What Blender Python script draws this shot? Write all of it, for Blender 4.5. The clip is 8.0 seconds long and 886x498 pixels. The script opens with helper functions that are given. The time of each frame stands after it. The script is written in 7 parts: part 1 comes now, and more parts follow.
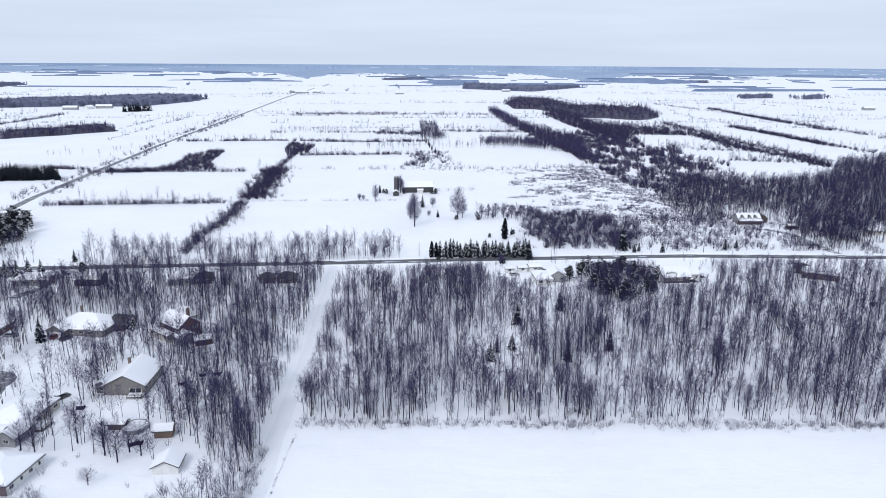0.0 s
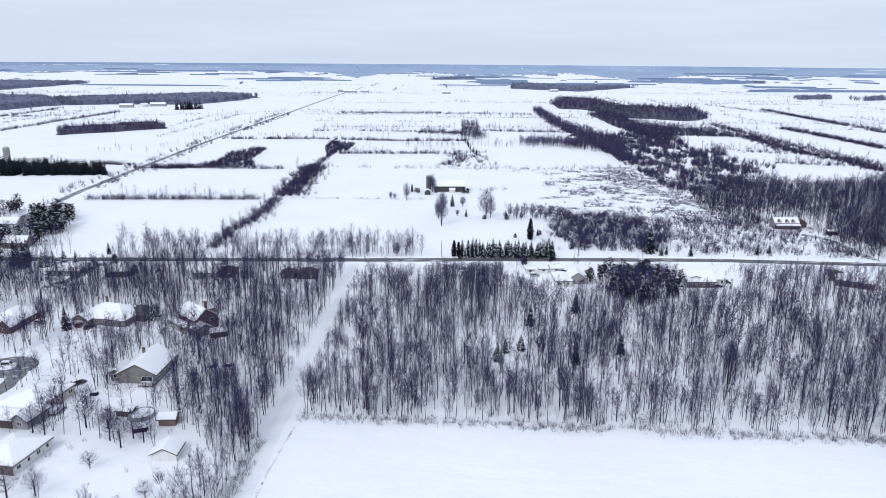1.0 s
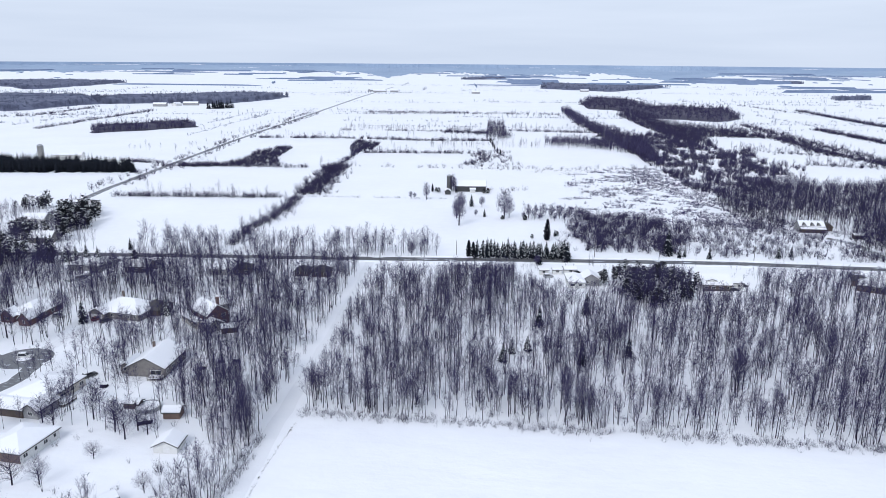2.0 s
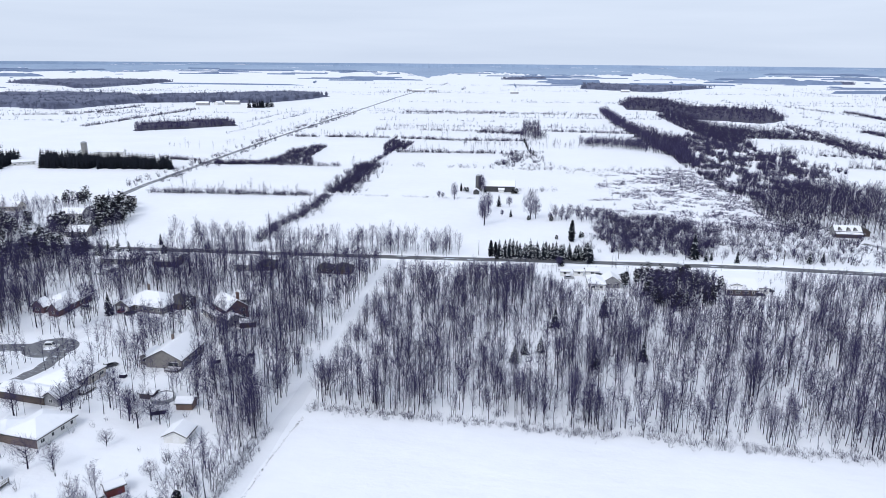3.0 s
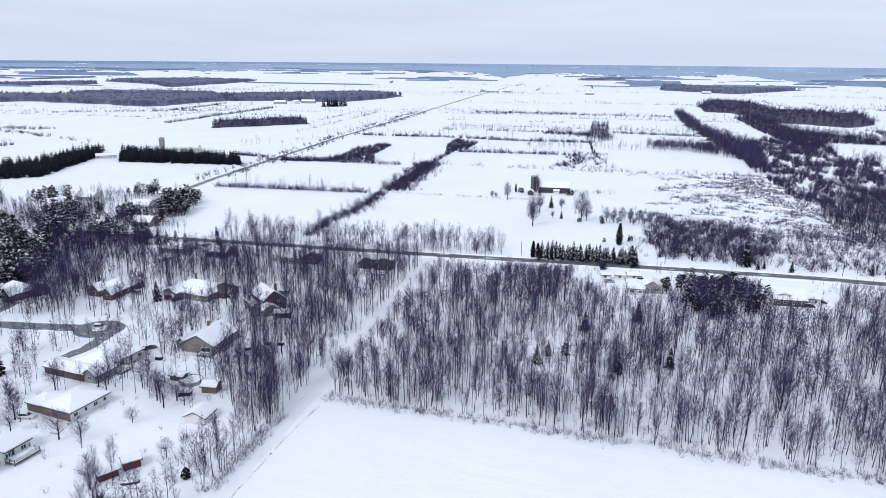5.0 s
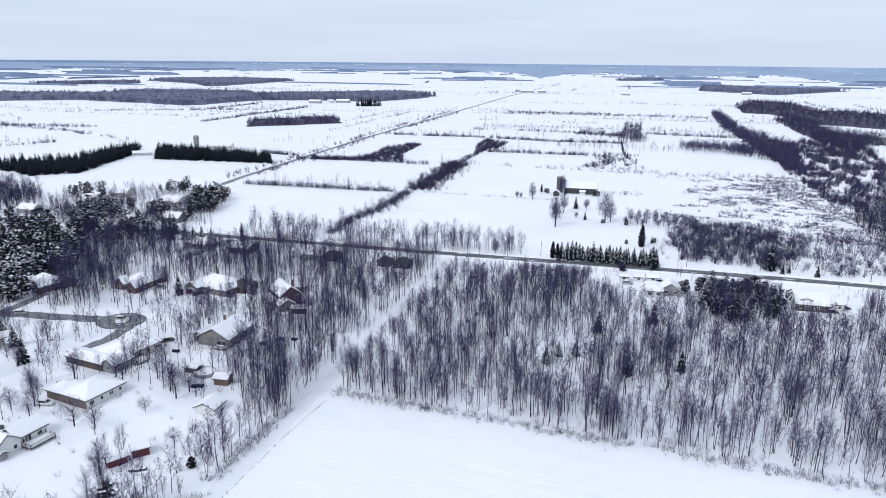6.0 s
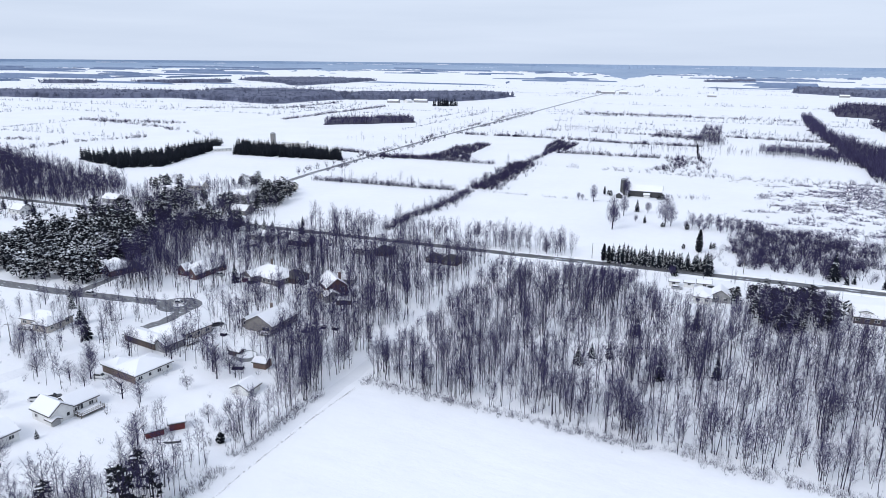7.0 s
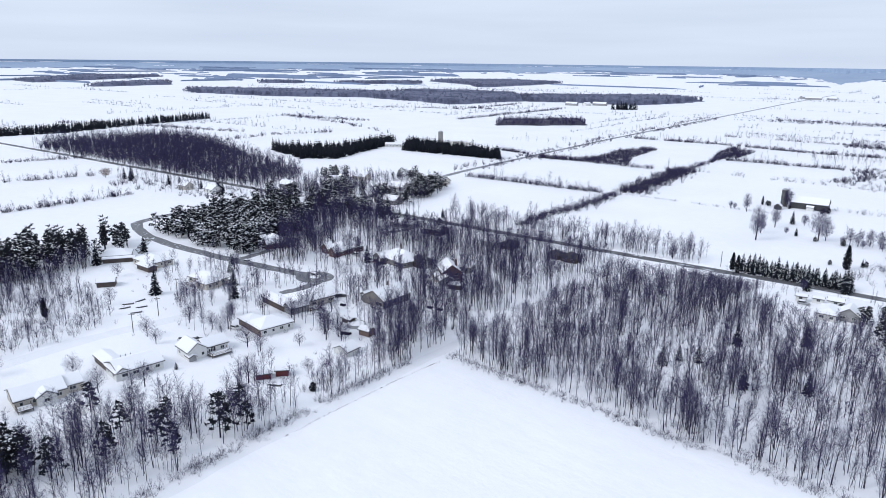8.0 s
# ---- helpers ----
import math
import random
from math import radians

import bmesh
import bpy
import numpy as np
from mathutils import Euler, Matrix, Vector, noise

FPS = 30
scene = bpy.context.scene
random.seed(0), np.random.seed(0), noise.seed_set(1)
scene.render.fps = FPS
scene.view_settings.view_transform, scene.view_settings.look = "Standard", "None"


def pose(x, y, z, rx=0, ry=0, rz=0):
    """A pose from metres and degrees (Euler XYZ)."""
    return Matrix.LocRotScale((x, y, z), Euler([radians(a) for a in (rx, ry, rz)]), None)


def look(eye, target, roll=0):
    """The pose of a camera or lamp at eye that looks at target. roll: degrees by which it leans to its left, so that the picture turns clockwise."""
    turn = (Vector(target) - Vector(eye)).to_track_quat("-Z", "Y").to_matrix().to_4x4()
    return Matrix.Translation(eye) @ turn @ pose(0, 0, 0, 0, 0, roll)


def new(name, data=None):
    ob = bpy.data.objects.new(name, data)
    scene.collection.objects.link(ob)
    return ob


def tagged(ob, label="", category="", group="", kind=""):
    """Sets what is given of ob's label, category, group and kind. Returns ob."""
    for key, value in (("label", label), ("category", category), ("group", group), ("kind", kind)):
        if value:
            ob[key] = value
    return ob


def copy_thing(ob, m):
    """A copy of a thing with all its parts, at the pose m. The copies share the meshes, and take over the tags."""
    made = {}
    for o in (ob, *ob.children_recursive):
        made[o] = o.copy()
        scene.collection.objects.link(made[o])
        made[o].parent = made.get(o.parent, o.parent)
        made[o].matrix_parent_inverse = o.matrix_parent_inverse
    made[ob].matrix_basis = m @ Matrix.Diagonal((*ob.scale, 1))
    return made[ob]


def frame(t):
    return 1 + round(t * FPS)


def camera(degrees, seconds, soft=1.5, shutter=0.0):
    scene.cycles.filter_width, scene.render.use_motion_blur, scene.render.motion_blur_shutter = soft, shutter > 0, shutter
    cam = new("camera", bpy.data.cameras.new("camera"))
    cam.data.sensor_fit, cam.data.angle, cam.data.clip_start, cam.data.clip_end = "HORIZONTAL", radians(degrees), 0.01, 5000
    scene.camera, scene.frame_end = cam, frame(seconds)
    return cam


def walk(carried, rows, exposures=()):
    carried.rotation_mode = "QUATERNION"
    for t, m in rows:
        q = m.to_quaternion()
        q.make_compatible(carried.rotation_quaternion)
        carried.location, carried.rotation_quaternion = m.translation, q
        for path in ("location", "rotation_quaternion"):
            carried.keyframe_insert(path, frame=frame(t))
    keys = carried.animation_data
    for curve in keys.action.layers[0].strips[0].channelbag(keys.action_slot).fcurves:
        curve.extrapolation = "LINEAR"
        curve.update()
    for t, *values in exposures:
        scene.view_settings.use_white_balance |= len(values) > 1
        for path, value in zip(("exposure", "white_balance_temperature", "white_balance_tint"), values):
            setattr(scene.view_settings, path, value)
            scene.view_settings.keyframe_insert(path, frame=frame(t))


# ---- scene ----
# The camera: a drone about 95 m over the ground that slides east and turns west.
cam = camera(65.1, 8.0, 0.8)
PATH = [
    (0, 0.02, -0.14, 95.00, 0.003, -15.161, 0.394),
    (0.1, 2.46, -0.12, 94.97, 0.748, -15.169, 0.401),
    (0.2, 4.67, -0.09, 94.95, 1.443, -15.178, 0.407),
    (0.3, 6.52, -0.06, 94.93, 2.040, -15.185, 0.413),
    (0.4, 7.90, -0.03, 94.91, 2.494, -15.190, 0.417),
    (0.5, 8.88, -0.01, 94.90, 2.821, -15.194, 0.420),
    (0.7, 10.46, 0.04, 94.89, 3.335, -15.203, 0.425),
    (1, 12.79, 0.12, 94.88, 4.105, -15.216, 0.433),
    (1.5, 16.53, 0.45, 94.84, 5.292, -15.228, 0.440),
    (3, 28.74, 1.31, 94.80, 10.001, -15.268, 0.454),
    (3.5, 32.96, 1.88, 94.67, 11.727, -15.277, 0.468),
    (4, 36.91, 2.28, 94.65, 13.332, -15.289, 0.495),
    (4.5, 40.66, 2.79, 94.54, 14.818, -15.282, 0.509),
    (6, 52.46, 4.53, 94.51, 19.340, -15.308, 0.545),
    (6.25, 54.44, 4.87, 94.50, 20.165, -15.316, 0.559),
    (6.5, 56.99, 5.25, 94.48, 21.290, -15.323, 0.573),
    (6.6, 58.36, 5.43, 94.48, 21.932, -15.326, 0.578),
    (6.7, 60.00, 5.64, 94.47, 22.735, -15.329, 0.584),
    (6.8, 61.96, 5.87, 94.47, 23.693, -15.332, 0.589),
    (6.9, 64.26, 6.09, 94.46, 24.800, -15.335, 0.595),
    (7, 66.95, 6.30, 94.46, 26.050, -15.338, 0.600),
    (7.125, 70.73, 6.52, 94.48, 27.773, -15.333, 0.607),
    (7.25, 74.75, 6.71, 94.51, 29.610, -15.328, 0.614),
    (7.375, 78.87, 6.90, 94.54, 31.509, -15.323, 0.621),
    (7.5, 82.97, 7.10, 94.56, 33.420, -15.318, 0.628),
    (7.625, 87.03, 7.32, 94.55, 35.359, -15.313, 0.634),
    (7.75, 91.10, 7.54, 94.54, 37.355, -15.308, 0.641),
    (7.875, 95.18, 7.77, 94.53, 39.376, -15.303, 0.648),
    (8, 99.28, 8.00, 94.52, 41.390, -15.298, 0.655),
]


def aimed(x, y, z, yaw, pitch, roll):
    a, p = radians(yaw), radians(pitch)
    ahead = Vector((-math.sin(a) * math.cos(p), math.cos(a) * math.cos(p), math.sin(p)))
    eye = Vector((x, y, z))
    return look(eye, eye + ahead, roll)


walk(cam, [(t, aimed(*row)) for t, *row in PATH], exposures=[(0, 0.17, 6100, 11), (8, 0.17, 6100, 11)])

# ---- world and sun: a thin, even winter overcast ----
SUN_HEIGHT, SUN_TURN = 42.0, 205.0
world = bpy.data.worlds.new("overcast")
scene.world = world
world.use_nodes = True
wn, wl = world.node_tree.nodes, world.node_tree.links
sky = wn.new("ShaderNodeTexSky")
sky.sky_type, sky.sun_disc = "NISHITA", False
sky.sun_elevation, sky.sun_rotation = radians(SUN_HEIGHT), radians(SUN_TURN)
sky.air_density, sky.dust_density, sky.ozone_density = 1.0, 4.0, 1.0
coord = wn.new("ShaderNodeTexCoord")
spread = wn.new("ShaderNodeMapping")
spread.inputs["Scale"].default_value = (1.0, 1.0, 14.0)
wl.new(coord.outputs["Generated"], spread.inputs["Vector"])
streaks = wn.new("ShaderNodeTexNoise")
streaks.inputs["Scale"].default_value, streaks.inputs["Detail"].default_value = 2.2, 5.0
wl.new(spread.outputs["Vector"], streaks.inputs["Vector"])
cloud = wn.new("ShaderNodeValToRGB")
cloud.color_ramp.elements[0].position, cloud.color_ramp.elements[0].color = 0.3, (6.1, 6.75, 7.75, 1)
cloud.color_ramp.elements[1].position, cloud.color_ramp.elements[1].color = 0.72, (7.0, 7.6, 8.5, 1)
wl.new(streaks.outputs["Fac"], cloud.inputs["Fac"])
veil = wn.new("ShaderNodeMixRGB")
veil.inputs["Fac"].default_value = 0.93
wl.new(sky.outputs["Color"], veil.inputs["Color1"])
wl.new(cloud.outputs["Color"], veil.inputs["Color2"])
back = wn["Background"]
back.inputs["Strength"].default_value = 0.1
wl.new(veil.outputs["Color"], back.inputs["Color"])

sun_data = bpy.data.lights.new("sun", "SUN")
sun_data.energy, sun_data.angle, sun_data.color = 1.3, radians(25), (1.0, 0.97, 0.93)
sun = new("sun", sun_data)
to_sun = Vector((math.sin(radians(SUN_TURN)) * math.cos(radians(SUN_HEIGHT)),
                 math.cos(radians(SUN_TURN)) * math.cos(radians(SUN_HEIGHT)), math.sin(radians(SUN_HEIGHT))))
sun.matrix_world = look(to_sun * 300, (0, 0, 0))


# ---- materials ----
def ramp_between(nodes, links, fac, a, b, lo=0.3, hi=0.7):
    r = nodes.new("ShaderNodeValToRGB")
    r.color_ramp.elements[0].position, r.color_ramp.elements[0].color = lo, (*a, 1)
    r.color_ramp.elements[1].position, r.color_ramp.elements[1].color = hi, (*b, 1)
    links.new(fac, r.inputs["Fac"])
    return r.outputs["Color"]


def surface(name, dark, light, scale=1.0, rough=0.8, bump=0.0, bump_scale=6.0, metal=0.0, vary="", stretch=(1, 1, 1), second=None):
    """A worn surface: two colours mixed by coarse and fine noise, fine relief, and a shift from piece to piece."""
    m = bpy.data.materials.new(name)
    m.use_nodes = True
    n, l = m.node_tree.nodes, m.node_tree.links
    b = n["Principled BSDF"]
    b.inputs["Roughness"].default_value, b.inputs["Metallic"].default_value = rough, metal
    if vary == "island":
        b.inputs["Specular IOR Level"].default_value = 0.12
    tc, mp = n.new("ShaderNodeTexCoord"), n.new("ShaderNodeMapping")
    mp.inputs["Scale"].default_value = stretch
    l.new(tc.outputs["Object"], mp.inputs["Vector"])
    coarse, fine, both = n.new("ShaderNodeTexNoise"), n.new("ShaderNodeTexNoise"), n.new("ShaderNodeMath")
    coarse.inputs["Scale"].default_value, coarse.inputs["Detail"].default_value = scale, 4
    fine.inputs["Scale"].default_value, fine.inputs["Detail"].default_value = scale * 9, 3
    for t in (coarse, fine):
        l.new(mp.outputs["Vector"], t.inputs["Vector"])
    both.operation = "MULTIPLY_ADD"
    half = n.new("ShaderNodeMath")
    half.operation = "MULTIPLY"
    half.inputs[1].default_value = 0.65
    l.new(coarse.outputs["Fac"], half.inputs[0])
    l.new(fine.outputs["Fac"], both.inputs[0])
    both.inputs[1].default_value = 0.35
    l.new(half.outputs[0], both.inputs[2])
    colour = ramp_between(n, l, both.outputs[0], dark, light)
    if vary:
        rnd = n.new("ShaderNodeObjectInfo") if vary == "object" else n.new("ShaderNodeNewGeometry")
        out = rnd.outputs["Random"] if vary == "object" else rnd.outputs["Random Per Island"]
        hsv, scl = n.new("ShaderNodeHueSaturation"), n.new("ShaderNodeMapRange")
        scl.inputs["To Min"].default_value, scl.inputs["To Max"].default_value = 0.7, 1.35
        l.new(out, scl.inputs["Value"])
        l.new(scl.outputs["Result"], hsv.inputs["Value"])
        l.new(colour, hsv.inputs["Color"])
        colour = hsv.outputs["Color"]
    l.new(colour, b.inputs["Base Color"])
    if bump:
        bt, bp = n.new("ShaderNodeTexNoise"), n.new("ShaderNodeBump")
        bt.inputs["Scale"].default_value, bt.inputs["Detail"].default_value = bump_scale, 4
        bp.inputs["Strength"].default_value, bp.inputs["Distance"].default_value = bump, 0.1
        l.new(mp.outputs["Vector"], bt.inputs["Vector"])
        l.new(bt.outputs["Fac"], bp.inputs["Height"])
        l.new(bp.outputs["Normal"], b.inputs["Normal"])
    return m


def banded(name, dark, light, width, rough=0.75, along="z", depth=0.35):
    """Boards, laps or courses of that width, with a groove between them."""
    m = surface(name, dark, light, 0.8, rough)
    n, l = m.node_tree.nodes, m.node_tree.links
    w, bp = n.new("ShaderNodeTexWave"), n.new("ShaderNodeBump")
    w.bands_direction, w.wave_profile = along.upper(), "SAW"
    w.inputs["Scale"].default_value = 0.314 / width
    bp.inputs["Strength"].default_value, bp.inputs["Distance"].default_value = depth, 0.03
    l.new(n["Texture Coordinate"].outputs["Object"], w.inputs["Vector"])
    l.new(w.outputs["Fac"], bp.inputs["Height"])
    l.new(bp.outputs["Normal"], n["Principled BSDF"].inputs["Normal"])
    return m


def bricked(name, a, b, mortar):
    m = surface(name, a, b, 1.0, 0.85)
    n, l = m.node_tree.nodes, m.node_tree.links
    t, tc = n.new("ShaderNodeTexBrick"), n["Texture Coordinate"]
    turn = n.new("ShaderNodeMapping")
    turn.inputs["Rotation"].default_value = (radians(90), 0, radians(45))
    t.inputs["Scale"].default_value = 3.6
    t.inputs["Color1"].default_value, t.inputs["Color2"].default_value, t.inputs["Mortar"].default_value = (*a, 1), (*b, 1), (*mortar, 1)
    l.new(tc.outputs["Object"], turn.inputs["Vector"])
    l.new(turn.outputs["Vector"], t.inputs["Vector"])
    l.new(t.outputs["Color"], n["Principled BSDF"].inputs["Base Color"])
    return m


def snowy(name, tone=1.0, relief=0.5):
    """Snow with long wind drifts, small lumps and a faint change of tone."""
    m = surface(name, (0.82 * tone, 0.825 * tone, 0.86 * tone), (0.88 * tone, 0.885 * tone, 0.915 * tone), 0.02, 0.65)
    n, l = m.node_tree.nodes, m.node_tree.links
    tc = n["Texture Coordinate"]
    drift, lump, add, bp = n.new("ShaderNodeTexNoise"), n.new("ShaderNodeTexNoise"), n.new("ShaderNodeMath"), n.new("ShaderNodeBump")
    mp = n.new("ShaderNodeMapping")
    mp.inputs["Scale"].default_value = (0.05, 0.16, 0.1)
    l.new(tc.outputs["Object"], mp.inputs["Vector"])
    l.new(mp.outputs["Vector"], drift.inputs["Vector"])
    l.new(tc.outputs["Object"], lump.inputs["Vector"])
    drift.inputs["Scale"].default_value, drift.inputs["Detail"].default_value = 1.0, 4
    lump.inputs["Scale"].default_value, lump.inputs["Detail"].default_value = 0.7, 5
    add.operation = "MULTIPLY_ADD"
    add.inputs[1].default_value = 0.3
    l.new(lump.outputs["Fac"], add.inputs[0])
    l.new(drift.outputs["Fac"], add.inputs[2])
    bp.inputs["Strength"].default_value, bp.inputs["Distance"].default_value = relief, 0.8
    l.new(add.outputs[0], bp.inputs["Height"])
    l.new(bp.outputs["Normal"], n["Principled BSDF"].inputs["Normal"])
    return m


def half_cleared(name, bare, rough, amount, scale=0.25):
    """A road surface with tongues and crusts of packed snow left on it."""
    m = surface(name, tuple(c * 0.8 for c in bare), tuple(c * 1.25 for c in bare), 0.7, rough, 0.2, 20)
    n, l = m.node_tree.nodes, m.node_tree.links
    base = n["Principled BSDF"].inputs["Base Color"]
    under = base.links[0].from_socket
    t, mp = n.new("ShaderNodeTexNoise"), n.new("ShaderNodeMapping")
    mp.inputs["Scale"].default_value = (0.35, 1.6, 1.0)
    l.new(n["Texture Coordinate"].outputs["Object"], mp.inputs["Vector"])
    l.new(mp.outputs["Vector"], t.inputs["Vector"])
    t.inputs["Scale"].default_value, t.inputs["Detail"].default_value = scale, 6
    edge = n.new("ShaderNodeValToRGB")
    edge.color_ramp.elements[0].position, edge.color_ramp.elements[1].position = amount, amount + 0.09
    l.new(t.outputs["Fac"], edge.inputs["Fac"])
    mix = n.new("ShaderNodeMixRGB")
    l.new(edge.outputs["Color"], mix.inputs["Fac"])
    l.new(under, mix.inputs["Color1"])
    mix.inputs["Color2"].default_value = (0.72, 0.75, 0.80, 1)
    l.new(mix.outputs["Color"], base)
    return m


SNOW = snowy("snow")
ROOF_SNOW = snowy("roof_snow", 1.0, 0.35)
BRANCH_SNOW = surface("branch_snow", (0.70, 0.73, 0.78), (0.86, 0.88, 0.91), 2.0, 0.7)
PACKED = snowy("packed_snow", 0.93, 0.8)
ASPHALT = half_cleared("asphalt", (0.10, 0.10, 0.108), 0.65, 0.58)
SIDE_ASPHALT = half_cleared("side_asphalt", (0.16, 0.162, 0.175), 0.75, 0.60, 0.7)
SNOWY_ASPHALT = half_cleared("snowy_asphalt", (0.15, 0.152, 0.165), 0.75, 0.56, 0.5)
GRAVEL = half_cleared("gravel", (0.11, 0.105, 0.10), 0.9, 0.47, 0.5)
BARK = surface("bark", (0.011, 0.0095, 0.020), (0.033, 0.028, 0.052), 3.0, 0.9, 0.4, 14, vary="island")
TWIG = surface("twig", (0.036, 0.032, 0.078), (0.080, 0.070, 0.154), 0.5, 0.9, vary="island")
# Twigs of far woods, lightened and blued in the colour for aerial haze.
HAZY_TWIG = surface("hazy_twig", (0.088, 0.098, 0.158), (0.150, 0.165, 0.240), 0.05, 0.95)
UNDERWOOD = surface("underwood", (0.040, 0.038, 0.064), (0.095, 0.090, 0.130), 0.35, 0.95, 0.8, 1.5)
# Woods at the horizon, with the haze before them painted as pale blue.
HAZY_HORIZON = surface("hazy_horizon_woodland", (0.24, 0.315, 0.445), (0.33, 0.415, 0.54), 0.003, 0.95)
RUST_TWIG = surface("rust_twig", (0.10, 0.055, 0.045), (0.19, 0.10, 0.08), 0.5, 0.9, vary="island")
NEEDLES = surface("needles", (0.006, 0.008, 0.013), (0.018, 0.022, 0.032), 1.2, 0.85, vary="island")
PINE_NEEDLES = surface("pine_needles", (0.009, 0.011, 0.016), (0.028, 0.030, 0.038), 1.0, 0.85, vary="island")
DEAD_GRASS = surface("dead_grass", (0.09, 0.08, 0.07), (0.20, 0.17, 0.14), 0.6, 0.95, vary="island")
# Rim woods and hedges; the blue lightening is distance haze put in the colour.
HAZY_LAND = surface("far_woodland", (0.145, 0.195, 0.305), (0.22, 0.28, 0.40), 0.004, 0.95)
WHITE_SIDING = banded("white_siding", (0.62, 0.62, 0.61), (0.78, 0.78, 0.76), 0.14)
CREAM_SIDING = banded("cream_siding", (0.46, 0.43, 0.38), (0.60, 0.56, 0.50), 0.14)
GREY_SIDING = banded("grey_siding", (0.25, 0.25, 0.26), (0.36, 0.36, 0.36), 0.14)
TAN_SIDING = banded("tan_siding", (0.155, 0.145, 0.14), (0.25, 0.235, 0.225), 0.14)
BROWN_BOARD = banded("brown_board", (0.055, 0.042, 0.038), (0.105, 0.080, 0.070), 0.2, along="x")
CEDAR = banded("cedar_board", (0.13, 0.085, 0.07), (0.20, 0.14, 0.115), 0.2, along="x")
RED_BOARD = banded("red_board", (0.085, 0.016, 0.018), (0.15, 0.03, 0.03), 0.2, along="x")
BARN_BOARD = banded("barn_board", (0.030, 0.031, 0.035), (0.075, 0.076, 0.08), 0.28, along="x")
BRICK_RED = bricked("red_brick", (0.085, 0.040, 0.040), (0.13, 0.062, 0.058), (0.17, 0.14, 0.13))
BRICK_BROWN = bricked("brown_brick", (0.105, 0.072, 0.065), (0.16, 0.115, 0.10), (0.24, 0.22, 0.20))
SHINGLE = banded("shingle", (0.045, 0.043, 0.046), (0.095, 0.09, 0.092), 0.16, 0.9)
TRIM = surface("white_trim", (0.66, 0.66, 0.66), (0.80, 0.80, 0.80), 2.0, 0.5)
CONCRETE = surface("concrete", (0.24, 0.235, 0.23), (0.38, 0.37, 0.36), 0.6, 0.85, 0.2, 8)
SILO_STAVE = surface("silo_stave", (0.065, 0.065, 0.07), (0.13, 0.128, 0.13), 0.5, 0.85, 0.2, 8)
STEEL = surface("galvanised_steel", (0.30, 0.31, 0.32), (0.45, 0.46, 0.47), 0.8, 0.45, metal=0.7)
POLE_WOOD = surface("pole_wood", (0.07, 0.06, 0.055), (0.15, 0.13, 0.115), 1.0, 0.9)
RUBBER = surface("rubber", (0.012, 0.012, 0.012), (0.03, 0.03, 0.03), 3.0, 0.8)
GLASS = surface("window_glass", (0.018, 0.021, 0.026), (0.04, 0.046, 0.055), 0.4, 0.08)


def paint(name, c):
    m = surface(name, tuple(v * 0.85 for v in c), c, 1.0, 0.3)
    m.node_tree.nodes["Principled BSDF"].inputs["Coat Weight"].default_value = 0.5
    return m


CAR_RED, CAR_BLACK, CAR_SILVER, CAR_WHITE = (paint("car_red", (0.12, 0.012, 0.018)), paint("car_black", (0.02, 0.02, 0.024)),
                                             paint("car_silver", (0.33, 0.34, 0.36)), paint("car_white", (0.7, 0.7, 0.7)))


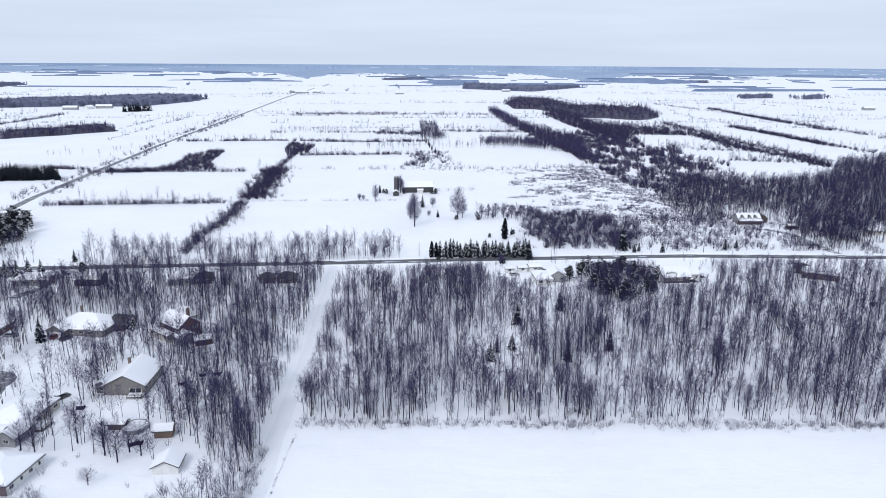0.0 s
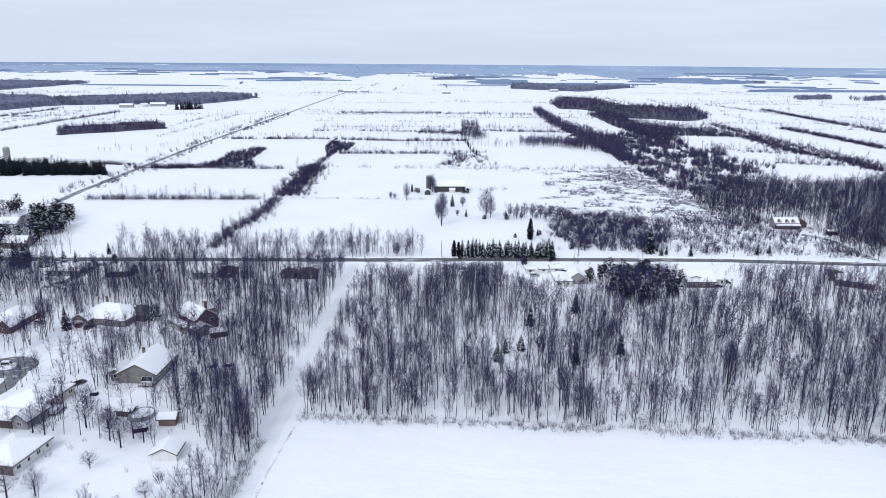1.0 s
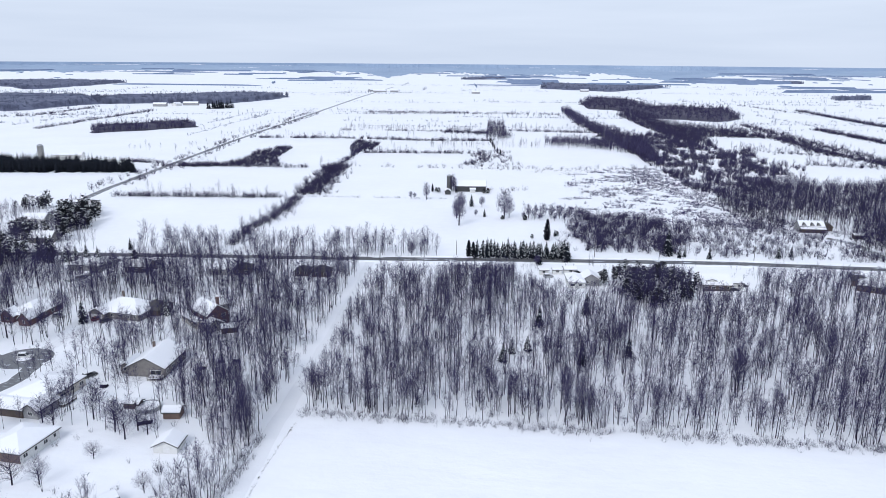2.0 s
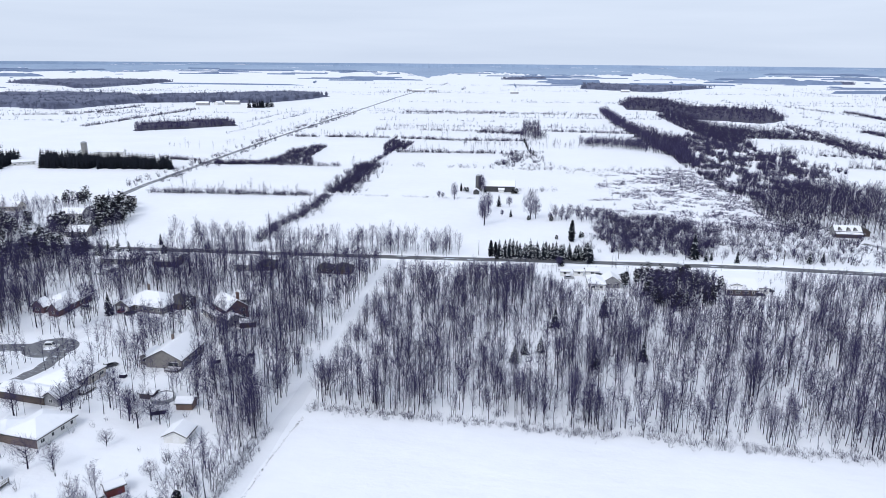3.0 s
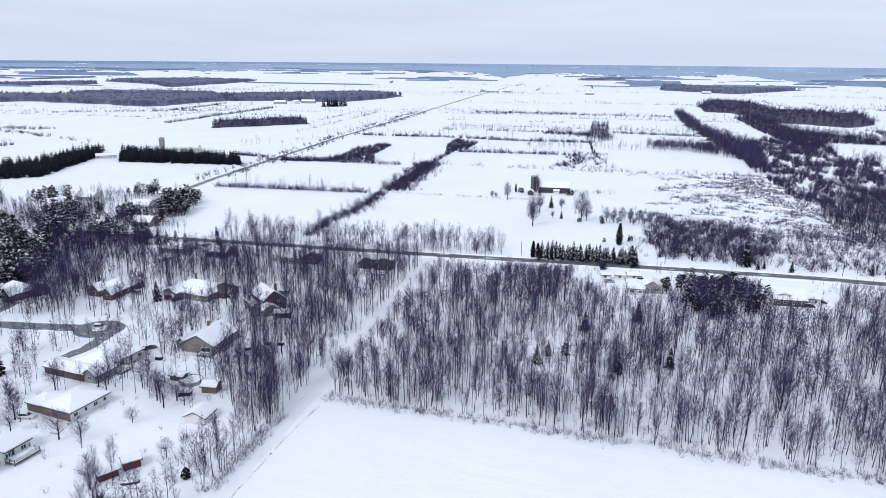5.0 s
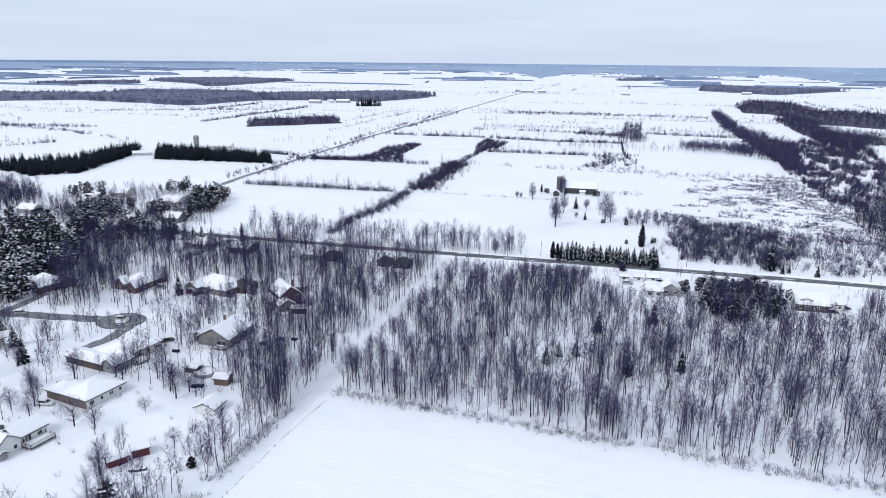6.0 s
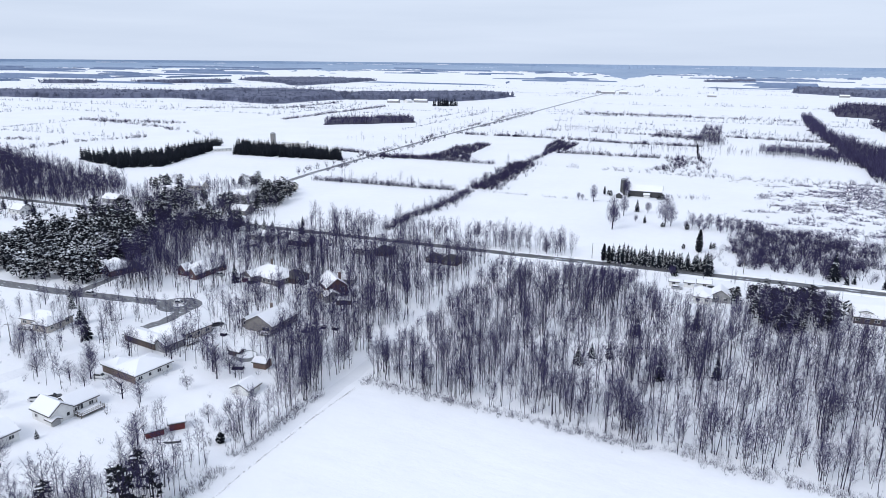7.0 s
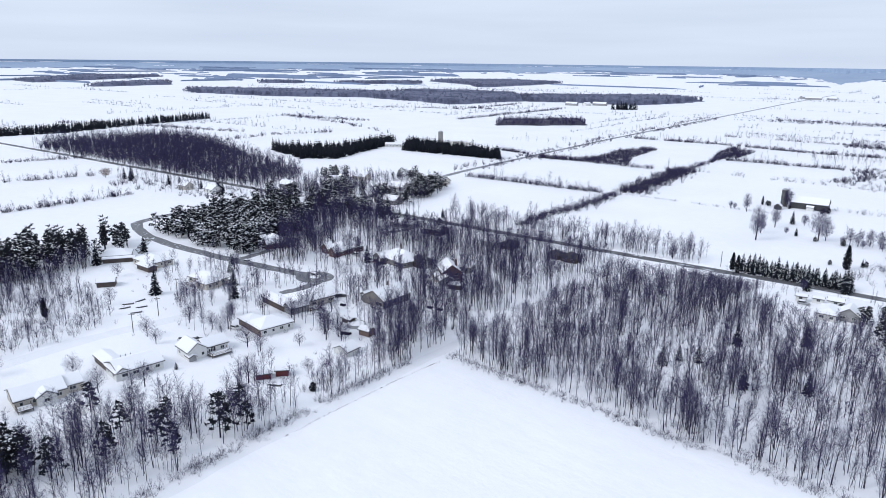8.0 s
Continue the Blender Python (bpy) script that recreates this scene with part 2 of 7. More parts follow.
# ---- mesh kit ----
class Geo:
    """Corners and faces, gathered piece by piece, with a material slot for each face."""

    def __init__(self):
        self.v, self.f, self.m = [], [], []

    def add(self, verts, faces, slot=0):
        k = len(self.v)
        self.v += [tuple(p) for p in verts]
        self.f += [tuple(i + k for i in f) for f in faces]
        self.m += [slot] * len(faces)
        return self

    def box(self, x0, y0, z0, x1, y1, z1, slot=0):
        v = [(x, y, z) for z in (z0, z1) for x, y in ((x0, y0), (x1, y0), (x1, y1), (x0, y1))]
        return self.add(v, [(3, 2, 1, 0), (4, 5, 6, 7), (0, 1, 5, 4), (1, 2, 6, 5), (2, 3, 7, 6), (3, 0, 4, 7)], slot)

    def tube(self, pts, radii, sides=4, slot=0, cap=False):
        """A tapered, bent tube of triangles along pts."""
        k, rings = len(self.v), []
        for i, (p, r) in enumerate(zip(pts, radii)):
            a, b = Vector(pts[max(i - 1, 0)]), Vector(pts[min(i + 1, len(pts) - 1)])
            d = (b - a).normalized()
            u = d.cross(Vector((0.31, 0.95, 0.05))).normalized()
            w = d.cross(u)
            if r < 0.004:
                self.v.append(tuple(p))
                rings.append([len(self.v) - 1])
                continue
            ring = []
            for s in range(sides):
                t = 2 * math.pi * s / sides
                self.v.append(tuple(Vector(p) + (u * math.cos(t) + w * math.sin(t)) * r))
                ring.append(len(self.v) - 1)
            rings.append(ring)
        for a, b in zip(rings, rings[1:]):
            for s in range(sides):
                if len(b) == 1:
                    new_faces = [(a[s], a[(s + 1) % sides], b[0])]
                else:
                    new_faces = [(a[s], a[(s + 1) % sides], b[(s + 1) % sides]), (a[s], b[(s + 1) % sides], b[s])]
                self.f += new_faces
                self.m += [slot] * len(new_faces)
        if cap and len(rings[-1]) > 1:
            self.f.append(tuple(rings[-1]))
            self.m.append(slot)
        return self

    def blade(self, a, b, width, rng, slot=0):
        a, b = Vector(a), Vector(b)
        side = (b - a).cross(Vector((rng.uniform(-1, 1), rng.uniform(-1, 1), rng.uniform(-1, 1)))).normalized() * width / 2
        return self.add([a - side, a + side, b], [(0, 1, 2)], slot)

    def only(self, slot):
        g = Geo()
        keep = [f for f, m in zip(self.f, self.m) if m == slot]
        used = sorted({i for f in keep for i in f})
        at = {i: k for k, i in enumerate(used)}
        g.v, g.f, g.m = [self.v[i] for i in used], [tuple(at[i] for i in f) for f in keep], [0] * len(keep)
        return g

    def mesh(self, name, *materials):
        me = bpy.data.meshes.new(name)
        me.from_pydata(self.v, [], self.f)
        for m in materials:
            me.materials.append(m)
        if len(materials) > 1:
            me.polygons.foreach_set("material_index", self.m)
        me.update()
        return me

    def arrays(self):
        """The same as arrays of triangles."""
        f, m = [], []
        for face, slot in zip(self.f, self.m):
            for i in range(1, len(face) - 1):
                f.append((face[0], face[i], face[i + 1]))
                m.append(slot)
        return np.array(self.v, np.float32), np.array(f, np.int32), np.array(m, np.int32)


def mesh_of_arrays(name, v, f, m, materials):
    me = bpy.data.meshes.new(name)
    me.vertices.add(len(v))
    me.vertices.foreach_set("co", np.ascontiguousarray(v, np.float32).ravel())
    me.loops.add(f.size)
    me.loops.foreach_set("vertex_index", np.ascontiguousarray(f, np.int32).ravel())
    me.polygons.add(len(f))
    me.polygons.foreach_set("loop_start", np.arange(0, f.size, 3, dtype=np.int32))
    for mat in materials:
        me.materials.append(mat)
    me.polygons.foreach_set("material_index", np.ascontiguousarray(m, np.int32))
    me.update(calc_edges=True)
    return me


def part(name, geo, material, parent, label="", m=None):
    ob = new(name, geo if isinstance(geo, bpy.types.Mesh) else geo.mesh(name, material))
    ob.parent = parent
    if m is not None:
        ob.matrix_basis = m
    return tagged(ob, label)


def thing(name, x, y, turn, label, category, group="", z=0.0):
    ob = new(name)
    ob.empty_display_size = 0.5
    ob.matrix_basis = pose(x, y, z, 0, 0, turn)
    return tagged(ob, label, category, group)


# Land farther than NEAR is drawn in towards it, on a rim that rises to just below eye height, where the horizon of a round earth lies.
NEAR, DEEP, EYE_HEIGHT, MID = 2600.0, 2250.0, 73.0, (50.0, 0.0)


def settled(x, y):
    """Where a far place comes to lie, and the factor by which things there shrink."""
    dx, dy = x - MID[0], y - MID[1]
    r = math.hypot(dx, dy)
    if r <= NEAR:
        return x, y, 0.0, 1.0
    k = (NEAR + DEEP * (1 - math.exp(-(r - NEAR) / DEEP))) / r
    return MID[0] + dx * k, MID[1] + dy * k, EYE_HEIGHT * (1 - k), k


def scatter(name, kinds, places, materials, label, category):
    """One object of many plants. kinds: arrays of one plant each; places: rows of kind, x, y, turn, size, height factor."""
    vs, fs, ms, k = [], [], [], 0
    for i, x, y, turn, size, tall in places:
        v, f, m = kinds[int(i)]
        X, Y, Z, s = settled(x, y)
        c, n = math.cos(turn) * size * s, math.sin(turn) * size * s
        w = np.empty_like(v)
        w[:, 0], w[:, 1], w[:, 2] = X + c * v[:, 0] - n * v[:, 1], Y + n * v[:, 0] + c * v[:, 1], Z + v[:, 2] * size * tall * s
        vs.append(w), fs.append(f + k), ms.append(m)
        k += len(v)
    ob = new(name, mesh_of_arrays(name, np.concatenate(vs), np.concatenate(fs), np.concatenate(ms), materials))
    return tagged(ob, label, category, kind="stuff")


def inside(x, y, poly):
    hit, j = False, len(poly) - 1
    for i in range(len(poly)):
        (xi, yi), (xj, yj) = poly[i], poly[j]
        if (yi > y) != (yj > y) and x < (xj - xi) * (y - yi) / (yj - yi) + xi:
            hit = not hit
        j = i
    return hit


def off_line(x, y, line):
    best = 1e9
    for (ax, ay), (bx, by) in zip(line, line[1:]):
        dx, dy = bx - ax, by - ay
        t = max(0, min(1, ((x - ax) * dx + (y - ay) * dy) / (dx * dx + dy * dy)))
        best = min(best, math.hypot(x - ax - t * dx, y - ay - t * dy))
    return best


# ---- plants: one of each kind, as arrays ----
def wood_tree(seed, tall, spread, limbs, twigs, width, fork=0.4, stems=1, round_limbs=False):
    """A slender leafless tree of a wood: one or more thin stems, steep limbs, and fans of fine twigs. Slot 0 is bark, slot 1 twigs."""
    rng, g = random.Random(seed), Geo()
    turn = rng.uniform(0, 6.283)
    for k in range(stems):
        a = turn + 6.283 * k / stems + rng.uniform(-0.4, 0.4)
        out = Vector((math.cos(a), math.sin(a), 0))
        h = tall * (1.0 if k == 0 else rng.uniform(0.72, 0.96))
        lean = out * h * (rng.uniform(0.07, 0.15) if stems > 1 else rng.uniform(0.0, 0.05))
        r0 = h * rng.uniform(0.0056, 0.0082)
        pts = [out * (0.2 if stems > 1 else 0.0) + lean * q + Vector((rng.uniform(-1, 1), rng.uniform(-1, 1), 0)) * 0.013 * h * (q > 0) + Vector((0, 0, h * q)) for q in (0, 0.33, 0.66, 0.97)]
        g.tube(pts, [r0 * 1.25, r0 * 0.85, r0 * 0.45, 0.0], 5 if round_limbs else 3)
        n = max(3, round(limbs / stems ** 0.6))
        for i in range(n):
            q = (i + rng.random()) / n
            at = fork + (0.92 - fork) * q
            j = min(int(at / 0.97 * 3), 2)
            p = pts[j].lerp(pts[j + 1], at / 0.97 * 3 - j)
            b, tilt = i * 2.4 + rng.uniform(-0.7, 0.7), rng.uniform(0.38, 0.85) * (1 - 0.4 * q)
            reach = spread * h * (1.15 - 0.72 * q) * rng.uniform(0.7, 1.25)
            d = Vector((math.sin(tilt) * math.cos(b), math.sin(tilt) * math.sin(b), math.cos(tilt)))
            mid = p + d * reach * 0.5
            rise = (d + Vector((rng.uniform(-0.25, 0.25), rng.uniform(-0.25, 0.25), 0.3))).normalized()
            end = mid + rise * reach * 0.55
            rl = max(r0 * (1 - at) * 0.45, width * 0.5)
            if round_limbs:
                g.tube([p, mid, end], [rl, rl * 0.6, 0.0], 3)
            else:
                side = d.cross(Vector((rng.uniform(-1, 1), rng.uniform(-1, 1), rng.uniform(-1, 1)))).normalized() * rl
                g.add([p - side, p + side, mid + side * 0.6, mid - side * 0.6, end], [(0, 1, 2, 3), (3, 2, 4)])
            for _ in range(twigs):
                u = rng.uniform(0.12, 1.0)
                f = p.lerp(mid, u * 2) if u < 0.5 else mid.lerp(end, u * 2 - 1)
                t = (rise * 0.45 + Vector((rng.uniform(-1, 1), rng.uniform(-1, 1), rng.uniform(-0.45, 0.75)))).normalized()
                g.blade(f, f + t * reach * rng.uniform(0.22, 0.48), width, rng, 1)
    return g


def far_tree(seed, tall, spread, blades, width):
    """A leafless tree as it is needed far away: a trunk and a rounded broom of branches."""
    rng, g = random.Random(seed), Geo()
    g.tube([(0, 0, 0), (0.1, 0, tall * 0.5), (0, 0.1, tall * 0.85)], [width * 0.9, width * 0.6, 0.0], 3)
    for i in range(blades):
        a, up = i * 2.4 + rng.uniform(-0.5, 0.5), rng.uniform(-0.35, 1.0)
        flat = math.sqrt(max(0.04, 1 - up * up)) * rng.uniform(0.6, 1.05)
        e = Vector((math.cos(a) * flat * spread * tall, math.sin(a) * flat * spread * tall, tall * (0.62 + 0.36 * up)))
        p = Vector((e.x * 0.2, e.y * 0.2, max(tall * 0.22, e.z - tall * rng.uniform(0.22, 0.4))))
        g.blade(p, e, width * rng.uniform(1.0, 2.0), rng, 1)
    return g


def spruce(seed, tall, wide, layers, fans, snow=0.5, start=0.06):
    """A spruce: a trunk, drooping tiers of ragged boughs, and snow lying on some of them. Slots: bark, needles, snow."""
    rng, g = random.Random(seed), Geo()
    g.tube([(0, 0, 0), (0, 0, tall * 0.6), (0, 0, tall)], [tall * 0.016, tall * 0.009, 0.0], 5)
    for i in range(layers):
        s = i / (layers - 1)
        z = tall * (start + (0.97 - start) * s ** 0.92)
        reach = wide * (1 - s) ** 0.85 + wide * 0.05
        n = max(4, int(fans * (1 - 0.55 * s)))
        off = rng.uniform(0, 6.283)
        for k in range(n):
            a = off + 6.283 * k / n + rng.uniform(-0.25, 0.25)
            r = reach * rng.uniform(0.72, 1.12)
            half = (3.1 / n) * rng.uniform(0.75, 1.15)
            lift, drop = tall / layers * rng.uniform(0.45, 0.8), r * rng.uniform(0.22, 0.42)
            root = Vector((0, 0, z + lift))
            tip = Vector((math.cos(a) * r, math.sin(a) * r, z - drop + lift * 0.4))
            lft = Vector((math.cos(a - half) * r * 0.66, math.sin(a - half) * r * 0.66, z - drop * 0.75))
            rgt = Vector((math.cos(a + half) * r * 0.66, math.sin(a + half) * r * 0.66, z - drop * 0.75))
            g.add([root, lft, tip, rgt], [(0, 1, 2), (0, 2, 3)], 1)
            if rng.random() < snow:
                up = Vector((0, 0, 0.07))
                q = [root.lerp(tip, 0.3) + up, root.lerp(tip, 0.55).lerp(lft, 0.55) + up, root.lerp(tip, 0.93) + up, root.lerp(tip, 0.55).lerp(rgt, 0.55) + up]
                g.add(q, [(0, 1, 2), (0, 2, 3)], 2)
    return g


def pine(seed, tall, wide, clumps, needles, snow=0.45, crown_from=0.35, size=0.24):
    """A pine: a bare lower trunk and a broken crown of needle clumps on limbs, with snow on their tops."""
    rng, g = random.Random(seed), Geo()
    bend = Vector((rng.uniform(-0.4, 0.4), rng.uniform(-0.4, 0.4), 0))
    g.tube([(0, 0, 0), bend * 0.5 + Vector((0, 0, tall * 0.5)), bend + Vector((0, 0, tall * 0.96))], [tall * 0.017, tall * 0.011, 0.0], 5)
    for i in range(clumps):
        s = crown_from + (1 - crown_from) * (i + rng.random()) / clumps
        a, reach = i * 2.4 + rng.uniform(-0.7, 0.7), wide * (1.12 - s) ** 0.6 * rng.uniform(0.45, 1.1)
        root = bend * s + Vector((0, 0, tall * s * 0.93))
        c = root + Vector((math.cos(a) * reach, math.sin(a) * reach, reach * rng.uniform(-0.05, 0.35)))
        g.tube([root, c], [tall * 0.006, 0.0], 3)
        w = wide * size * rng.uniform(0.7, 1.5)
        for _ in range(needles):
            d = Vector((rng.gauss(0, 1), rng.gauss(0, 1), rng.gauss(0.1, 0.6))).normalized()
            p = c + Vector((rng.uniform(-1, 1), rng.uniform(-1, 1), rng.uniform(-0.4, 0.4))) * w * 0.6
            g.blade(p - d * w * 0.3, p + d * w * rng.uniform(0.7, 1.35), w * 0.62, rng, 1)
        if rng.random() < snow:
            for _ in range(6):
                q = c + Vector((rng.uniform(-1, 1) * w, rng.uniform(-1, 1) * w, w * rng.uniform(0.05, 0.55)))
                a1, big = rng.uniform(0, 6.283), w * rng.uniform(0.35, 0.85)
                ring = [q + Vector((math.cos(a1 + t) * big * rng.uniform(0.4, 1), math.sin(a1 + t) * big * rng.uniform(0.4, 1), rng.uniform(-0.35, 0.3) * big)) for t in (0, 1.6, 3.1, 4.7)]
                g.add(ring, [(0, 1, 2), (0, 2, 3)], 2)
    return g


def oval_tree(seed, tall, wide, limbs, twigs, width):
    """A broad old garden tree: many limbs from a short trunk, and twigs that fill an oval crown."""
    rng, g = random.Random(seed), Geo()
    g.tube([(0, 0, -0.05), (0.1, 0, tall * 0.25), (0, 0.1, tall * 0.6)], [tall * 0.02, tall * 0.015, 0.0], 6)
    mid = Vector((0, 0, tall * 0.56))
    for i in range(limbs):
        a, up = i * 2.4 + rng.uniform(-0.4, 0.4), rng.uniform(-0.45, 1.0)
        flat = math.sqrt(max(0.05, 1 - up * up))
        end = mid + Vector((math.cos(a) * flat * wide, math.sin(a) * flat * wide, up * tall * 0.44)) * rng.uniform(0.7, 1.08)
        out = math.hypot(end.x, end.y)
        base = Vector((0, 0, min(tall * 0.75, max(tall * 0.14, end.z - out * rng.uniform(0.5, 1.1)))))
        bend = base.lerp(end, 0.5) + Vector((0, 0, tall * 0.02))
        g.tube([base, bend, end], [tall * 0.006, tall * 0.003, 0.0], 3)
    low = Vector((0, 0, tall * 0.1))
    for _ in range(limbs * twigs):
        while True:
            u = Vector((rng.uniform(-1, 1), rng.uniform(-1, 1), rng.uniform(-1, 1)))
            if u.length < 0.78 + 0.42 * noise.noise(u.normalized() * 2.2 + Vector((seed, 0, 0))) + rng.uniform(-0.1, 0.16):
                break
        p = mid + Vector((u.x * wide, u.y * wide, u.z * tall * 0.43))
        d = ((p - low).normalized() + Vector((rng.uniform(-0.55, 0.55), rng.uniform(-0.55, 0.55), rng.uniform(-0.1, 0.5)))).normalized() * tall * rng.uniform(0.06, 0.12)
        g.blade(p - d, p + d * 0.3, width, rng, 1)
    return g


def cedar(seed, tall, wide, blades, snow=0.05):
    """A dense evergreen of narrow oval outline, its sprays turned up and out."""
    rng, g = random.Random(seed), Geo()
    g.tube([(0, 0, -0.05), (0, 0, tall * 0.9)], [tall * 0.014, 0.0], 5)
    for i in range(blades):
        s = (i + rng.random()) / blades
        r = wide * math.sin(math.pi * (0.14 + 0.86 * s) ** 0.85) ** 0.7 * rng.uniform(0.7, 1.08)
        a = i * 2.4 + rng.uniform(-0.5, 0.5)
        root = Vector((math.cos(a) * r * 0.3, math.sin(a) * r * 0.3, tall * (s * 0.95 - 0.02)))
        tip = Vector((math.cos(a) * r, math.sin(a) * r, tall * (s * 0.95 + rng.uniform(0.0, 0.07))))
        side = Vector((-math.sin(a), math.cos(a), rng.uniform(-0.3, 0.3))) * wide * rng.uniform(0.2, 0.38)
        mid = root.lerp(tip, 0.62) + Vector((0, 0, tall * 0.012))
        g.add([root, mid - side, tip, mid + side], [(0, 1, 2), (0, 2, 3)], 1)
        if rng.random() < snow:
            up = Vector((0, 0, 0.06))
            g.add([mid + up, mid - side * 0.6 + up, tip + up, mid + side * 0.6 + up], [(0, 1, 2), (0, 2, 3)], 2)
    return g


def bush(seed, tall, wide, stems, twigs, width):
    rng, g = random.Random(seed), Geo()
    for _ in range(stems):
        a, r = rng.uniform(0, 6.283), wide * math.sqrt(rng.random())
        base = Vector((math.cos(a) * r * 0.35, math.sin(a) * r * 0.35, 0))
        tip = Vector((math.cos(a) * r, math.sin(a) * r, tall * rng.uniform(0.55, 1.0)))
        g.blade(base, tip, width * 1.6, rng, 0)
        for _ in range(twigs):
            p = base.lerp(tip, rng.uniform(0.3, 0.95))
            d = Vector((rng.uniform(-1, 1), rng.uniform(-1, 1), rng.uniform(0.1, 1.2)))
            g.blade(p, p + d * tall * 0.3, width, rng, 1)
    return g


def tuft(seed):
    rng, g = random.Random(seed), Geo()
    for _ in range(7):
        p = Vector((rng.uniform(-0.4, 0.4), rng.uniform(-0.4, 0.4), -0.02))
        g.blade(p, p + Vector((rng.uniform(-0.3, 0.3), rng.uniform(-0.3, 0.3), rng.uniform(0.25, 0.6))), 0.1, rng)
    return g


SIZES = ((12.5, 0.34, 0.34, 1), (14, 0.31, 0.40, 1), (13, 0.34, 0.30, 2), (11, 0.38, 0.24, 1), (12, 0.35, 0.36, 1), (14.5, 0.30, 0.44, 1), (9.5, 0.42, 0.16, 2), (13, 0.33, 0.32, 1))
WOOD = [wood_tree(100 + i, t, s, 15, 26, 0.036, b, n, True) for i, (t, s, b, n) in enumerate(SIZES)]
WOOD_KINDS = [wood_tree(100 + i, t, s, 13, 19, 0.058, b, n).arrays() for i, (t, s, b, n) in enumerate(SIZES)]
OPEN_KINDS = [wood_tree(120 + i, t, s, 13, 18, 0.055, b, n).arrays() for i, (t, s, b, n) in enumerate(((10, 0.44, 0.14, 1), (11.5, 0.42, 0.2, 1), (9, 0.48, 0.12, 1), (12, 0.40, 0.25, 1), (10.5, 0.38, 0.2, 2)))]
MIXED_KINDS = WOOD_KINDS + OPEN_KINDS
BACK_KINDS = [wood_tree(240 + i, t, s, 10, 13, 0.09, b).arrays() for i, (t, s, b, n) in enumerate(SIZES)]
SAPLINGS = [wood_tree(130 + i, t, 0.36, 5, 6, 0.048, 0.1, n).arrays() for i, (t, n) in enumerate(((3.0, 2), (4.0, 1), (5.0, 2), (6.5, 1)))]
MID_KINDS = [wood_tree(140 + i, t, 0.36, 6, 7, 0.18, 0.35).arrays() for i, t in enumerate((12, 13, 12.5, 13.5, 11.5))]
LIGHT_KINDS = [wood_tree(150 + i, t, s, 9, 11, 0.10, b).arrays() for i, (t, s, b) in enumerate(((10, 0.42, 0.14), (11.5, 0.40, 0.2), (9, 0.46, 0.10), (12, 0.36, 0.3), (10.5, 0.38, 0.25)))]
OVAL_KINDS = [oval_tree(350 + i, t, w, 7, 16, 0.09).arrays() for i, (t, w) in enumerate(((5.5, 2.8), (7.0, 3.2), (4.0, 2.5)))]
FAR_KINDS = [far_tree(160 + i, t, 0.42, 14, 0.7).arrays() for i, t in enumerate((11.5, 12, 12.5, 13))]
SLIM_KINDS = [far_tree(165 + i, t, 0.30, 14, 0.21).arrays() for i, t in enumerate((10, 11, 12, 13))]
BRUSH = [bush(230 + i, t, 2.4, 6, 4, 0.19).arrays() for i, t in enumerate((2.2, 3.2, 4.4, 5.6))]
LOW_KINDS = [bush(196 + i, t, 2.6, 5, 2, 0.3).arrays() for i, t in enumerate((1.6, 2.4, 3.4))]
FAR_PINES = [spruce(170 + i, t, 3.1, 7, 7, 0.0).arrays() for i, t in enumerate((10, 12, 11))]
BUSHES = [bush(180 + i, t, w, 10, 5, 0.055).arrays() for i, (t, w) in enumerate(((2.6, 1.8), (3.4, 2.2), (1.8, 1.6), (4.4, 2.4)))]
SCRUB = [bush(190 + i, t, w, 8, 3, 0.16).arrays() for i, (t, w) in enumerate(((2.2, 2.6), (3.2, 2.6), (4.6, 2.6)))]
WEEDY = [bush(186 + i, t, w, 7, 4, 0.026).arrays() for i, (t, w) in enumerate(((1.2, 1.0), (1.7, 1.3), (0.9, 1.1)))]
HEATH = [bush(210 + i, t, w, 6, 2, 0.12).arrays() for i, (t, w) in enumerate(((0.8, 1.8), (1.2, 2.2), (0.6, 2.4), (1.8, 1.6)))]
TUFTS = [tuft(200 + i).arrays() for i in range(4)]

# ---- plan: roads, clearings, woods ----
ROAD = [(-1500, 196), (-747, 262), (-316, 300), (-54, 323.2), (33, 332.6), (120, 340), (240, 340), (600, 352), (1500, 384)]
CROSSROAD = [(-252, 306), (-270, 372), (-289, 480), (-303, 600), (-325, 800), (-362, 1250), (-410, 1800), (-455, 2500)]
LANE = [(-52.5, 319), (-49, 285), (-45.6, 232), (-44.4, 200), (-43.6, 170), (-41.5, 130), (-37, 70), (-30, 10), (-20, -120)]
STREET = [(-297, 186), (-281, 179), (-262, 175.5), (-237, 175.5), (-196, 180.5), (-173, 185), (-149, 190.2), (-140.5, 192.3)]
STREET_SOUTH = [(-297, 186), (-304, 200), (-306, 240), (-300, 300)]
DRIVES = [[(-132.5, 188), (-130, 179), (-131, 170), (-133.5, 163)], [(-188, 183), (-189, 196), (-191, 205)], [(-137, 199), (-136, 213), (-134, 224)],
          [(-173, 308), (-172, 280), (-177, 268)], [(-258, 176), (-240, 160), (-216, 156)], [(176, 337), (171, 318), (168, 306)], [(205, 341), (200, 390), (190, 400)]]
CIRCLE = (-139.0, 192.0)


def height_free(x, y, room):
    """Whether a tree may stand here: clear of houses, roads and yards."""
    for cx, cy, r in room:
        if (x - cx) ** 2 + (y - cy) ** 2 < (0.86 * r) ** 2:
            return False
    return True


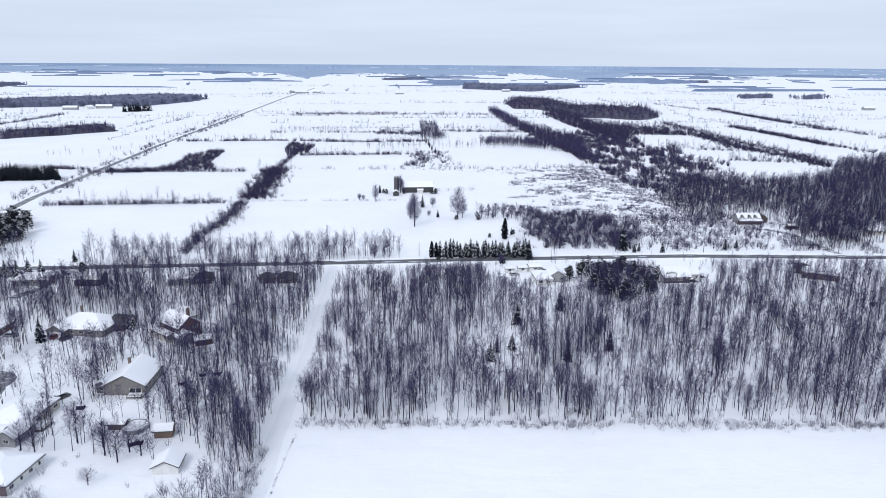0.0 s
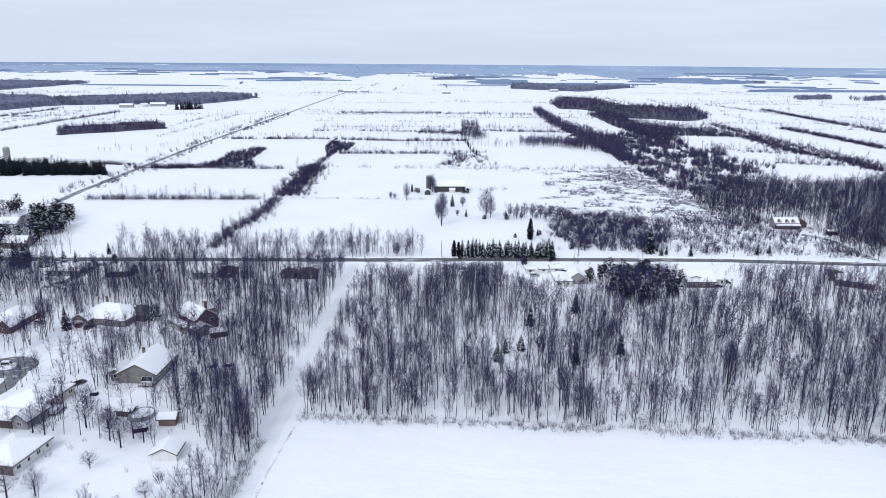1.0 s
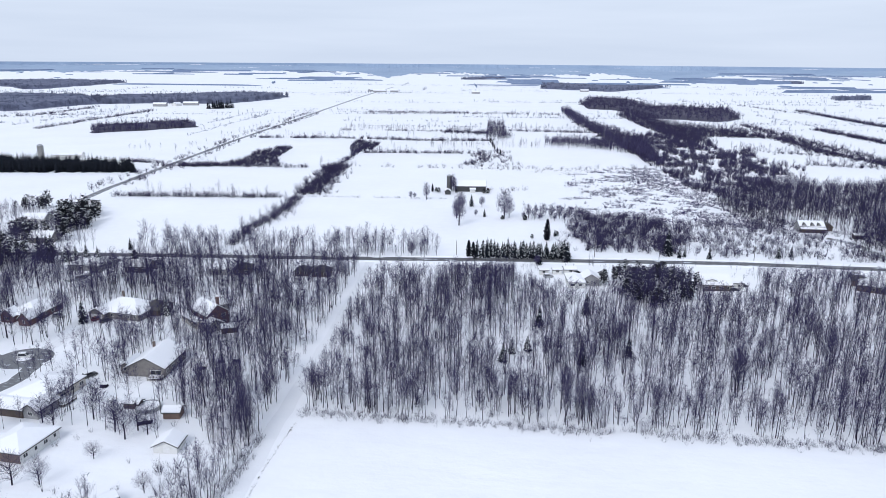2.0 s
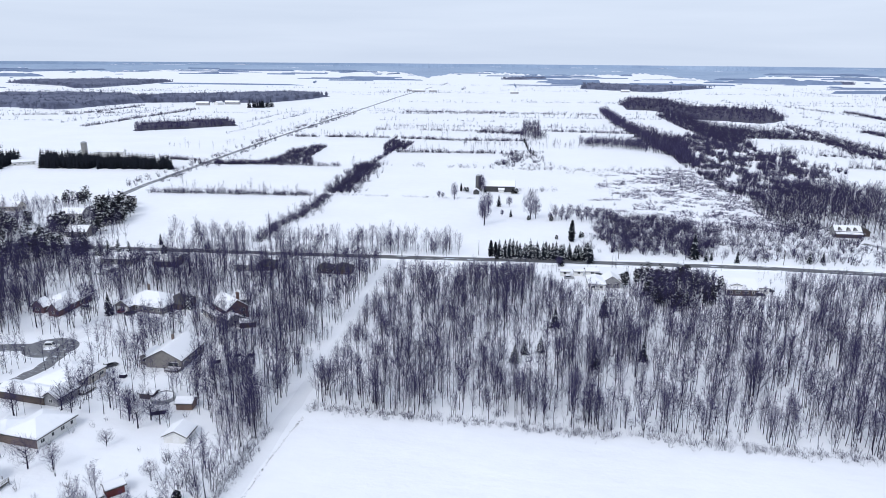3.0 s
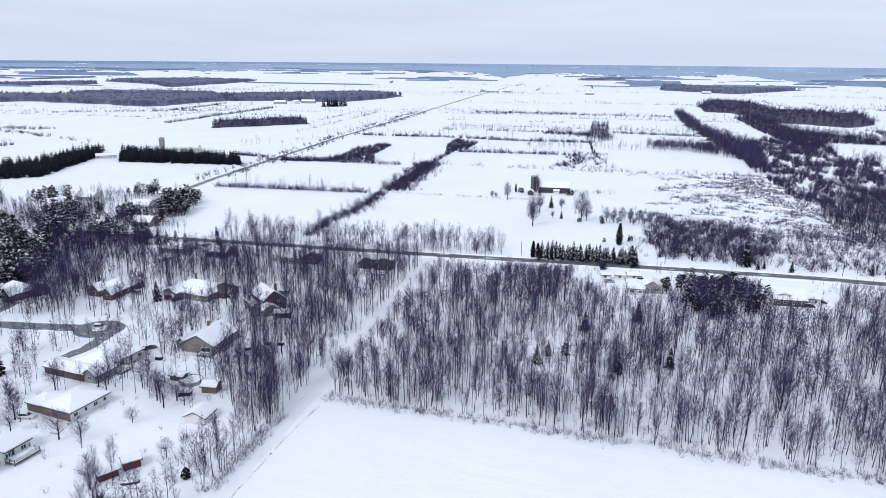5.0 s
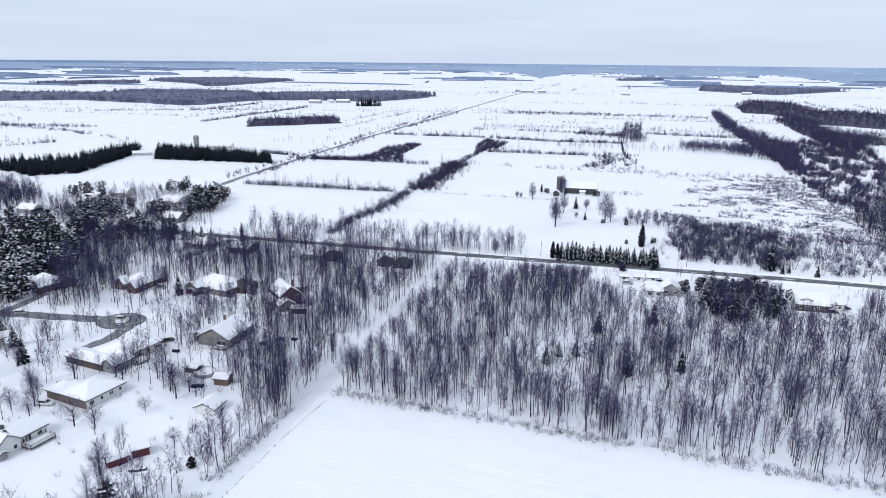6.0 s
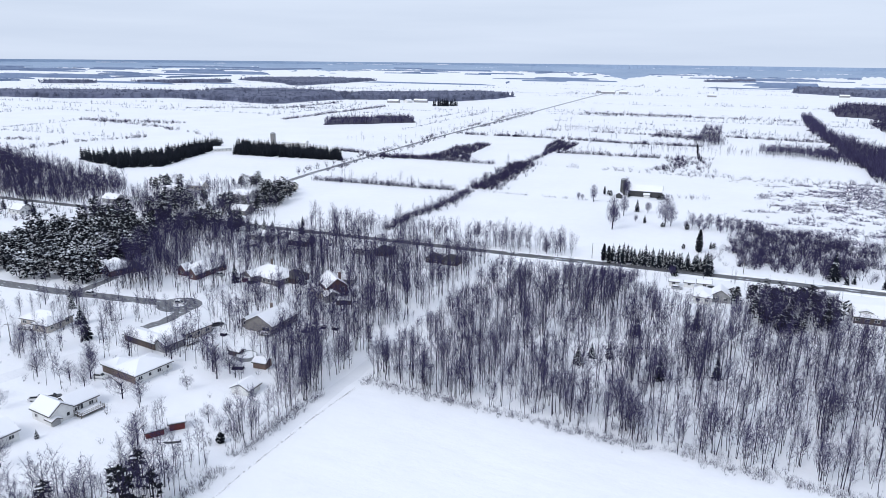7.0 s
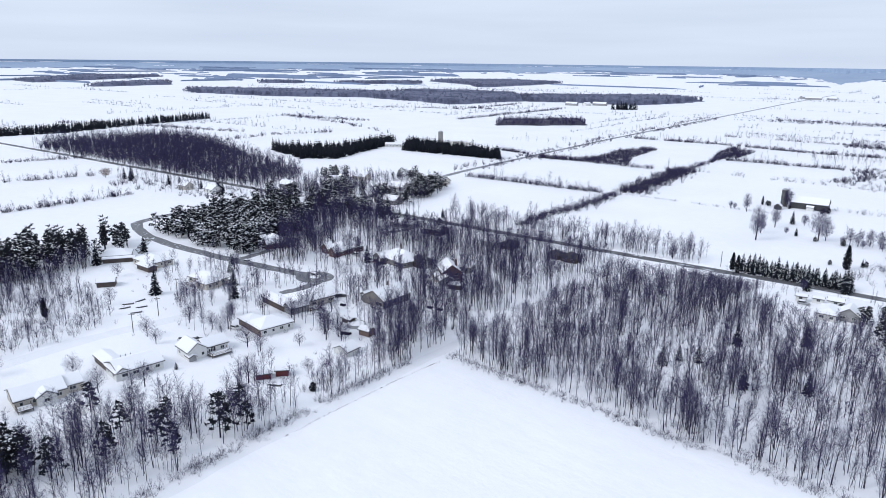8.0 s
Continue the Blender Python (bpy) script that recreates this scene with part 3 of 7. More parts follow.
ROOMS = [(36, 300, 12), (50, 306, 12), (44, 288, 9), (105, 304, 12), (105, 290, 10), (116, 300, 9), (-93, 194, 10), (-86, 200, 5), (-93, 192, 8.5), (-93, 185, 7), (-93, 230, 7), (-84, 223, 4.5), (-128, 236, 11), (-134, 222, 8), (-160, 226, 8.5), (-164, 214, 8), (-198, 212, 8.5), (-203, 201, 8), (-97, 246, 5),
         (-78, 293, 4.5), (-69, 293, 5), (-112, 292, 7), (-154, 290, 6.5), (-179, 289, 8), (-103, 142, 10), (-112, 140, 7), (-117, 162, 10), (-115, 172, 9), (-122, 160, 8), (-82, 165, 6), (-72, 162, 4),
         (-66, 147, 5), (-139, 192, 13), (49, 301, 8), (43, 297, 8), (35, 308, 10), (50, 315, 9), (105, 300, 9), (114, 303, 7), (108, 318, 10), (175, 308, 10), (168, 300, 6), (185, 300, 6),
         (-168, 156, 11), (-209, 152, 11), (-194, 123, 5), (-232, 145, 9), (-102, 113, 9), (-104, 94, 11), (-113, 90, 8), (-107, 66, 11), (-69, 120, 5), (30, 293, 6), (60, 292, 6), (-40, 295, 8), (-37, 310, 7),
         (-84, 145, 8), (-80, 132, 7), (105, 288, 9), (113, 292, 8), (48, 290, 8), (38, 297, 8), (172, 296, 7), (-160, 217, 8), (-128, 225, 9), (-94, 221, 6), (-93, 179, 7), (-154, 281, 5), (-112, 283, 5), (-91, 61, 13), (-82, 56, 8), (-88, 87, 9), (-151, 216, 6), (-189, 202, 7), (-118, 224, 8), (-85, 182, 7), (-58, 141, 9), (-62, 135, 8), (-317, 351, 10), (-311, 374, 9), (-260, 363, 10), (-266, 277, 9), (-255, 403, 9), (-325, 311, 9), (-227, 324, 4), (-318, 362, 8), (-265, 371, 8), (-260, 411, 8), (-232, 331, 8), (-330, 318, 8), (-178, 300, 9), (-165, 297, 10), (-154, 300, 8), (-190, 293, 8), (-166, 283, 8), (-172, 305, 8), (-162, 234, 10), (-158, 219, 6)]
LANES = [([(-128, -10), (-137, 66), (-140, 94), (-136, 125), (-128, 153)], 4), (ROAD, 6.5), (LANE, 3.7), (STREET, 6), (CROSSROAD, 6)] + [(d, 4) for d in DRIVES]


def planted(seed, poly, each, kinds, keep=None, lo=0.8, hi=1.15, clear=True, patch=0.0, patch_size=14.0):
    """Rows of plants strewn over poly, one for about each square metres given, thinned in patches."""
    rng = random.Random(seed)
    xs, ys = [p[0] for p in poly], [p[1] for p in poly]
    rows, area = [], (max(xs) - min(xs)) * (max(ys) - min(ys))
    for _ in range(int(area / each)):
        x, y = rng.uniform(min(xs), max(xs)), rng.uniform(min(ys), max(ys))
        k, a, s, t = rng.randrange(kinds), rng.uniform(0, 6.283), rng.uniform(lo, hi), rng.uniform(0.88, 1.15)
        if not inside(x, y, poly) or (keep and not keep(x, y)):
            continue
        if patch and noise.noise((x / patch_size, y / patch_size, seed)) < patch - 1 + rng.random() * 0.5:
            continue
        if clear and (not height_free(x, y, ROOMS) or any(off_line(x, y, l) < w for l, w in LANES)):
            continue
        rows.append((k, x, y, a, s, t))
    return rows


def below_road(rows, tall=13.0):
    """Trees towards the road grow lower, as on a cut verge."""
    out = []
    for k, x, y, a, s, t in rows:
        open_front = 18 < x < 62 or 92 < x < 122
        if -52 < x < 0 and y > 190:
            s = min(s, 0.38 + 0.035 * max(0.0, x + 44.0 + (y - 170) * 0.062))
        s = min(s, ((0.15 if open_front else 0.27) if x > -54 else 0.6) * (323 + 0.088 * (x + 54) - y - 3) / tall)
        if s > 0.3:
            out.append((k, x, y, a, s, t))
    return out


def behind(rows, line):
    """Trees farther back than line take the plainer kinds that follow the MIXED_KINDS."""
    return [(13 + int(k) % 8 if y > line else k, x, y, a, s, t) for k, x, y, a, s, t in rows]


def lined(seed, line, every, kinds, wide, lo=0.8, hi=1.2, gap=0.0):
    """Rows of plants along a line, with gaps."""
    rng, rows = random.Random(seed), []
    for (ax, ay), (bx, by) in zip(line, line[1:]):
        d = math.hypot(bx - ax, by - ay)
        ux, uy = (bx - ax) / d, (by - ay) / d
        for _ in range(max(1, int(d / every))):
            t, o = rng.uniform(0, d), rng.gauss(0, wide / 2)
            x, y = ax + ux * t - uy * o, ay + uy * t + ux * o
            k, a, s, h = rng.randrange(kinds), rng.uniform(0, 6.283), rng.uniform(lo, hi), rng.uniform(0.85, 1.2)
            if gap and noise.noise((x / 22, y / 22, seed * 1.7)) < gap - 0.5:
                continue
            rows.append((k, x, y, a, s, h))
    return rows


# ---- ground and roads ----
def ground_sheet():
    radii = [0, 30, 60, 90, 120, 160, 200, 250, 300, 360, 430, 500, 600, 700, 850, 1000, 1200, 1400, 1650, 1900, 2200, 2600, 2900, 3200, 3600, 4000, 4500, 5000, 5600, 6300,
             7200, 8200, 9500, 11000, 13000, 16000, 20000, 30000, 60000]
    g, n = Geo(), 640
    for r in radii[1:]:
        for k in range(n):
            a = 2 * math.pi * k / n
            x, y, z, _ = settled(MID[0] + r * math.sin(a), MID[1] + r * math.cos(a))
            g.v.append((x, y, z))
    g.v.append((MID[0], MID[1], 0.0))
    for k in range(n):
        g.f.append((len(g.v) - 1, (k + 1) % n, k))
        for i in range(len(radii) - 2):
            g.f.append((i * n + k, i * n + (k + 1) % n, (i + 1) * n + (k + 1) % n, (i + 1) * n + k))
    g.m = [0] * len(g.f)
    me = g.mesh("ground", SNOW)
    bm = bmesh.new()
    bm.from_mesh(me)
    bmesh.ops.recalc_face_normals(bm, faces=bm.faces)
    if sum(f.normal.z for f in bm.faces) < 0:
        bmesh.ops.reverse_faces(bm, faces=bm.faces)
    bm.to_mesh(me)
    bm.free()
    for p in me.polygons:
        p.use_smooth = True
    return tagged(new("ground", me), "flat snow-covered fields and yards reaching the horizon", "ground", kind="structure")


def ribbon(name, line, wide, thick, material, label, category, kind="structure", ragged=0.0, seed=1, step=6.0):
    """A strip that follows a line on the ground, with sloping sides."""
    pts = []
    for (ax, ay), (bx, by) in zip(line, line[1:]):
        n = max(1, int(math.hypot(bx - ax, by - ay) / step))
        pts += [(ax + (bx - ax) * i / n, ay + (by - ay) * i / n) for i in range(n)]
    pts.append(line[-1])
    for _ in range(4):
        pts = [pts[0]] + [((a[0] + 2 * b[0] + c[0]) / 4, (a[1] + 2 * b[1] + c[1]) / 4) for a, b, c in zip(pts, pts[1:], pts[2:])] + [pts[-1]]
    g, rng = Geo(), random.Random(seed)
    for i, (x, y) in enumerate(pts):
        (ax, ay), (bx, by) = pts[max(i - 1, 0)], pts[min(i + 1, len(pts) - 1)]
        d = math.hypot(bx - ax, by - ay)
        nx, ny = -(by - ay) / d, (bx - ax) / d
        l, r = wide / 2 + rng.uniform(-ragged, ragged), wide / 2 + rng.uniform(-ragged, ragged)
        X, Y, Z, _ = settled(x, y)
        for o, z in ((-r - 0.25, -0.03), (-r, thick), (l, thick), (l + 0.25, -0.03)):
            g.v.append((X + nx * o, Y + ny * o, Z + z))
        if i:
            k = 4 * i
            for j in range(3):
                g.f.append((k - 4 + j, k - 3 + j, k + 1 + j, k + j)[::-1])
    g.m = [0] * len(g.f)
    return tagged(new(name, g.mesh(name, material)), label, category, kind=kind)


ground_sheet()
ribbon("road", ROAD, 5.8, 0.05, ASPHALT, "dark wet asphalt country road with snow on its edges", "road", ragged=0.25)
for side, seed in ((5.1, 11), (-5.1, 12)):
    bank = [(x, y + side) for x, y in ROAD]
    ribbon("snow_bank", bank, 1.5, 0.32, SNOW, "ploughed bank of snow along the road", "snow bank", ragged=0.5, seed=seed)
ribbon("crossroad", CROSSROAD, 5.2, 0.05, SNOWY_ASPHALT, "snow-streaked asphalt side road running far across the fields", "road", ragged=0.3, seed=3)
ribbon("lane", LANE, 4.4, 0.03, PACKED, "snow-covered farm lane between two woods", "lane", ragged=0.4, seed=4)
ribbon("street", STREET, 5.8, 0.055, SIDE_ASPHALT, "asphalt residential street with thin snow on it", "road", ragged=0.3, seed=5, step=4)
ribbon("street_south", STREET_SOUTH, 5.8, 0.055, SIDE_ASPHALT, "asphalt residential street leading out of the estate", "road", ragged=0.3, seed=6)
ribbon("snowy_street", [(-128, -10), (-134, 40), (-137, 66), (-140, 94), (-136, 125), (-128, 153)], 6.0, 0.03, PACKED, "unploughed residential street under snow", "road", ragged=0.4, seed=8)
scatter("garden_bushes", BUSHES, planted(21, [(-195, 110), (-60, 100), (-70, 170), (-150, 182), (-195, 175)], 75, 4, None, 0.3, 0.7), (BARK, TWIG), "small leafless garden bushes in snow", "bushes")
for i, d in enumerate(DRIVES):
    ribbon("driveway", d, 4.2, 0.06, PACKED if i == 2 else (GRAVEL if i > 2 else SIDE_ASPHALT), "partly cleared driveway with snow on it", "driveway", ragged=0.5, seed=20 + i, step=3)


def turning_circle():
    g, n = Geo(), 36
    for r, z in ((2.2, 0.072), (8.6, 0.072), (9.0, -0.02)):
        g.v += [(r * math.cos(2 * math.pi * k / n), r * 0.92 * math.sin(2 * math.pi * k / n), z) for k in range(n)]
    for k in range(n):
        for i in range(2):
            g.f.append((i * n + k, (i + 1) * n + k, (i + 1) * n + (k + 1) % n, i * n + (k + 1) % n))
    g.m = [0] * len(g.f)
    ob = new("turning_circle", g.mesh("turning_circle", SIDE_ASPHALT))
    ob.matrix_basis = pose(CIRCLE[0], CIRCLE[1], 0)
    tagged(ob, "asphalt turning circle at the end of the street", "road", kind="structure")
    m, rings = Geo(), ((2.5, 0.0), (1.9, 0.3), (1.0, 0.5))
    for r, z in rings:
        m.v += [(r * math.cos(2 * math.pi * k / 18) * (1 + 0.12 * math.sin(k * 2.3)), r * math.sin(2 * math.pi * k / 18), z) for k in range(18)]
    for k in range(18):
        for i in range(2):
            m.f.append((i * 18 + k, i * 18 + (k + 1) % 18, (i + 1) * 18 + (k + 1) % 18, (i + 1) * 18 + k))
    m.f.append(tuple(range(36, 54)))
    m.m = [0] * len(m.f)
    ob = new("snow_mound", m.mesh("snow_mound", SNOW))
    ob.matrix_basis = pose(CIRCLE[0], CIRCLE[1], 0)
    tagged(ob, "round heap of ploughed snow in the turning circle", "snow mound")


turning_circle()

# ---- woods, hedges and far land ----
FRONT = [(-39, 170.5), (60, 170), (140, 171), (222, 300), (214, 306), (196, 326), (120, 334), (33, 326), (-46.5, 315), (-43, 250), (-40.5, 205)]
WEST = [(-55.5, 315), (-52, 250), (-48.5, 195), (-46, 150), (-46, 136), (-58, 152), (-66, 158), (-76, 168), (-80, 178), (-104, 179), (-107, 203), (-125, 205), (-150, 201), (-178, 194), (-205, 198), (-215, 246),
        (-207, 298), (-130, 312)]
SOUTH = [(-40, 70), (-44, 95), (-47, 117), (-56, 110), (-72, 84), (-92, 60), (-116, 44), (-100, 10), (-60, 5), (-34, 30)]
SOUTH_WEST = [(-145, 84), (-150, 108), (-185, 116), (-232, 118), (-262, 92), (-250, 50), (-200, 30), (-140, 40)]
NE_WOOD = [(152, 500), (153, 440), (168, 412), (180, 434), (206, 424), (192, 362), (206, 350), (250, 372), (315, 460), (400, 585), (440, 680), (372, 656), (330, 584), (284, 550), (236, 536), (233, 562), (182, 540)]
NE_MARSH = [(131, 792), (138, 659), (144, 610), (150, 505), (186, 540), (235, 560), (236, 610), (274, 660), (280, 758), (247, 850), (242, 920), (221, 1075), (161, 909)]
NE_BAND = [(183, 1324), (217, 1338), (233, 1247), (243, 1111), (293, 1041), (350, 972), (346, 944), (250, 946), (238, 905), (246, 843), (264, 801), (280, 725), (262, 728), (232, 800), (205, 930), (193, 1075)]
BIG_WEST = [(-700, 268), (-574, 279), (-434, 286), (-345, 296), (-343, 333), (-371, 363), (-470, 382), (-619, 422), (-702, 418), (-719, 315)]
LANE_CORNER = [(-45.5, 166), (-44.5, 140), (-44.5, 118), (-53, 122), (-57, 134), (-56, 146), (-60, 158)]
EDGE_DEPTH = 182.0


def front_density(x, y):
    if y < EDGE_DEPTH and x < 170 and random.Random(int(x * 53 + y * 29)).random() < 0.5:
        return False
    beside = x - (-44.0 - (y - 170) * 0.062)
    if beside < 15 and y > 190 and random.Random(int(x * 41 + y * 23)).random() < 0.3:
        return False
    glade = math.hypot((x - 14) / 16, (y - 222) / 9) < 1 or math.hypot((x + 22) / 10, (y - 296) / 14) < 1
    return not glade or random.Random(int(x * 31 + y * 17)).random() < 0.3


scatter("woodland", MIXED_KINDS + BACK_KINDS, behind(below_road(planted(1, FRONT, 9.8, 9, front_density, 0.6, 1.1, patch=0.36) + planted(2, [(-12, 260), (30, 264), (34, 324), (-14, 318)], 10, 8) + lined(38, [(-38.5, 174), (-39.5, 204), (-42, 250)], 3.0, 13, 2.0, 0.5, 0.85)), 236), (BARK, TWIG),
        "dense leafless hardwood wood standing in snow", "woodland")
scatter("woodland", MIXED_KINDS + BACK_KINDS, behind(below_road(planted(3, WEST, 8.8, 10, None, 0.65, 1.12, patch=0.35) + planted(40, [(-186, 189), (-171, 192), (-171, 226), (-182, 242), (-185, 215)], 9.0, 10, None, 0.55, 0.95) + planted(35, LANE_CORNER, 14, 13, None, 0.6, 1.0) + lined(37, [(-46.4, 126), (-48.2, 164), (-50, 204), (-52.6, 258), (-56.5, 305)], 3.0, 13, 2.2, 0.6, 1.0), 12.0), 232), (BARK, TWIG), "leafless wood growing round the houses of an estate", "woodland")
scatter("woodland", MIXED_KINDS, planted(4, SOUTH, 7.4, 10, None, 0.5, 1.05, patch=0.4), (BARK, TWIG), "thin leafless wood along the edge of a field", "woodland")
scatter("woodland", LIGHT_KINDS + LIGHT_KINDS[1:4], planted(5, SOUTH_WEST, 9, 8, None, 0.35, 0.8, patch=0.7) + planted(19, [(-212, 116), (-222, 130), (-236, 140), (-250, 100), (-235, 70), (-205, 88)], 10, 8, None, 0.6, 0.95) + planted(20, [(-207, 298), (-215, 246), (-240, 272), (-290, 264), (-312, 285), (-250, 302)], 8.5, 8, None, 0.7, 1.1), (BARK, TWIG), "thin young leafless wood in snow", "woodland")
scatter("undergrowth", SAPLINGS, planted(14, FRONT, 12, 4, None, 0.6, 1.25, patch=0.75) + planted(15, WEST, 17, 4, None, 0.6, 1.25, patch=0.7) + planted(34, LANE_CORNER, 9, 4, None, 0.6, 1.2) + planted(16, SOUTH, 16, 4, None, 0.6, 1.1) + planted(17, SOUTH_WEST, 9, 4, None, 0.6, 1.1, patch=0.75, patch_size=9),
        (BARK, TWIG), "thin leafless saplings under the trees", "undergrowth")
scatter("undergrowth", OVAL_KINDS, planted(39, [(-43, 215), (-30, 215), (-22, 300), (-46, 300)], 20, 3, None, 0.8, 1.5), (BARK, TWIG), "dark scrubby leafless trees beside a farm lane", "undergrowth")
scatter("undergrowth", OVAL_KINDS, planted(29, [(-231, 95), (-190, 114), (-160, 108), (-141, 99), (-143, 70), (-138, 60), (-180, 40), (-240, 60)], 22, 3, None, 0.5, 1.0, True, 0.7, 12), (BARK, TWIG), "clumps of leafless bushes beside the estate", "undergrowth")
scatter("undergrowth", BUSHES, planted(27, [(-231, 95), (-190, 114), (-160, 108), (-141, 99), (-143, 70), (-138, 60), (-180, 40), (-240, 60)], 13, 4, None, 0.5, 1.2, True, 0.72, 10), (BARK, TWIG), "grey leafless brush beside the estate", "undergrowth")
ESTATE = [(-190, 176), (-150, 184), (-126, 182), (-104, 178), (-104, 158), (-112, 122), (-140, 118), (-160, 138), (-195, 140)]
scatter("garden_trees", MIXED_KINDS, planted(32, [(-112, 152), (-70, 150), (-60, 176), (-78, 182), (-104, 186), (-126, 206), (-130, 182)], 32, 10, None, 0.6, 1.0) + planted(18, ESTATE, 26, 13, None, 0.45, 0.85), (BARK, TWIG), "slim leafless garden trees between the houses", "trees")
ROADSIDE = [(-178, 316), (-130, 320), (-52, 327), (-22, 330)]
scatter("roadside_trees", MIXED_KINDS, lined(6, [(x, y + 7) for x, y in ROADSIDE], 0.55, 13, 9, 0.55, 1.0, 0.12), (BARK, TWIG), "row of leafless trees along the country road", "trees")


NE_FIELDS = [[(246, 934), (321, 945), (318, 785), (232, 785)], [(263, 810), (343, 815), (322, 692), (252, 695)], [(290, 701), (361, 709), (367, 659), (290, 556), (238, 542), (274, 658)]]


def marsh(x, y):
    """Wet ground where brush stands in ragged patches, with snow between them."""
    if any(inside(x, y, p) for p in NE_FIELDS):
        return False
    return noise.noise((x / 17, y / 30, 4.0)) + 0.5 * noise.noise((x / 6, y / 9, 9.0)) > (-0.06 if y < 640 else -0.02)


def open_wood(x, y):
    return not any(inside(x, y, p) for p in NE_FIELDS) and math.hypot(x - 188, y - 415) > 13 and math.hypot(x - 252, y - 392) > 10


scatter("woodland", MID_KINDS, planted(7, NE_WOOD, 7.5, 5, open_wood, 0.7, 1.05, False, 0.25, 24) + planted(70, NE_BAND, 17, 5, open_wood, 0.55, 0.9, False, 0.25, 24), (BARK, TWIG), "large dark leafless wood beyond the road", "woodland")
scatter("thicket", BRUSH, planted(71, NE_MARSH, 5.5, 4, marsh, 0.6, 1.2, False) + planted(72, NE_BAND, 14, 4, open_wood, 0.7, 1.3, False) + planted(73, NE_WOOD, 50, 4, open_wood, 0.5, 1.0, False), (BARK, TWIG), "dark tangled leafless brush on wet ground", "thicket")
scatter("woodland", SLIM_KINDS, planted(74, NE_MARSH, 34, 4, marsh, 0.45, 0.75, False), (BARK, TWIG), "slim leafless trees standing in brush", "woodland")
scatter("woodland", MID_KINDS, planted(8, BIG_WEST, 24, 5, None, 0.85, 1.2, False), (BARK, TWIG), "large dark leafless wood beside the country road", "woodland")
scatter("woodland", LIGHT_KINDS, planted(31, [(214, 392), (300, 366), (320, 420), (212, 425)], 14, 5, lambda x, y: math.hypot(x - 252, y - 392) > 10 and math.hypot(x - 188, y - 416) > 14 and math.hypot(x - 238, y - 372) > 12, 0.7, 1.1), (BARK, TWIG), "leafless trees round a bungalow beyond the road", "woodland")
scatter("roadside_trees", MID_KINDS, planted(22, [(-325, 292), (-480, 268), (-475, 240), (-400, 232), (-330, 262)], 45, 5, None, 0.4, 0.8), (BARK, TWIG), "leafless trees and bushes beside the country road", "trees")
scatter("scrub", OVAL_KINDS, planted(28, [(95, 350), (215, 350), (232, 398), (180, 434), (110, 430)], 45, 3, None, 0.5, 1.1), (BARK, TWIG), "small leafless trees in snow beside the road", "scrub")
scatter("scrub", BUSHES, planted(25, [(95, 350), (215, 350), (232, 398), (180, 434), (110, 430)], 7.0, 4, None, 0.5, 1.35, True, 0.72, 13), (BARK, TWIG), "leafless shrubs in snow beside the road", "scrub")
HAMLET = [(-180, 312), (-240, 306), (-330, 300), (-345, 345), (-320, 392), (-258, 425), (-236, 380), (-212, 330)]
scatter("garden_trees", LIGHT_KINDS, planted(9, HAMLET, 15, 5, None, 0.45, 0.9, True) + planted(45, [(-310, 304), (-218, 312), (-236, 352), (-305, 345)], 11, 5, None, 0.6, 1.0), (BARK, TWIG), "leafless trees in the gardens of a hamlet", "trees")
scatter("scrub", SCRUB, planted(10, [(-182, 280), (-330, 292), (-480, 250), (-420, 225), (-300, 262), (-215, 246)], 55, 3, None, 0.6, 1.1), (BARK, TWIG), "leafless scrub along a road in snow", "scrub")

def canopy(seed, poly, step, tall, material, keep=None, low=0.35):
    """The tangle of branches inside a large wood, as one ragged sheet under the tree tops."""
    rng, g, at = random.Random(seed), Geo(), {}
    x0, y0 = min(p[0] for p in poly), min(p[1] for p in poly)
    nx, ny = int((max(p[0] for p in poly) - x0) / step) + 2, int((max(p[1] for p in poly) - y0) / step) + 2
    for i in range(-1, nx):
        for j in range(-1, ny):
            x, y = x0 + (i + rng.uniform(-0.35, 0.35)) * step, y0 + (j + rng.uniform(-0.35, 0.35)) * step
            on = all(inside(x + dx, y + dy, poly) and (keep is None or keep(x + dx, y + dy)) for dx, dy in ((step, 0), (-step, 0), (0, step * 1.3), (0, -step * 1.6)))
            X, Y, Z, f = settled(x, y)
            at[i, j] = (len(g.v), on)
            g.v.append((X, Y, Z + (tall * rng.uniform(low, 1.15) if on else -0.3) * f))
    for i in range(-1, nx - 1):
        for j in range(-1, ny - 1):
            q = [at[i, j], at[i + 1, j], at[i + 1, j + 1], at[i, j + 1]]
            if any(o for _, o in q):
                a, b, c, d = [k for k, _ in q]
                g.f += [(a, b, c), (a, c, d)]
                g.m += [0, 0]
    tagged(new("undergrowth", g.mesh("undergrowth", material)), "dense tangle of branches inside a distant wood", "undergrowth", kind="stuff")


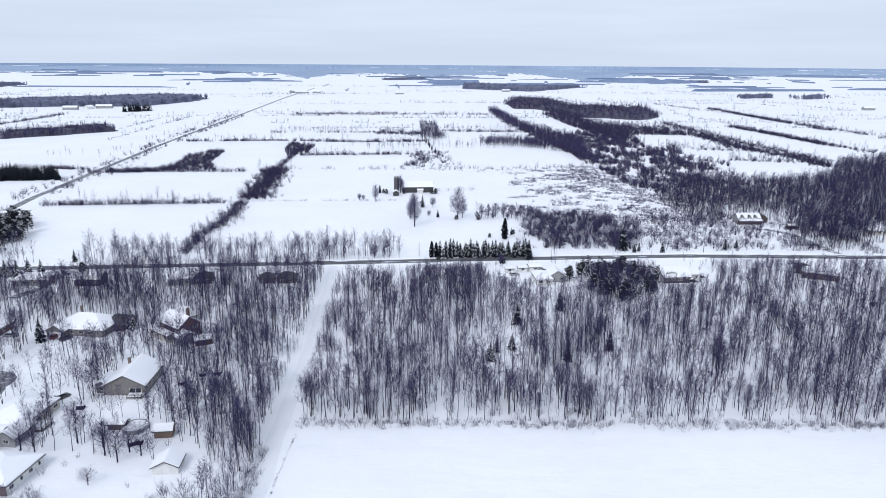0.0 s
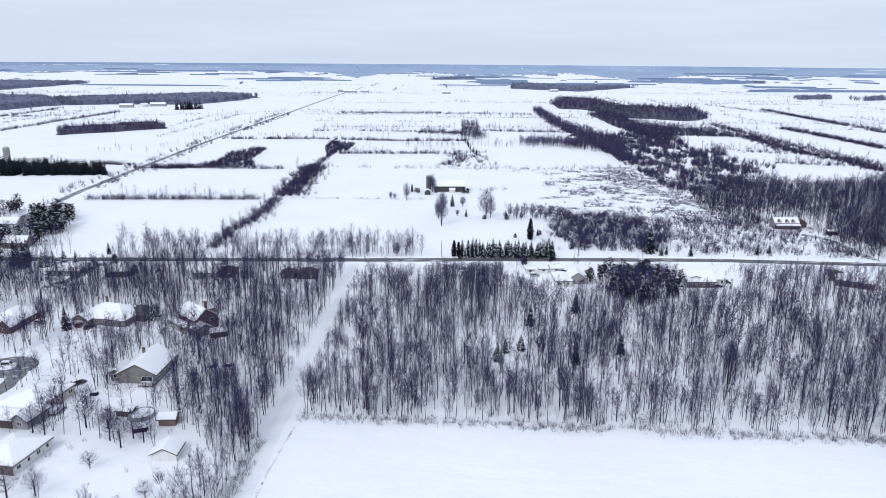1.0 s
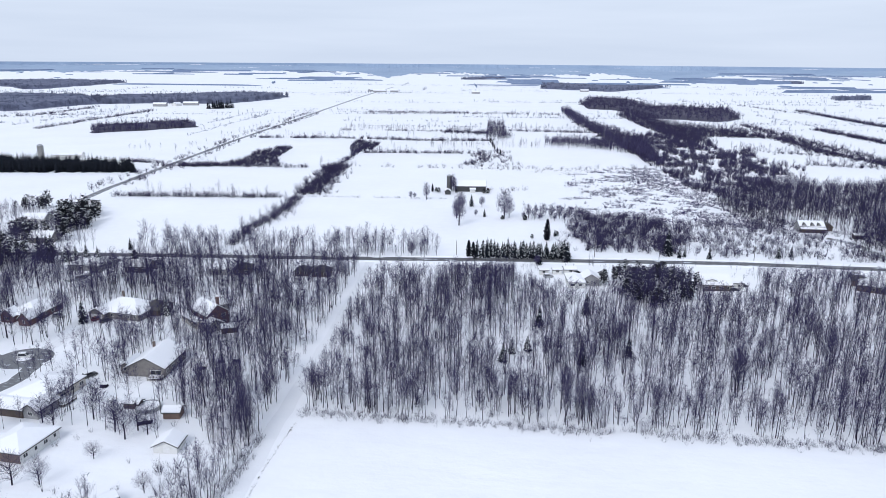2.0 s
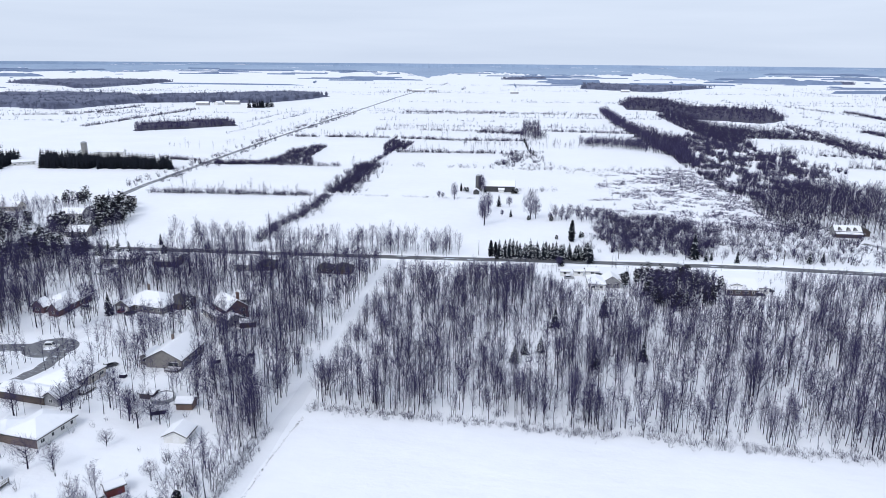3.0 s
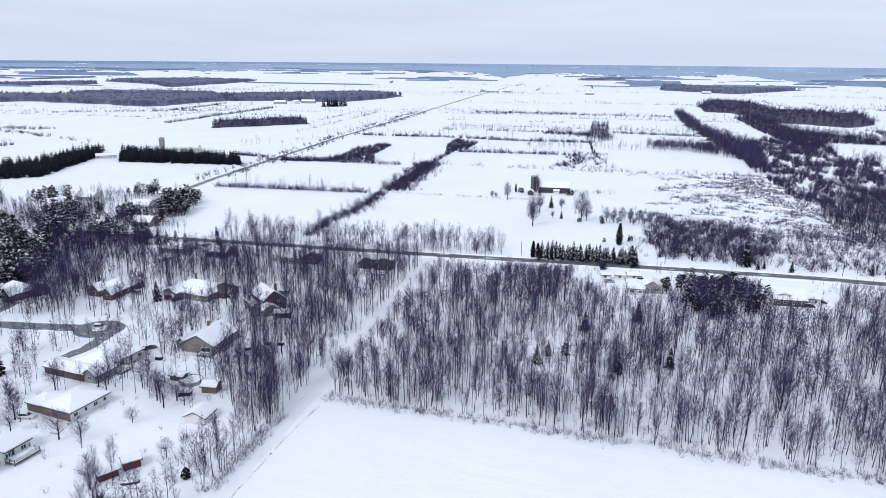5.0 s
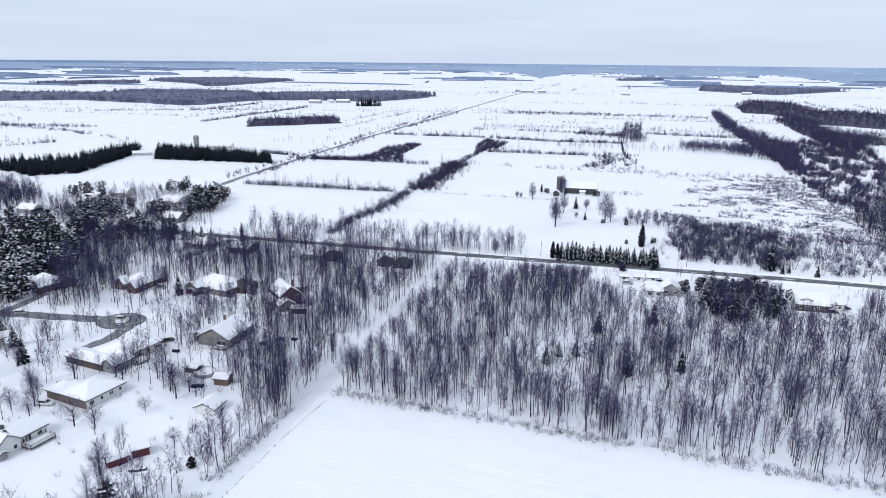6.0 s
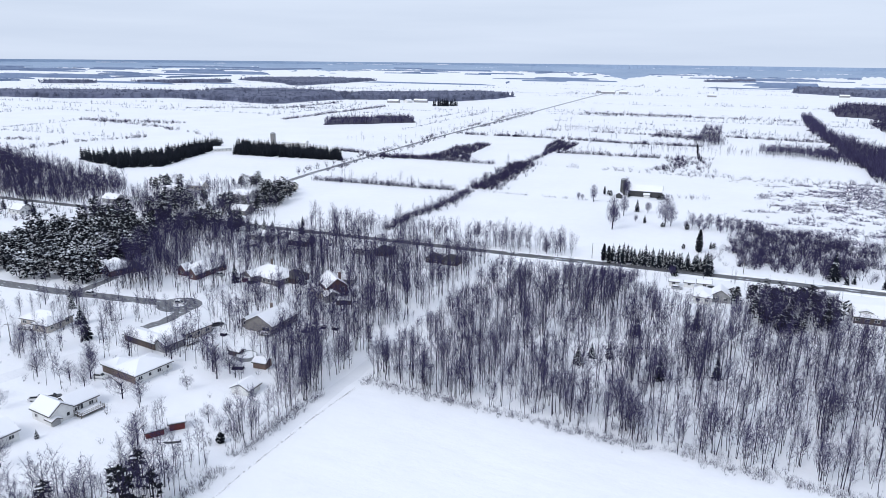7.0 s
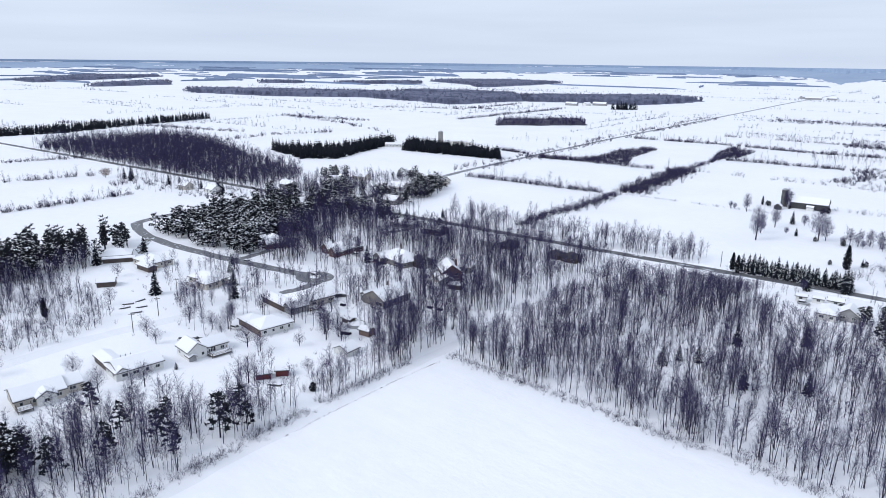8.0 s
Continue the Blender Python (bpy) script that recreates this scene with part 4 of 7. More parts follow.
FAR_WOODS = [
    [(145, 1458), (193, 1445), (233, 1250), (335, 1185), (390, 1262), (420, 1480), (280, 1540), (262, 1800), (177, 1830), (136, 1631)],
    [(84, 1376), (97, 1381), (118, 1064), (140, 946), (162, 854), (156, 740), (144, 640), (136, 700), (129, 792), (110, 960), (96, 1100)],
    [(-868, 1380), (-759, 1426), (-628, 1440), (-584, 1604), (-582, 1748), (-713, 1842), (-977, 1557)],
    [(-1695, 979), (-1395, 1049), (-1223, 1196), (-892, 1157), (-868, 1380), (-977, 1557), (-1458, 1322), (-1844, 1069)],
    [(-533, 838), (-440, 943), (-480, 1000), (-570, 900)],
    [(-2857, 928), (-2589, 914), (-2780, 1136), (-2880, 1310), (-3200, 1700), (-3500, 1450)],
    [(-1966, 1765), (-1815, 2023), (-1900, 2150), (-2080, 1800)], [(-2000, 2290), (-2060, 2480), (-1862, 2690), (-1539, 2630), (-1484, 2327), (-1440, 1930), (-1640, 2120)],
    [(-2219, 1563), (-2092, 1664), (-2180, 1760), (-2300, 1620)],
    [(68, 2505), (282, 2308), (556, 2758), (288, 2708), (80, 2990)], [(812, 1928), (940, 2005), (960, 2090), (820, 2010)], [(947, 1889), (1068, 1961), (1080, 2040), (950, 1960)],
    [(42, 813), (76, 815), (135, 752), (150, 775), (110, 850), (45, 850)],
    [(-2152, 890), (-2216, 1232), (-2480, 1340), (-2367, 1049)], [(-320, 3597), (-84, 3712), (-123, 3976), (-319, 3736)], [(1163, 3442), (1301, 3500), (1352, 3679), (1235, 3626)], [(-1400, 1450), (-1160, 1440), (-960, 1540), (-1100, 1640), (-1330, 1560)]]
for i, poly in enumerate(FAR_WOODS):
    size = 0.95 if i in (4, 12) else 1.15
    near = i in (0, 1, 4, 12)
    # All but the nearer woods take the twig colour with haze mixed in.
    if i != 12:
        canopy(40 + i, poly, 9 if near else 18, 7.0 if near else 10.5, UNDERWOOD if near else HAZY_TWIG, None, 0.45 if near else 0.8)
    scatter("far_woodland", SLIM_KINDS if near else FAR_KINDS, planted(30 + i, poly, (55, 19, 110, 140, 19, 300, 150, 260, 150, 200, 150, 150, 13, 300, 300, 300, 140)[i], 4, None, 0.8 * size, 1.1 * size, False), (BARK, TWIG) if near else (HAZY_TWIG, HAZY_TWIG),
            "distant block of leafless wood among snowy fields", "woodland")

scatter("woodland", SLIM_KINDS, planted(36, BIG_WEST, 12, 4, None, 0.55, 0.95, False), (BARK, TWIG), "slender leafless trees filling a large wood", "woodland")

HEDGES = [
    ([(-131, 337), (-135, 376), (-132, 411), (-138, 469)], 0.4, 5, 0.0, BUSHES, "bushes and weeds along a fence line"), ([(-134, 480), (-142, 560), (-150, 625)], 0.25, 12, 0.0, SCRUB, "thick leafless brush between two fields"),
    ([(-150, 630), (-154, 700), (-159, 780)], 0.7, 3, 0.0, BUSHES, "thin hedge between two fields"), 
    ([(-268, 455), (-250, 457), (-150, 468)], 0.4, 3.6, 0.12, BUSHES, "low hedge along a field edge"), ([(-135, 473), (-34, 480)], 1.0, 1.2, 0.2, WEEDY, "weeds along a field edge"),
    ([(-306, 594), (-246, 602), (-155, 607)], 0.55, 3.6, 0.15, BUSHES, "low hedge along a field edge"), ([(-145, 621), (-33, 626), (60, 631), (136, 652)], 3, 4, 0.3, BUSHES, "scattered bushes along a field edge"),
    ([(-308, 835), (-206, 848), (-106, 841), (-18, 852)], 0.7, 4, 0.1, SCRUB, "leafless hedge across the fields"),
    ([(-233, 946), (-80, 958)], 2.0, 5, 0.2, SCRUB, "leafless hedge across the fields"), ([(-30, 640), (-18, 690), (-30, 735)], 0.8, 14, 0.1, SCRUB, "thicket of leafless brush"),
    ([(-285, 1243), (-88, 1288), (80, 1300)], 1.5, 14, 0.3, SCRUB, "leafless hedge across the fields"), ([(-30, 748), (-5, 745), (3, 640)], 2.5, 9, 0.2, SCRUB, "leafless bushes at a field corner"),
    ([(353, 1144), (366, 880), (381, 690)], 0.9, 12, 0.0, SCRUB, "thick leafless hedge"), ([(443, 1080), (457, 920), (478, 750), (500, 690)], 1.2, 10, 0.1, SCRUB, "thick leafless hedge"),
    ([(565, 1320), (583, 1091), (586, 928), (600, 800)], 1.5, 12, 0.2, SCRUB, "thick leafless hedge"), ([(497, 1663), (565, 1320)], 2.5, 9, 0.2, SCRUB, "leafless hedge"),
    ([(217, 978), (353, 944)], 1.5, 9, 0.1, SCRUB, "leafless hedge"), ([(257, 804), (340, 775)], 1.5, 9, 0.1, SCRUB, "leafless hedge"), ([(287, 700), (365, 690)], 1.2, 9, 0.1, SCRUB, "leafless hedge"),
    ([(-382, 141), (-386, 224)], 1.1, 4, 0.1, SCRUB, "leafless hedge between two fields"), ([(-498, 176), (-485, 240)], 1.1, 5, 0.1, SCRUB, "leafless hedge between two fields"),
    ([(-610, 210), (-596, 278)], 1.2, 5, 0.1, SCRUB, "leafless hedge between two fields"), ([(-629, 435), (-650, 520), (-622, 605)], 2.2, 5, 0.2, SCRUB, "leafless hedge"),
    ([(-896, 722), (-814, 729), (-720, 755)], 1.0, 16, 0.1, SCRUB, "thick leafless hedge"), ([(-972, 970), (-744, 1122)], 1.6, 12, 0.2, SCRUB, "leafless hedge"),
    ([(-700, 519), (-892, 459), (-993, 398)], 1.4, 9, 0.1, SCRUB, "leafless hedge"), ([(-560, 640), (-700, 700), (-896, 722)], 2.6, 7, 0.3, SCRUB, "leafless hedge"),
    ([(-297, 458), (-310, 600), (-333, 800), (-372, 1250)], 4.5, 7, 0.2, SCRUB, "bushes along the side road"), ([(-280, 480), (-294, 600), (-316, 800), (-352, 1250)], 4.5, 5, 0.2, SCRUB, "bushes along the side road"),
    ([(229, 403), (226, 345)], 0.7, 6, 0.0, BUSHES, "dark leafless hedge beside a drive"), ([(-39, 168.8), (145, 169.4)], 0.26, 2.6, 0.05, WEEDY, "low brush along the edge of the wood"),
    ([(-45.5, 160), (-44.5, 120), (-41, 84), (-39, 66), (-34, 30)], 0.22, 2.6, 0.1, WEEDY, "low brush along the edge of a field"), ([(-50, 122), (-56, 130), (-62, 140)], 1.2, 6, 0.2, BUSHES, "bushes on the edge of a yard"),
    ([(90, 507), (20, 520), (-20, 520)], 5, 4, 0.3, BUSHES, "scattered bushes in a field"),
    ([(-148, 716), (-90, 724), (-37, 731)], 0.8, 3, 0.1, SCRUB, "leafless hedge across the fields"), ([(-3, 981), (64, 976), (130, 970)], 1.0, 4, 0.1, SCRUB, "leafless hedge across the fields"),
    ([(-273, 1282), (-88, 1315)], 1.0, 8, 0.1, SCRUB, "leafless hedge across the fields"), ([(-642, 885), (-656, 1045), (-668, 1240)], 1.2, 7, 0.1, SCRUB, "leafless hedge across the fields"),
    ([(-797, 1100), (-820, 1306)], 1.3, 9, 0.1, SCRUB, "leafless hedge across the fields"),
    ([(-293, 598), (-260, 604), (-240, 625)], 0.3, 9, 0.0, SCRUB, "strip of dark leafless brush in a field"), ([(-90, 948), (-60, 945), (-26, 940)], 0.4, 20, 0.0, SCRUB, "thicket of leafless brush"),
    ([(-365, 616), (-315, 612)], 0.7, 4, 0.1, SCRUB, "leafless hedge beside a farm"), ([(346, 949), (343, 800), (367, 722), (368, 655)], 0.32, 13, 0.0, SCRUB, "thick leafless hedge"),
    ([(442, 1082), (454, 986), (462, 831)], 0.45, 10, 0.1, SCRUB, "thick leafless hedge"), ([(568, 1511), (566, 1267), (565, 1033)], 0.6, 10, 0.1, SCRUB, "thick leafless hedge")]
for i, (line, every, wide, gap, kinds, label) in enumerate(HEDGES):
    scatter("hedge", kinds, lined(60 + i, line, every * (0.95 if kinds is SCRUB else 0.8), len(kinds), wide, 0.7, 1.25, gap), (BARK, TWIG), label, "hedge")
for i, (line, every) in enumerate((([(-134, 482), (-142, 560), (-150, 622)], 0.8), ([(-134, 378), (-132, 411), (-137, 440)], 1.6))):
    scatter("hedge", OVAL_KINDS, lined(110 + i, line, every, 3, 9, 0.5, 0.95), (BARK, TWIG), "dense leafless brush between two fields", "hedge")
scatter("hedge", OVAL_KINDS, lined(115, [(-38, 173.5), (60, 173), (148, 174)], 2.6, 3, 3.5, 0.35, 0.75, 0.25), (BARK, TWIG), "leafless bushes along the snowy edge of a wood", "hedge")
ROWS = [([(-250, 457), (-150, 468)], 7), ([(-148, 716), (-37, 731)], 6), ([(-234, 962), (-108, 962)], 3.0), ([(0, 1004), (104, 994)], 3.5), ([(-308, 835), (-206, 848)], 9), ([(-86, 780), (129, 802)], 3.0), ([(-86, 964), (-8, 888), (0, 900)], 1.5), ([(-14, 880), (2, 892)], 0.5), ([(-133, 345), (-138, 450)], 12), ([(-306, 597), (-150, 618)], 15), ([(-290, 840), (-184, 859), (-32, 869)], 13), ([(-135, 800), (-40, 806), (-30, 780)], 12), ([(-298, 460), (-160, 471)], 17), ([(-233, 946), (-60, 958), (100, 975)], 12), ([(-420, 700), (-330, 690)], 14),
        ([(-285, 1243), (-88, 1288), (80, 1300)], 11), ([(-629, 435), (-622, 605)], 10), ([(-900, 460), (-720, 755)], 30), ([(-498, 176), (-485, 240)], 6), ([(-382, 141), (-386, 224)], 7),
        ([(-610, 210), (-596, 278)], 8), ([(-972, 970), (-744, 1122)], 18), ([(443, 1080), (478, 750)], 10), ([(565, 1320), (600, 800)], 10), ([(-340, 700), (-372, 1250)], 26), ([(217, 978), (353, 944)], 8),
        ([(20, 425), (60, 432)], 1.6), ([(287, 700), (375, 690)], 2.2), ([(257, 806), (350, 778)], 2.2), ([(217, 980), (353, 946)], 2.2), ([(353, 1144), (366, 880), (381, 690)], 6), ([(300, 1450), (700, 1500)], 20), ([(650, 1250), (1100, 1300)], 22), ([(640, 900), (1000, 930)], 20)]
for i, (line, every) in enumerate(ROWS):
    scatter("tree_row", LIGHT_KINDS, lined(120 + i, line, every * 0.75, 5, 7, 0.45, 0.85), (BARK, TWIG), "row of leafless trees on a field edge", "trees")
scatter("woodland", MID_KINDS, planted(169, [(-28, 850), (-14, 856), (-2, 866), (-6, 930), (-14, 1040), (-36, 1040), (-30, 930)], 13, 5, None, 0.55, 1.05, False, 0.3, 12), (BARK, TWIG), "tall dark block of leafless trees between fields", "woodland")
scatter("thicket", SCRUB, planted(170, [(-160, 712), (-144, 735), (-148, 803), (-180, 826), (-176, 770)], 5, 3, None, 0.6, 1.1, False), (BARK, TWIG), "wedge of dark leafless brush in a field", "thicket")
scatter("thicket", SCRUB, planted(166, [(-246, 604), (-202, 612), (-222, 660), (-234, 745), (-248, 745), (-258, 700)], 5, 3, None, 0.6, 1.1, False), (BARK, TWIG), "wedge of dark leafless brush in a field", "thicket")


def copse(x, y):
    return math.hypot((x - 80) / 30, (y - 391) / 44) < 1 + 0.5 * noise.noise((x / 9, y / 9, 5)) and noise.noise((x / 5, y / 6, 8)) > -0.32


PASTURE = [(23, 432), (47, 494), (60, 620), (140, 655), (172, 573), (170, 499), (185, 436), (165, 415), (90, 430)]
scatter("thicket", OVAL_KINDS, planted(160, [(40, 346), (122, 346), (122, 445), (40, 445)], 6, 3, copse, 0.5, 1.05, False), (BARK, TWIG), "dark leafless thicket in a snowy field", "thicket")
scatter("thicket", BRUSH, planted(167, [(40, 346), (122, 346), (122, 445), (40, 445)], 10, 4, copse, 0.5, 1.0, False) + planted(168, [(120, 352), (205, 352), (185, 432), (110, 425)], 26, 4, None, 0.4, 0.8, True), (BARK, TWIG), "dark leafless brush in a snowy field", "thicket")
scatter("thicket", BUSHES, planted(164, [(40, 352), (122, 352), (190, 352), (190, 440), (40, 440)], 5.5, 4, lambda x, y: copse(x, y) or random.Random(int(x * 7 + y * 3)).random() < 0.1, 0.7, 1.6, False, 0.7, 11), (BARK, TWIG),
        "low leafless brush round a thicket in snow", "thicket")


def drifts(x, y):
    """Brush in long bands that follow the old furrows, thicker towards the wood."""
    return 0.75 * noise.noise((x / 22, y / 15, 2.0)) + 0.5 * noise.noise((x / 7, y / 5, 6.0)) > 0.26 - 0.42 * min(1, max(0, (x - 40) / 130)) - (0.25 if y < 455 else 0) - (0.15 if x > 95 and y > 520 else 0)


scatter("scrub", HEATH, planted(161, PASTURE, 3.2, 4, drifts, 0.5, 1.3, False), (TWIG, TWIG), "bands of low brush and weeds in a snowy pasture", "scrub")
scatter("scrub", OVAL_KINDS, planted(165, PASTURE, 55, 3, lambda x, y: drifts(x, y) and x > 75, 0.25, 0.6, False), (BARK, TWIG), "small leafless trees among brush in a pasture", "scrub")
scatter("weeds", TUFTS, lined(162, [(-38.3, 164), (-38.8, 144), (-38.0, 120), (-36, 90)], 0.3, 4, 0.35, 0.25, 0.6, 0.35), (DEAD_GRASS,), "line of dead weeds along a ditch in snow", "weeds")
scatter("weeds", TUFTS, planted(163, [(-30, 625), (60, 600), (60, 500), (130, 520), (140, 655)], 40, 4, None, 1.0, 3.0, False, 0.6), (DEAD_GRASS,), "patches of dead weeds in a snowy pasture", "weeds")


def field_rows():
    """Thin lines of trees and bushes between the fields a kilometre or two away."""
    rng, trees, bushes = random.Random(88), [], []
    for _ in range(170):
        a, r = rng.uniform(radians(-88), radians(42)), rng.uniform(950, 2900)
        x, y = MID[0] + r * math.sin(a), MID[1] + r * math.cos(a)
        if any(inside(x, y, p) for p in FAR_WOODS) or (y < 1000 and x > -500):
            continue
        turn, long = radians(5) + (math.pi / 2 if rng.random() < 0.3 else 0), rng.uniform(60, 420)
        thin = rng.uniform(9, 34)
        for _ in range(int(long / thin)):
            u, w = rng.uniform(-long / 2, long / 2), rng.gauss(0, 3)
            p = (x + math.cos(turn) * u - math.sin(turn) * w, y + math.sin(turn) * u + math.cos(turn) * w)
            trees.append((rng.randrange(4), *p, rng.uniform(0, 6.283), rng.uniform(0.4, 0.85), 1.0))
        for _ in range(int(long / 6)):
            u, w = rng.uniform(-long / 2, long / 2), rng.gauss(0, 2)
            bushes.append((rng.randrange(3), x + math.cos(turn) * u - math.sin(turn) * w, y + math.sin(turn) * u + math.cos(turn) * w, rng.uniform(0, 6.283), rng.uniform(0.6, 1.3), 0.8))
    # Both rows and hedges use the twig colour that carries haze.
    scatter("tree_row", SLIM_KINDS, trees, (HAZY_TWIG, HAZY_TWIG), "thin rows of leafless trees between distant fields", "trees")
    scatter("hedge", LOW_KINDS, bushes, (HAZY_TWIG, HAZY_TWIG), "low hedges between distant fields", "hedge")


field_rows()


def far_rim():
    """Fields, hedges and woods from two and a half kilometres to the horizon, as low ragged masses of trees whose blue
    tint is painted haze.
    """
    rng, g = random.Random(77), Geo()

    def mass(x, y, along, deep, turn, tall, slant=0.93):
        n = 8 if along < 60 else min(36, 12 + int(along / 20))
        c, s = math.cos(turn), math.sin(turn)
        foot, top, k0 = [], [], rng.uniform(0, 50)
        for k in range(n):
            a = 6.2832 * k / n
            w = 1 + 0.7 * noise.noise((math.cos(a) * 1.6 + k0, math.sin(a) * 1.6, k0)) + rng.uniform(-0.2, 0.2)
            u, v = math.cos(a) * along / 2 * w, math.sin(a) * deep / 2 * w
            X, Y, Z, f = settled(x + c * u - s * v, y + s * u + c * v)
            foot.append((X, Y, Z - f))
            X, Y, Z, f = settled(x + (c * u - s * v) * slant, y + (s * u + c * v) * slant)
            top.append((X, Y, Z + tall * rng.uniform(0.35, 1.1) * f))
        X, Y, Z, f = settled(x, y)
        if slant < 0.5:
            foot, top = [[(MID[0] + (q[0] - MID[0]) * 0.9994, MID[1] + (q[1] - MID[1]) * 0.9994, q[2]) for q in ring] for ring in (foot, top)]
            X, Y = MID[0] + (X - MID[0]) * 0.9994, MID[1] + (Y - MID[1]) * 0.9994
        g.add(foot + top + [(X, Y, Z + tall * f)], [(k, (k + 1) % n, n + (k + 1) % n, n + k) for k in range(n)] + [(n + k, n + (k + 1) % n, 2 * n) for k in range(n)])

    def band_start(a):
        """How far off the woods close up, by the bearing."""
        d = math.degrees(a)
        near_by = 6600 - 2700 * max(0, 1 - abs(d + 11.5) / 4.5) - 2000 * max(0, 1 - abs(d + 2) / 8) - 3000 * max(0, 1 - abs(d - 10.5) / 5.5)
        return near_by * (1 + 0.16 * noise.noise((a * 9, 0.3, 7.0)) + 0.09 * noise.noise((a * 40, 4.1, 7.0)) + 0.12 * noise.noise((a * 260, 8.2, 7.0)))

    for i in range(700):
        a = rng.uniform(radians(-90), radians(44))
        r = 2650 * math.exp(rng.uniform(0, 1.45))
        x, y = MID[0] + r * math.sin(a), MID[1] + r * math.cos(a)
        if noise.noise((x / 2600, y / 2600, 3.0)) < -0.12 and rng.random() < 0.75:
            continue
        turn = radians(5) + (math.pi / 2 if rng.random() < 0.25 else 0) + rng.gauss(0, 0.06)
        p = min(1, max(0, r - 4500) / 9000)
        if r > 1.1 * band_start(a):
            continue
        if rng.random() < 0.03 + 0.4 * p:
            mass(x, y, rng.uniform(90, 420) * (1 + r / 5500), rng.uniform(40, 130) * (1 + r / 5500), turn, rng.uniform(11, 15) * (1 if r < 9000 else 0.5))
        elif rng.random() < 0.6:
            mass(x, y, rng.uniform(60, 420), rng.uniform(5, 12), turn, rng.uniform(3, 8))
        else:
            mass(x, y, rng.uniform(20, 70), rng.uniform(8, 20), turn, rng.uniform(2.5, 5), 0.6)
    # woods that close up to one band before the horizon, with haze painted pale blue
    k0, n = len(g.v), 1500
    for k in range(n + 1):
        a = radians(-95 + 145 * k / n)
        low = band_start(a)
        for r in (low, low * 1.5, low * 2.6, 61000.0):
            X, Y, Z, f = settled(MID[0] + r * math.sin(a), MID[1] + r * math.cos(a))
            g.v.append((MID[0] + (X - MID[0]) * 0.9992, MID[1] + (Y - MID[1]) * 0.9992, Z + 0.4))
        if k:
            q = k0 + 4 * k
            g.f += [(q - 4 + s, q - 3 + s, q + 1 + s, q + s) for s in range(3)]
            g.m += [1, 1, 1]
    # snowy clearings in that band
    fields = Geo()
    for _ in range(90):
        a = rng.uniform(radians(-90), radians(44))
        r, wide, deep = band_start(a) * rng.uniform(1.1, 3.2), rng.uniform(0.004, 0.022), rng.uniform(0.03, 0.09)
        ring = []
        for k in range(14):
            t = 6.2832 * k / 14
            w = 1 + rng.uniform(-0.3, 0.3)
            q, p = r * (1 + deep * math.sin(t) * w), a + wide * math.cos(t) * w
            X, Y, Z, f = settled(MID[0] + q * math.sin(p), MID[1] + q * math.cos(p))
            ring.append((MID[0] + (X - MID[0]) * 0.9986, MID[1] + (Y - MID[1]) * 0.9986, Z + 0.6))
        fields.add(ring, [tuple(range(13, -1, -1))])
    tagged(new("far_fields", fields.mesh("far_fields", SNOW)), "snowy clearings among distant woods", "field", kind="stuff")
    ob = new("hazy_far_land", g.mesh("hazy_far_land", HAZY_LAND, HAZY_HORIZON))
    return tagged(ob, "distant bands of woods and hedges in painted haze towards the horizon", "woodland", kind="stuff")


far_rim()


# ---- single trees ----
def tree_thing(name, geo, x, y, turn, size, label, category, group, slots):
    """A tree that stands for itself, with its parts as meshes of their own."""
    top = thing(name, x, y, turn, label, category, group)
    top.scale = (size, size, size)
    for slot, (piece, material) in enumerate(slots):
        g = geo.only(slot)
        if g.f:
            ob = part(piece, g, material, top)
            if piece == "snow_cover":
                tagged(ob, kind="stuff")
    return top


BARE_SLOTS = (("trunk", BARK), ("crown", TWIG))
FIR_SLOTS = (("trunk", BARK), ("crown", NEEDLES), ("snow_cover", BRANCH_SNOW))
PINE_SLOTS = (("trunk", BARK), ("crown", PINE_NEEDLES), ("snow_cover", BRANCH_SNOW))


def copies(first, rows):
    """Copies of a thing at rows of x, y, turn, size."""
    for x, y, turn, size in rows:
        copy_thing(first, pose(x, y, 0, 0, 0, turn)).scale = (size, size, size)


# the front row of the wood along the snowy field
rng = random.Random(5)
edge = [tree_thing("bare_tree", WOOD[i], -36 + 4 * i, 172.5, 40 * i, 0.95, "slender leafless tree at the snowy edge of a wood", "tree", "trees on the wood's edge", BARE_SLOTS) for i in range(8)]
for i in range(8):
    copies(edge[i], [(rng.uniform(-39, 168), 171 + 12 * rng.random() ** 1.2, rng.uniform(0, 360), rng.uniform(0.5, 0.98)) for _ in range(34)])

for i, (x, y, size) in enumerate(((-66, 115, 0.85), (-70, 114.5, 0.8), (-71.5, 121.5, 0.9), (-67, 110, 0.7), (-64, 106.5, 0.75), (-55, 110, 0.8), (-85, 126, 0.6), (-46.5, 125, 0.85), (-46.8, 128, 0.85), (-49.5, 138, 0.8), (-71, 151, 0.8),
                                  (-115, 149, 0.75), (-117, 152, 0.7), (-97, 154.5, 0.8), (-101, 156, 0.75), (-128, 176, 0.75), (-124.5, 178, 0.8), (-143, 160, 0.8), (-96, 179, 0.85), (-127, 153, 0.6), (-104, 158, 0.7))):
    copies(edge[(i * 3) % 8], [(x, y, 47 * i, size)])

